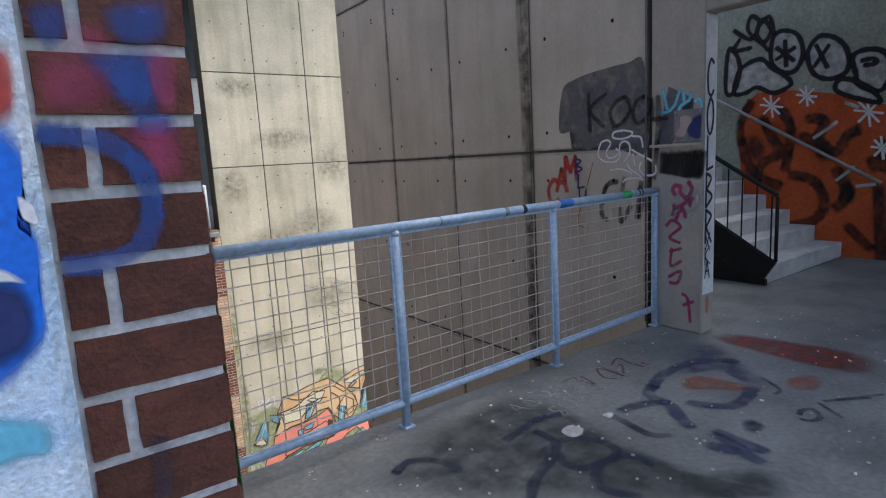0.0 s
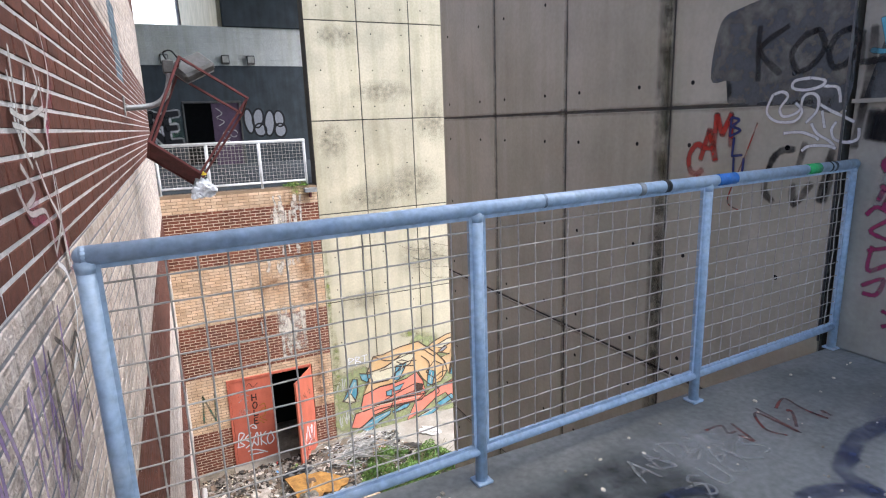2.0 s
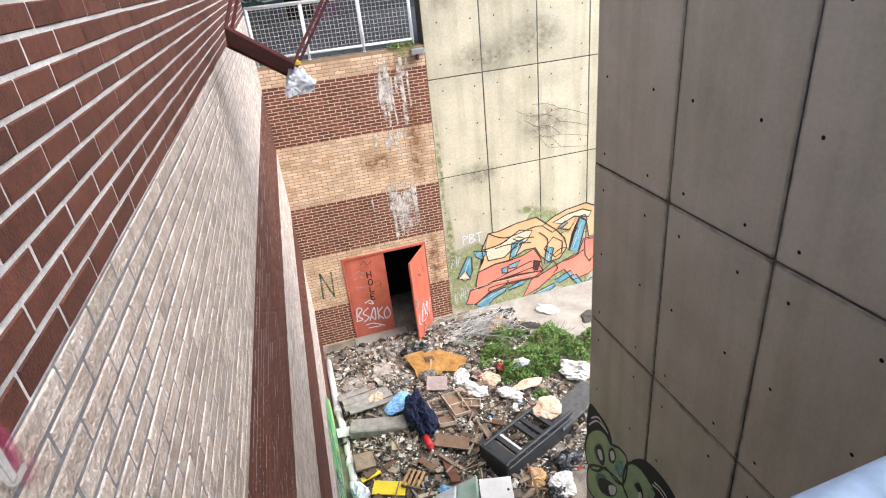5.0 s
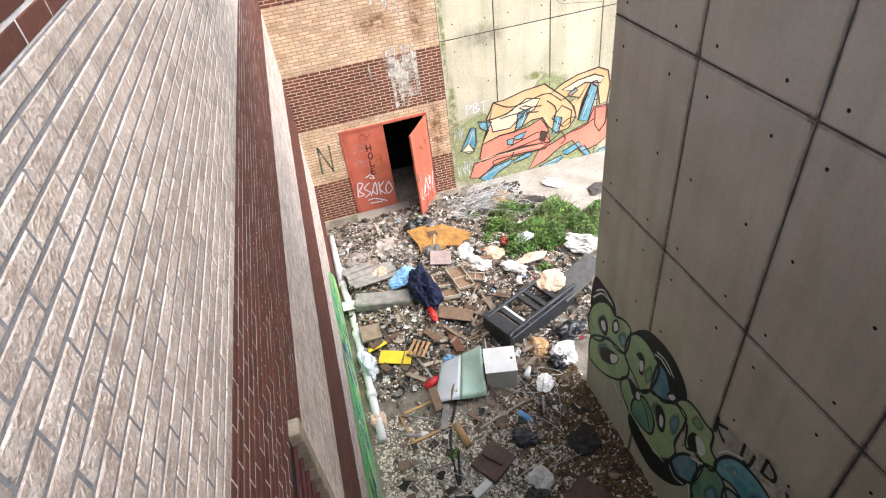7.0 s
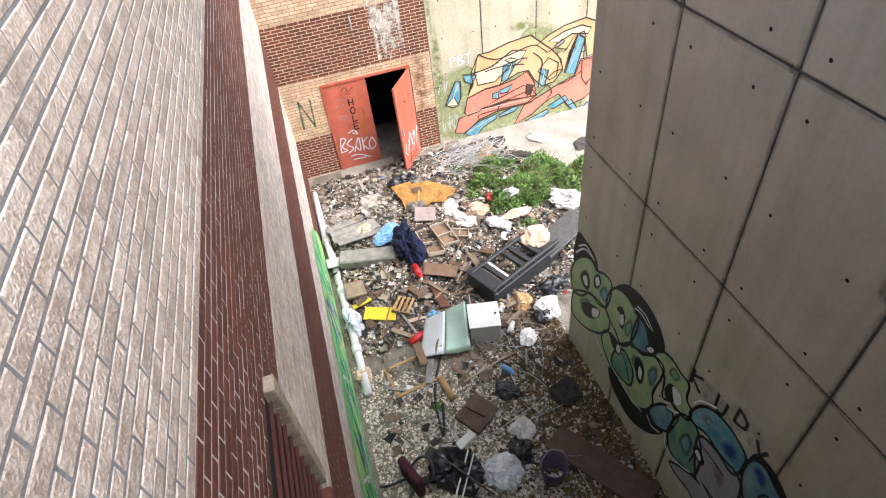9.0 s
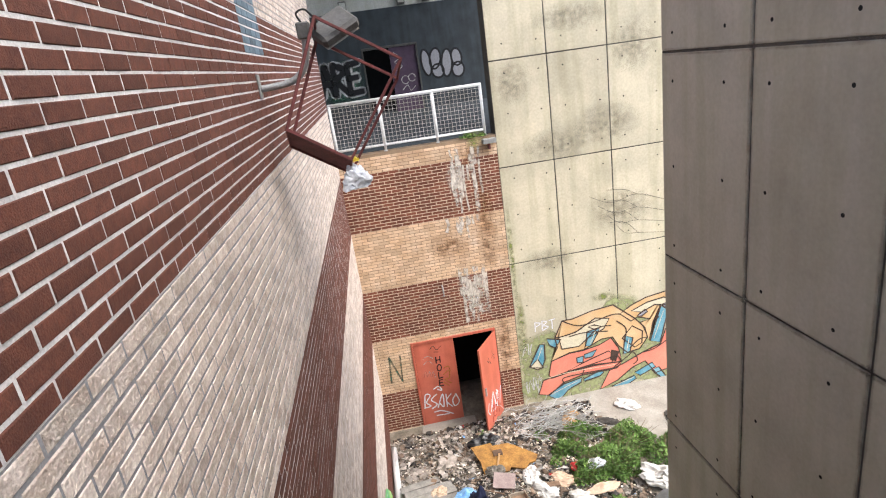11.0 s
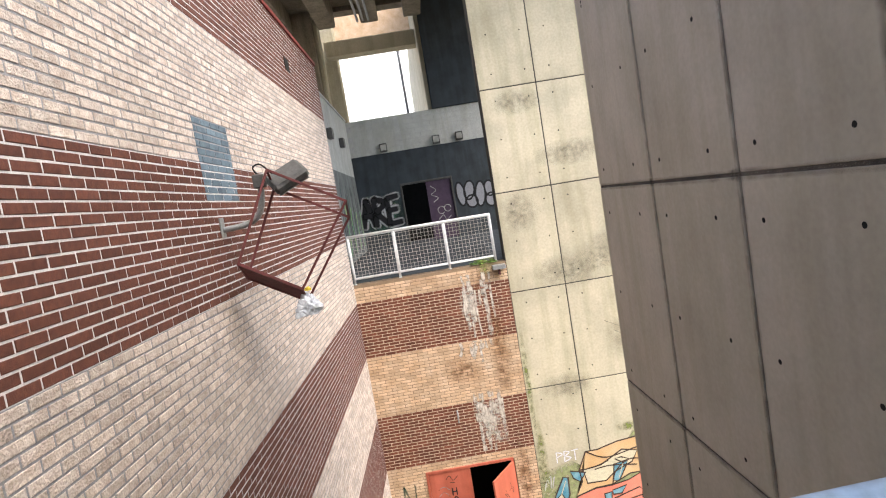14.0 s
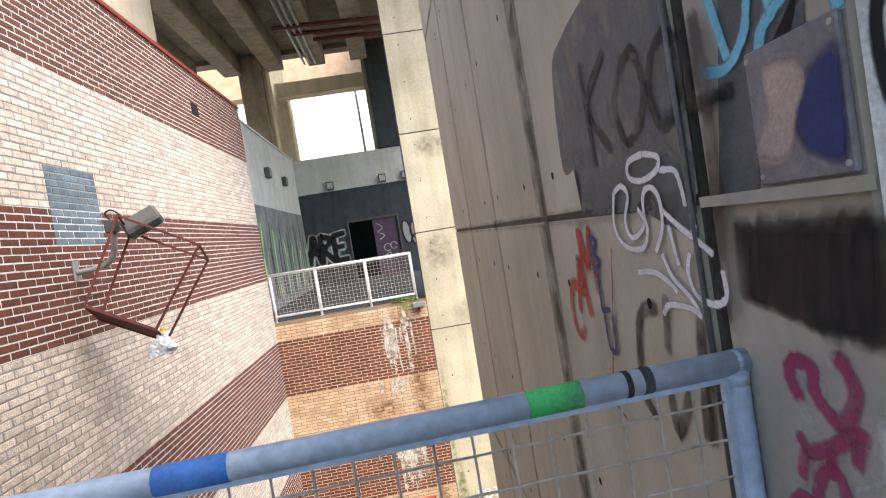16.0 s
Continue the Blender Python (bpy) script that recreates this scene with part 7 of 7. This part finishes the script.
for y in (-0.28, 0.24):
    part("batten", box(bmesh.new(), -0.28, 0.30, y, y + 0.04, 0.0, 0.058, 0.004), WOOD, crate)
# Plain broken wooden frame of unknown use.
frame_l = tagged(empty("wooden_frame", 0.72, 8.6, GZ + 0.02, 8), "broken thin wooden frame on gravel", "frame")
for x0, x1, y0, y1 in ((-0.35, 0.35, -0.3, -0.25), (-0.35, 0.35, 0.25, 0.3), (-0.35, -0.30, -0.25, 0.25)):
    part("bar", box(bmesh.new(), x0, x1, y0, y1, 0, 0.035, 0.004), WOODTAN, frame_l)


def bottle(x, y, z, turn, m, label, s=1.0, tip=90):
    t = tagged(empty("bottle"), label, "bottle")
    t.matrix_world = pose(x, y, z, tip, 0, turn)
    smooth(part("body", rod(bmesh.new(), (0, 0, 0), (0, 0, 0.22 * s), 0.055 * s, 12), m, t))
    smooth(part("neck", rod(bmesh.new(), (0, 0, 0.22 * s), (0, 0, 0.30 * s), 0.055 * s, 12, 0.018 * s), m, t))
    part("cap", rod(bmesh.new(), (0, 0, 0.30 * s), (0, 0, 0.325 * s), 0.02 * s, 8), ENAMEL, t)


bottle(0.88, 9.11, GZ + 0.16, 115, REDPL, "red plastic bottle lying on gravel", 1.2)
bottle(1.40, 10.62, GZ + 0.36, 5, REDPL, "red plastic bottle on the heap", 1.2)
bottle(2.62, 9.66, GZ + 0.10, -15, REDPL, "red drink bottle beside the box", 1.0)
bottle(2.5, 8.75, GZ + 0.1, 140, BAGWHITE, "white plastic bottle on the gravel", 0.9)
bottle(2.15, 8.2, GZ + 0.06, 30, BLUEPL, "pale blue bottle on gravel", 0.8)
bottle(1.35, 11.2, GZ + 0.35, 95, BAGWHITE, "white plastic bottle on the heap", 0.9)
for i, (x, y, z, a, c, h, m, lab, cat) in enumerate((
        (1.40, 11.12, 0.2, 0.28, 0.52, 0.42, CLOTHNAVY, "dark navy jacket slumped over rubbish", "jacket"),
        (1.14, 11.66, 0.30, 0.32, 0.24, 0.10, BLUEPL, "crumpled blue plastic sheeting on boards", "plastic sheet"),
        (0.75, 12.1, 0.2, 0.20, 0.18, 0.16, CLOTHTAN, "beige cloth bundle on the boards", "cloth"),
        (0.5, 12.9, 0.02, 0.40, 0.3, 0.07, FOAMLITTER, "torn white bags and foam", "bag"),
        (1.2, 13.0, 0.02, 0.45, 0.32, 0.08, FOAMLITTER, "sheet of pale torn foam and paper", "foam sheet"),
        (1.95, 13.5, 0.05, 0.35, 0.2, 0.18, BAGBLACK, "torn black bin bag by the doors", "bag"),
        (1.9, 12.35, 0.1, 0.2, 0.2, 0.16, LITTERGREY, "grey cloth bundle on the rubbish", "cloth"),
        (2.55, 12.1, 0.1, 0.26, 0.2, 0.18, BAGWHITE, "white plastic bag among the rubbish", "bag"),
        (2.7, 11.65, 0.1, 0.28, 0.2, 0.18, BAGWHITE, "white plastic bag among the rubbish", "bag"),
        (3.3, 11.25, 0.2, 0.26, 0.16, 0.16, BAGWHITE, "white foam block wrapped in plastic", "bag"),
        (3.7, 11.35, 0.3, 0.36, 0.14, 0.10, CLOTHTAN, "pale foam roll on the rubbish", "foam"),
        (4.9, 11.4, 0.1, 0.26, 0.45, 0.34, BAGWHITE, "large white sack beside the shrub", "sack"),
        (2.95, 9.3, 0.05, 0.26, 0.2, 0.12, WOODTAN, "brown cardboard scrap on the gravel", "cardboard"),
        (3.3, 9.0, 0.05, 0.26, 0.26, 0.2, BAGWHITE, "white bag with yellow and black scraps", "bag"),
        (3.15, 8.85, 0.05, 0.17, 0.16, 0.13, BAGBLACK, "black plastic bag by the wall", "bag"),
        (3.65, 9.4, 0.05, 0.3, 0.2, 0.16, BAGBLACK, "dark heap of torn plastic", "bag"),
        (2.75, 8.55, 0.02, 0.2, 0.14, 0.08, PAPER, "torn white packaging on the gravel", "packaging"),
        (2.0, 7.08, 0.02, 0.19, 0.2, 0.16, BAGWHITE, "knotted white plastic bag on gravel", "bag"),
        (1.48, 6.55, 0.02, 0.30, 0.28, 0.28, BAGCLEAR, "large clear plastic bag of rubbish", "bag"),
        (0.95, 6.8, 0.02, 0.38, 0.36, 0.34, BAGBLACK, "heap of black bin bags", "bag"),
        (1.85, 6.75, 0.02, 0.2, 0.22, 0.22, BAGBLACK, "black bin bag on the gravel", "bag"),
        (2.05, 7.75, 0.02, 0.16, 0.2, 0.13, BAGBLACK, "small torn black bag", "bag"),
        (2.85, 7.4, 0.02, 0.28, 0.22, 0.14, LITTERDARK, "dark cushion by the wall", "cushion"),
        (5.4, 13.9, 0.02, 0.3, 0.2, 0.12, BAGWHITE, "white bag on bare ground", "bag"),
        (4.6, 13.4, 0.02, 0.35, 0.15, 0.10, LITTERDARK, "dark scraps on bare ground", "scraps"),
        (6.2, 13.2, 0.02, 0.3, 0.2, 0.06, LITTERDARK, "dark scraps on bare ground", "scraps"),
        (3.95, 13.7, 0.05, 0.35, 0.2, 0.12, WOODTAN, "tan cardboard scrap among wires", "cardboard"),
        (3.45, 12.05, 0.25, 0.13, 0.10, 0.10, REDPL, "bright red plastic scrap", "scrap"),
        (3.1, 11.9, 0.1, 0.24, 0.2, 0.12, CLOTHTAN, "tan paper bag in the weeds", "bag"),
        (3.85, 11.95, 0.35, 0.18, 0.14, 0.12, BAGCLEAR, "grey plastic bag in the weeds", "bag"),
        (1.45, 9.45, 0.1, 0.12, 0.2, 0.10, BLUEPL, "blue and white packaging", "packaging"),
        (2.45, 9.9, 0.05, 0.1, 0.12, 0.16, BLUEPL, "blue bag beside the shelf", "bag"))):
    tagged(crumple(cat.replace(" ", "_"), x, y, GZ + z * 0.6 + heap_z(x, y) * 0.75, a * 0.85, c * 0.85, h * (0.6 if m in (BAGWHITE, CLOTHTAN) else 0.9), m, i + 20, 0.42, 4, i * 37), lab, cat)

# overturned chair, bent metal frame and bucket
chair = tagged(empty("office_chair", 0.30, 6.85, GZ, 20), "overturned chair with a dark maroon seat", "chair")
part("seat", box(bmesh.new(), -0.06, 0.06, -0.22, 0.25, 0.05, 0.50, 0.03), MAROON, chair)
tube("armrest", [(0.06, -0.15, 0.2), (0.22, -0.2, 0.35), (0.3, 0.0, 0.42), (0.25, 0.2, 0.2), (0.06, 0.2, 0.12)], 0.022, BLACKPL, chair)
tube("leg", [(-0.06, -0.1, 0.15), (-0.3, -0.2, 0.1), (-0.38, -0.35, 0.03)], 0.02, BLACKPL, chair)
tube("leg", [(-0.06, 0.1, 0.15), (-0.3, 0.2, 0.1), (-0.38, 0.3, 0.03)], 0.02, BLACKPL, chair)
# Bent metal frame of unknown use.
fr = tagged(empty("metal_frame", 0.95, 6.5, GZ + 0.3, 30), "bent white metal frame on the bags", "rack")
for a, c in (((-0.5, -0.2, -0.2), (0.35, 0.15, 0.12)), ((-0.5, -0.1, -0.2), (0.35, 0.25, 0.10)), ((0.1, -0.4, 0.1), (0.0, 0.5, 0.22))):
    part("bar", rod(bmesh.new(), a, c, 0.013, 6), ENAMEL if a[0] < 0 else BLACKPL, fr)
tagged(mesh_ob("styrofoam_block", box(bmesh.new(), -0.14, 0.14, -0.06, 0.06, 0, 0.06, 0.01), ENAMEL), "white foam block on black bags", "foam").matrix_world = pose(1.15, 7.05, GZ + 0.36, 5, -12, 20)
bucket = tagged(empty("bucket", 2.12, 6.3, GZ), "dark purple plastic bucket on gravel", "bucket")
b = bmesh.new()
bmesh.ops.create_cone(b, cap_ends=True, cap_tris=False, segments=18, radius1=0.14, radius2=0.19, depth=0.42, matrix=Matrix.Translation((0, 0, 0.21)))
bmesh.ops.delete(b, geom=[f for f in b.faces if f.calc_center_median().z > 0.41], context="FACES")
body_b = smooth(part("body", b, PURPLE, bucket))
sol = body_b.modifiers.new("wall", "SOLIDIFY")
sol.thickness = 0.006
tube("bucket_handle", [(-0.19, 0, 0.42), (-0.15, 0.05, 0.55), (0.0, 0.1, 0.62), (0.15, 0.05, 0.55), (0.19, 0, 0.42)], 0.006, CABLEGREY, bucket)

# hoses and cables
rng = random.Random(5)
tagged(tube("black_hose", [(1.55, 9.2, GZ + 0.2), (1.25, 8.7, GZ + 0.05), (0.98, 8.1, GZ + 0.03), (0.9, 7.4, GZ + 0.03), (1.05, 7.9, GZ + 0.06)], 0.022, CABLE), "black rubber hose on gravel", "hose")
for i in range(12):
    x, y = rng.uniform(0.3, 3.2), rng.uniform(5.9, 9.3)
    tagged(tube("cable", [(x + rng.uniform(-0.5, 0.5) * (1 + k * 0.3), y + rng.uniform(-0.5, 0.5) * (1 + k * 0.2), GZ + rng.uniform(0.012, 0.07)) for k in range(5)], rng.choice((0.006, 0.008, 0.010)), rng.choice((CABLE, CABLEGREY, CABLEGREY))), "thin loose cable on the gravel", "cable", "loose cables")
b = bmesh.new()
for _ in range(150):
    x, y = 3.35 + rng.gauss(0, 0.42), 13.75 + rng.gauss(0, 0.3)
    d = rng.uniform(-0.5, 0.5)
    p = Vector((x, y, GZ + rng.uniform(0.03, 0.3)))
    for k in range(4):
        q = p + Vector((rng.uniform(0.05, 0.22), d * 0.25 + rng.uniform(-0.1, 0.1), rng.uniform(-0.06, 0.06)))
        q.z = max(q.z, GZ + 0.02)
        rod(b, p, q, 0.008, 4)
        p = q
tagged(mesh_ob("wire_heap", b, CABLEGREY), "tangled heap of pale stripped wires", "wire", kind="stuff")

# planks strewn about
for i in range(120):
    x, y = rng.uniform(0.2, 2.9), min(rng.gauss(10.2, 0.95), 13.2)
    slim = rng.random() < 0.6
    tagged(board("plank", x, y, rng.uniform(0.3, 0.85) if slim else rng.uniform(0.2, 0.45), rng.uniform(0.02, 0.045) if slim else rng.uniform(0.06, 0.14), rng.uniform(0.012, 0.03), rng.uniform(0, 180), rng.choice((WOOD, WOODPALE, WOODDARK, WOOD, WOODMID, WOODASH)), rng.uniform(0.04, 0.2) + (heap_z(x, y) * 0.5), rng.uniform(-12, 12), rng.uniform(-12, 12)),
           "thin weathered stick on the rubbish heap" if slim else "loose weathered plank on the rubbish heap", "plank", "loose planks")

# ---- gravel, litter and weeds ----
rng = random.Random(19)


def bits(name, n, material, place, size, label, category, flat=0.4, round_=False):
    """Many small pieces in one mesh: chips (boxes) or pebbles (octahedra)."""
    vs, fs = [], []
    for _ in range(n):
        x, y, z = place(rng)
        s = size[0] + (size[1] - size[0]) * rng.random() ** (1.0 if round_ else 2.6)
        a, c, h = s, s * rng.uniform(0.4, 1.0), s * flat * rng.uniform(0.3, 1.0)
        m = Euler((rng.uniform(-0.6, 0.6), rng.uniform(-0.6, 0.6), rng.uniform(0, 6.28))).to_matrix()
        o = len(vs)
        c0 = Vector((x, y, z))
        if round_:
            for p in ((a, 0, 0), (0, c, 0), (-a, 0, 0), (0, -c, 0), (0, 0, h), (0, 0, -h)):
                vs.append(c0 + m @ Vector(p))
            fs.extend(tuple(o + i for i in f) for f in ((0, 1, 4), (1, 2, 4), (2, 3, 4), (3, 0, 4), (1, 0, 5), (2, 1, 5), (3, 2, 5), (0, 3, 5)))
        else:
            w = rng.uniform(-0.3, 0.3)
            for p in ((-a, -c, 0), (a, -c, w * a), (a * 0.8, c, 0), (-a, c * 0.9, w * a), (-a, -c, h), (a, -c, h + w * a), (a * 0.8, c, h), (-a, c * 0.9, h + w * a)):
                vs.append(c0 + m @ Vector(p))
            fs.extend(tuple(o + i for i in f) for f in ((3, 2, 1, 0), (4, 5, 6, 7), (0, 1, 5, 4), (1, 2, 6, 5), (2, 3, 7, 6), (3, 0, 4, 7)))
    me = bpy.data.meshes.new(name)
    me.from_pydata([tuple(v) for v in vs], [], fs)
    me.materials.append(material)
    return tagged(new(name, me), label, category, kind="stuff")


def on_heap(r):
    x = r.uniform(-0.05, 4.6)
    y = r.gauss(11.6, 1.5)
    y = 9.2 + (9.2 - y) * 0.3 if y < 9.2 else min(y, 14.3)
    return x, y, GZ + heap_z(x, y) + r.uniform(0, 0.07)


def back_left(r):
    """Pale litter gathers before the doors and beside the pipe."""
    x, y = r.uniform(0.05, 3.4), 11.6 + 2.6 * r.random() ** 0.8
    return x * (0.6 + 0.4 * r.random()), y, GZ + heap_z(x, y) + r.uniform(0, 0.09)


bits("gravel", 26000, PEBBLE, lambda r: (r.uniform(-0.15, 3.4), r.uniform(4.2, 11.0), GZ + r.uniform(0, 0.025)), (0.013, 0.034), "pale and brown gravel covering the ground", "gravel", 0.7, True)
bits("rubble_stones", 5000, PEBBLE, on_heap, (0.012, 0.04), "pale rubble stones among the rubbish", "rubble", 0.7, True)
bits("paper_litter", 1300, PAPER, on_heap, (0.008, 0.07), "torn paper and plastic litter", "litter", 0.25)
bits("foam_litter", 2000, FOAMLITTER, back_left, (0.008, 0.07), "pale torn foam and paper before the doors", "litter", 0.14)
bits("brown_litter", 4600, LITTERBROWN, on_heap, (0.008, 0.075), "brown wood and cardboard litter", "litter", 0.3)
bits("grey_litter", 2600, LITTERGREY, on_heap, (0.008, 0.07), "grey rubble and litter", "litter", 0.4)
# Near-black scraps double as the shade in gaps of the heap.
bits("dark_litter", 4200, LITTERDARK, on_heap, (0.008, 0.075), "dark scraps that also stand for shade in the heap's gaps", "litter", 0.3)
bits("blue_litter", 60, BLUEPL, on_heap, (0.02, 0.07), "blue plastic scraps", "litter", 0.3)
bits("red_litter", 35, REDPL, on_heap, (0.02, 0.05), "red plastic scraps", "litter", 0.4)
bits("scattered_litter", 260, PAPER, lambda r: (r.uniform(0.2, 3.3), r.uniform(6, 9.4), GZ + 0.03), (0.012, 0.06), "small litter on the gravel", "litter", 0.3)
bits("leaf_litter", 5200, LEAFBROWN, lambda r: (3.38 - abs(r.gauss(0, 0.75)), r.uniform(5.2, 9.2), GZ + 0.028), (0.014, 0.045), "dead brown leaves by the wall", "leaves", 0.15)
bits("strewn_splinters", 420, LITTERBROWN, lambda r: (r.uniform(0.1, 3.3), r.gauss(9.2, 0.9), GZ + 0.04), (0.02, 0.10), "splintered wood strewn on the gravel", "splinters", 0.12)
bits("strewn_plastic", 160, LITTERDARK, lambda r: (r.uniform(0.1, 3.3), r.uniform(5.5, 9.6), GZ + 0.04), (0.02, 0.09), "dark scraps strewn on the gravel", "scraps", 0.2)
# a low mound of earth under the rubbish
b = bmesh.new()
bmesh.ops.create_grid(b, x_segments=44, y_segments=56, size=1.0)
for v in b.verts:
    x, y = 2.0 + v.co.x * 2.6, 11.2 + v.co.y * 3.2
    edge = max(0.0, 1 - max(abs(v.co.x), abs(v.co.y)) ** 6)
    v.co = Vector((x, y, GZ - 0.01 + edge * (heap_z(x, y) * 0.8 + 0.06 * abs(noise.noise(Vector((x * 3, y * 3, 1)))) + 0.012)))
tagged(smooth(mesh_ob("rubble_mound", b, GROUND)), "low mound of earth and rubble", "rubble", kind="stuff")
struct(slab("ground_bare", 3.6, 9.0, 12.6, 14.7, GZ, GZ + 0.012, BARE), "bare grey concrete strip below the mural", "ground")


def weeds(name, clumps, label, base=None):
    """Creeping shrubs: stems and many small folded leaves."""
    plant = tagged(empty(name, clumps[0][0], clumps[0][1], GZ if base is None else base), label, "shrub")
    ox, oy = clumps[0][0], clumps[0][1]
    vs, fs = [], []
    sb = bmesh.new()
    for cx, cy, rx, ry, h, n in clumps:
        for _ in range(max(4, n // 60)):
            a = rng.uniform(0, 6.28)
            tip = Vector((cx - ox + math.cos(a) * rx * rng.uniform(0.3, 0.9), cy - oy + math.sin(a) * ry * rng.uniform(0.3, 0.9), h * rng.uniform(0.5, 1.0)))
            rod(sb, (cx - ox, cy - oy, 0.0), tip, 0.008, 4, 0.003)
        for _ in range(n):
            a, r = rng.uniform(0, 6.28), math.sqrt(rng.uniform(0, 1))
            lump = 0.75 + 0.5 * noise.noise(Vector((math.cos(a) * 2, math.sin(a) * 2, cx)))
            x, y = cx - ox + math.cos(a) * r * rx * lump, cy - oy + math.sin(a) * r * ry * lump
            z = h * (1 - r * r * 0.8) * rng.uniform(0.25, 1.05) * (0.7 + 0.5 * noise.noise(Vector((x * 3, y * 3, cy))))
            s = rng.uniform(0.018, 0.042)
            m = Euler((rng.uniform(-0.9, 0.9), rng.uniform(-0.9, 0.9), rng.uniform(0, 6.28))).to_matrix()
            o = len(vs)
            for p in ((-s, 0, 0), (-s * 0.2, -s * 0.5, s * 0.18), (s * 0.5, -s * 0.38, s * 0.16), (s, 0, 0), (s * 0.5, s * 0.38, s * 0.16), (-s * 0.2, s * 0.5, s * 0.18)):
                q = m @ Vector(p)
                vs.append((x + q.x, y + q.y, max(z + q.z, 0.02)))
            fs.extend(((o, o + 1, o + 2, o + 3), (o, o + 3, o + 4, o + 5)))
    me = bpy.data.meshes.new("leaves")
    me.from_pydata(vs, [], fs)
    me.materials.append(LEAF)
    lv = new("leaves", me)
    lv.parent = plant
    lv["kind"] = "stuff"
    part("stem", sb, STEM, plant)["kind"] = "stuff"


weeds("shrub", [(4.25, 12.1, 0.85, 0.7, 0.6, 4600), (3.6, 11.9, 0.6, 0.6, 0.5, 2300), (4.9, 12.6, 0.75, 0.6, 0.55, 2800), (3.5, 12.75, 0.7, 0.45, 0.4, 1700), (4.0, 13.2, 0.7, 0.35, 0.4, 1500)], "low bushy green shrub growing through rubbish")
weeds("shrub", [(5.3, 12.0, 0.5, 0.6, 0.4, 900), (5.8, 12.4, 0.5, 0.4, 0.35, 700)], "low green shrub beside bare ground")
weeds("weeds", [(3.2, 12.4, 0.35, 0.3, 0.25, 320), (3.2, 13.4, 0.3, 0.25, 0.25, 260), (3.9, 11.1, 0.35, 0.25, 0.3, 300)], "patchy green weeds among litter")
weeds("weeds", [(1.95, 13.9, 0.16, 0.12, 0.18, 90), (0.95, 7.9, 0.14, 0.12, 0.1, 80), (2.3, 11.6, 0.18, 0.15, 0.35, 120)], "small green weeds growing in gravel")
weeds("weeds", [(2.62, BY + 0.03, 0.22, 0.05, 0.22, 170), (2.88, BY + 0.02, 0.12, 0.05, 0.14, 90)], "yellowish weeds growing on the wall top", 0.02)

brick_field(left_frame, LW_LEN, GZ, 4.655, BRICK_DARK, BRICK_PALE, near=(0.9, 3.6, 0.2, 1.9), seed=3, holes=[(1.9, 3.83, -2.5, -1.24)], painted=(6.15, 6.98, 1.79, 2.56))
# the wall's end, seen on the way in
for i in range(-14, 55):
    z = BAND0 + i * COURSE
    m = [q for q in BANDS if q[0] - 1e-3 <= z + 0.03 < q[1]][0][2]
    for a, c in (((0.0, 0.132),) if i % 2 else ((0.0, 0.088), (0.1005, 0.132))):
        e = box(bmesh.new(), -0.004, 0.01, a, c, z + JOINTW / 2, z + COURSE - JOINTW / 2)
        bmesh.ops.subdivide_edges(e, edges=e.edges[:], cuts=3, use_grid_fill=True)
        for v in e.verts:
            q = v.co * 60 + Vector((i, 0, 0))
            v.co += Vector((noise.noise(q), noise.noise(q + Vector((9, 0, 0))), noise.noise(q + Vector((0, 9, 0))))) * 0.0016
        part("brick", e, BRICK_DARK if m else BRICK_PALE, left_frame)
brick_field(back_wall, 3.3, GZ, 0.02, BRICK_RED, BRICK_TAN, near=(2.0, 3.3, -6.5, -3.0), holes=[(DOOR_U0, DOOR_U1, GZ - 1, DOOR_H)], seed=5)
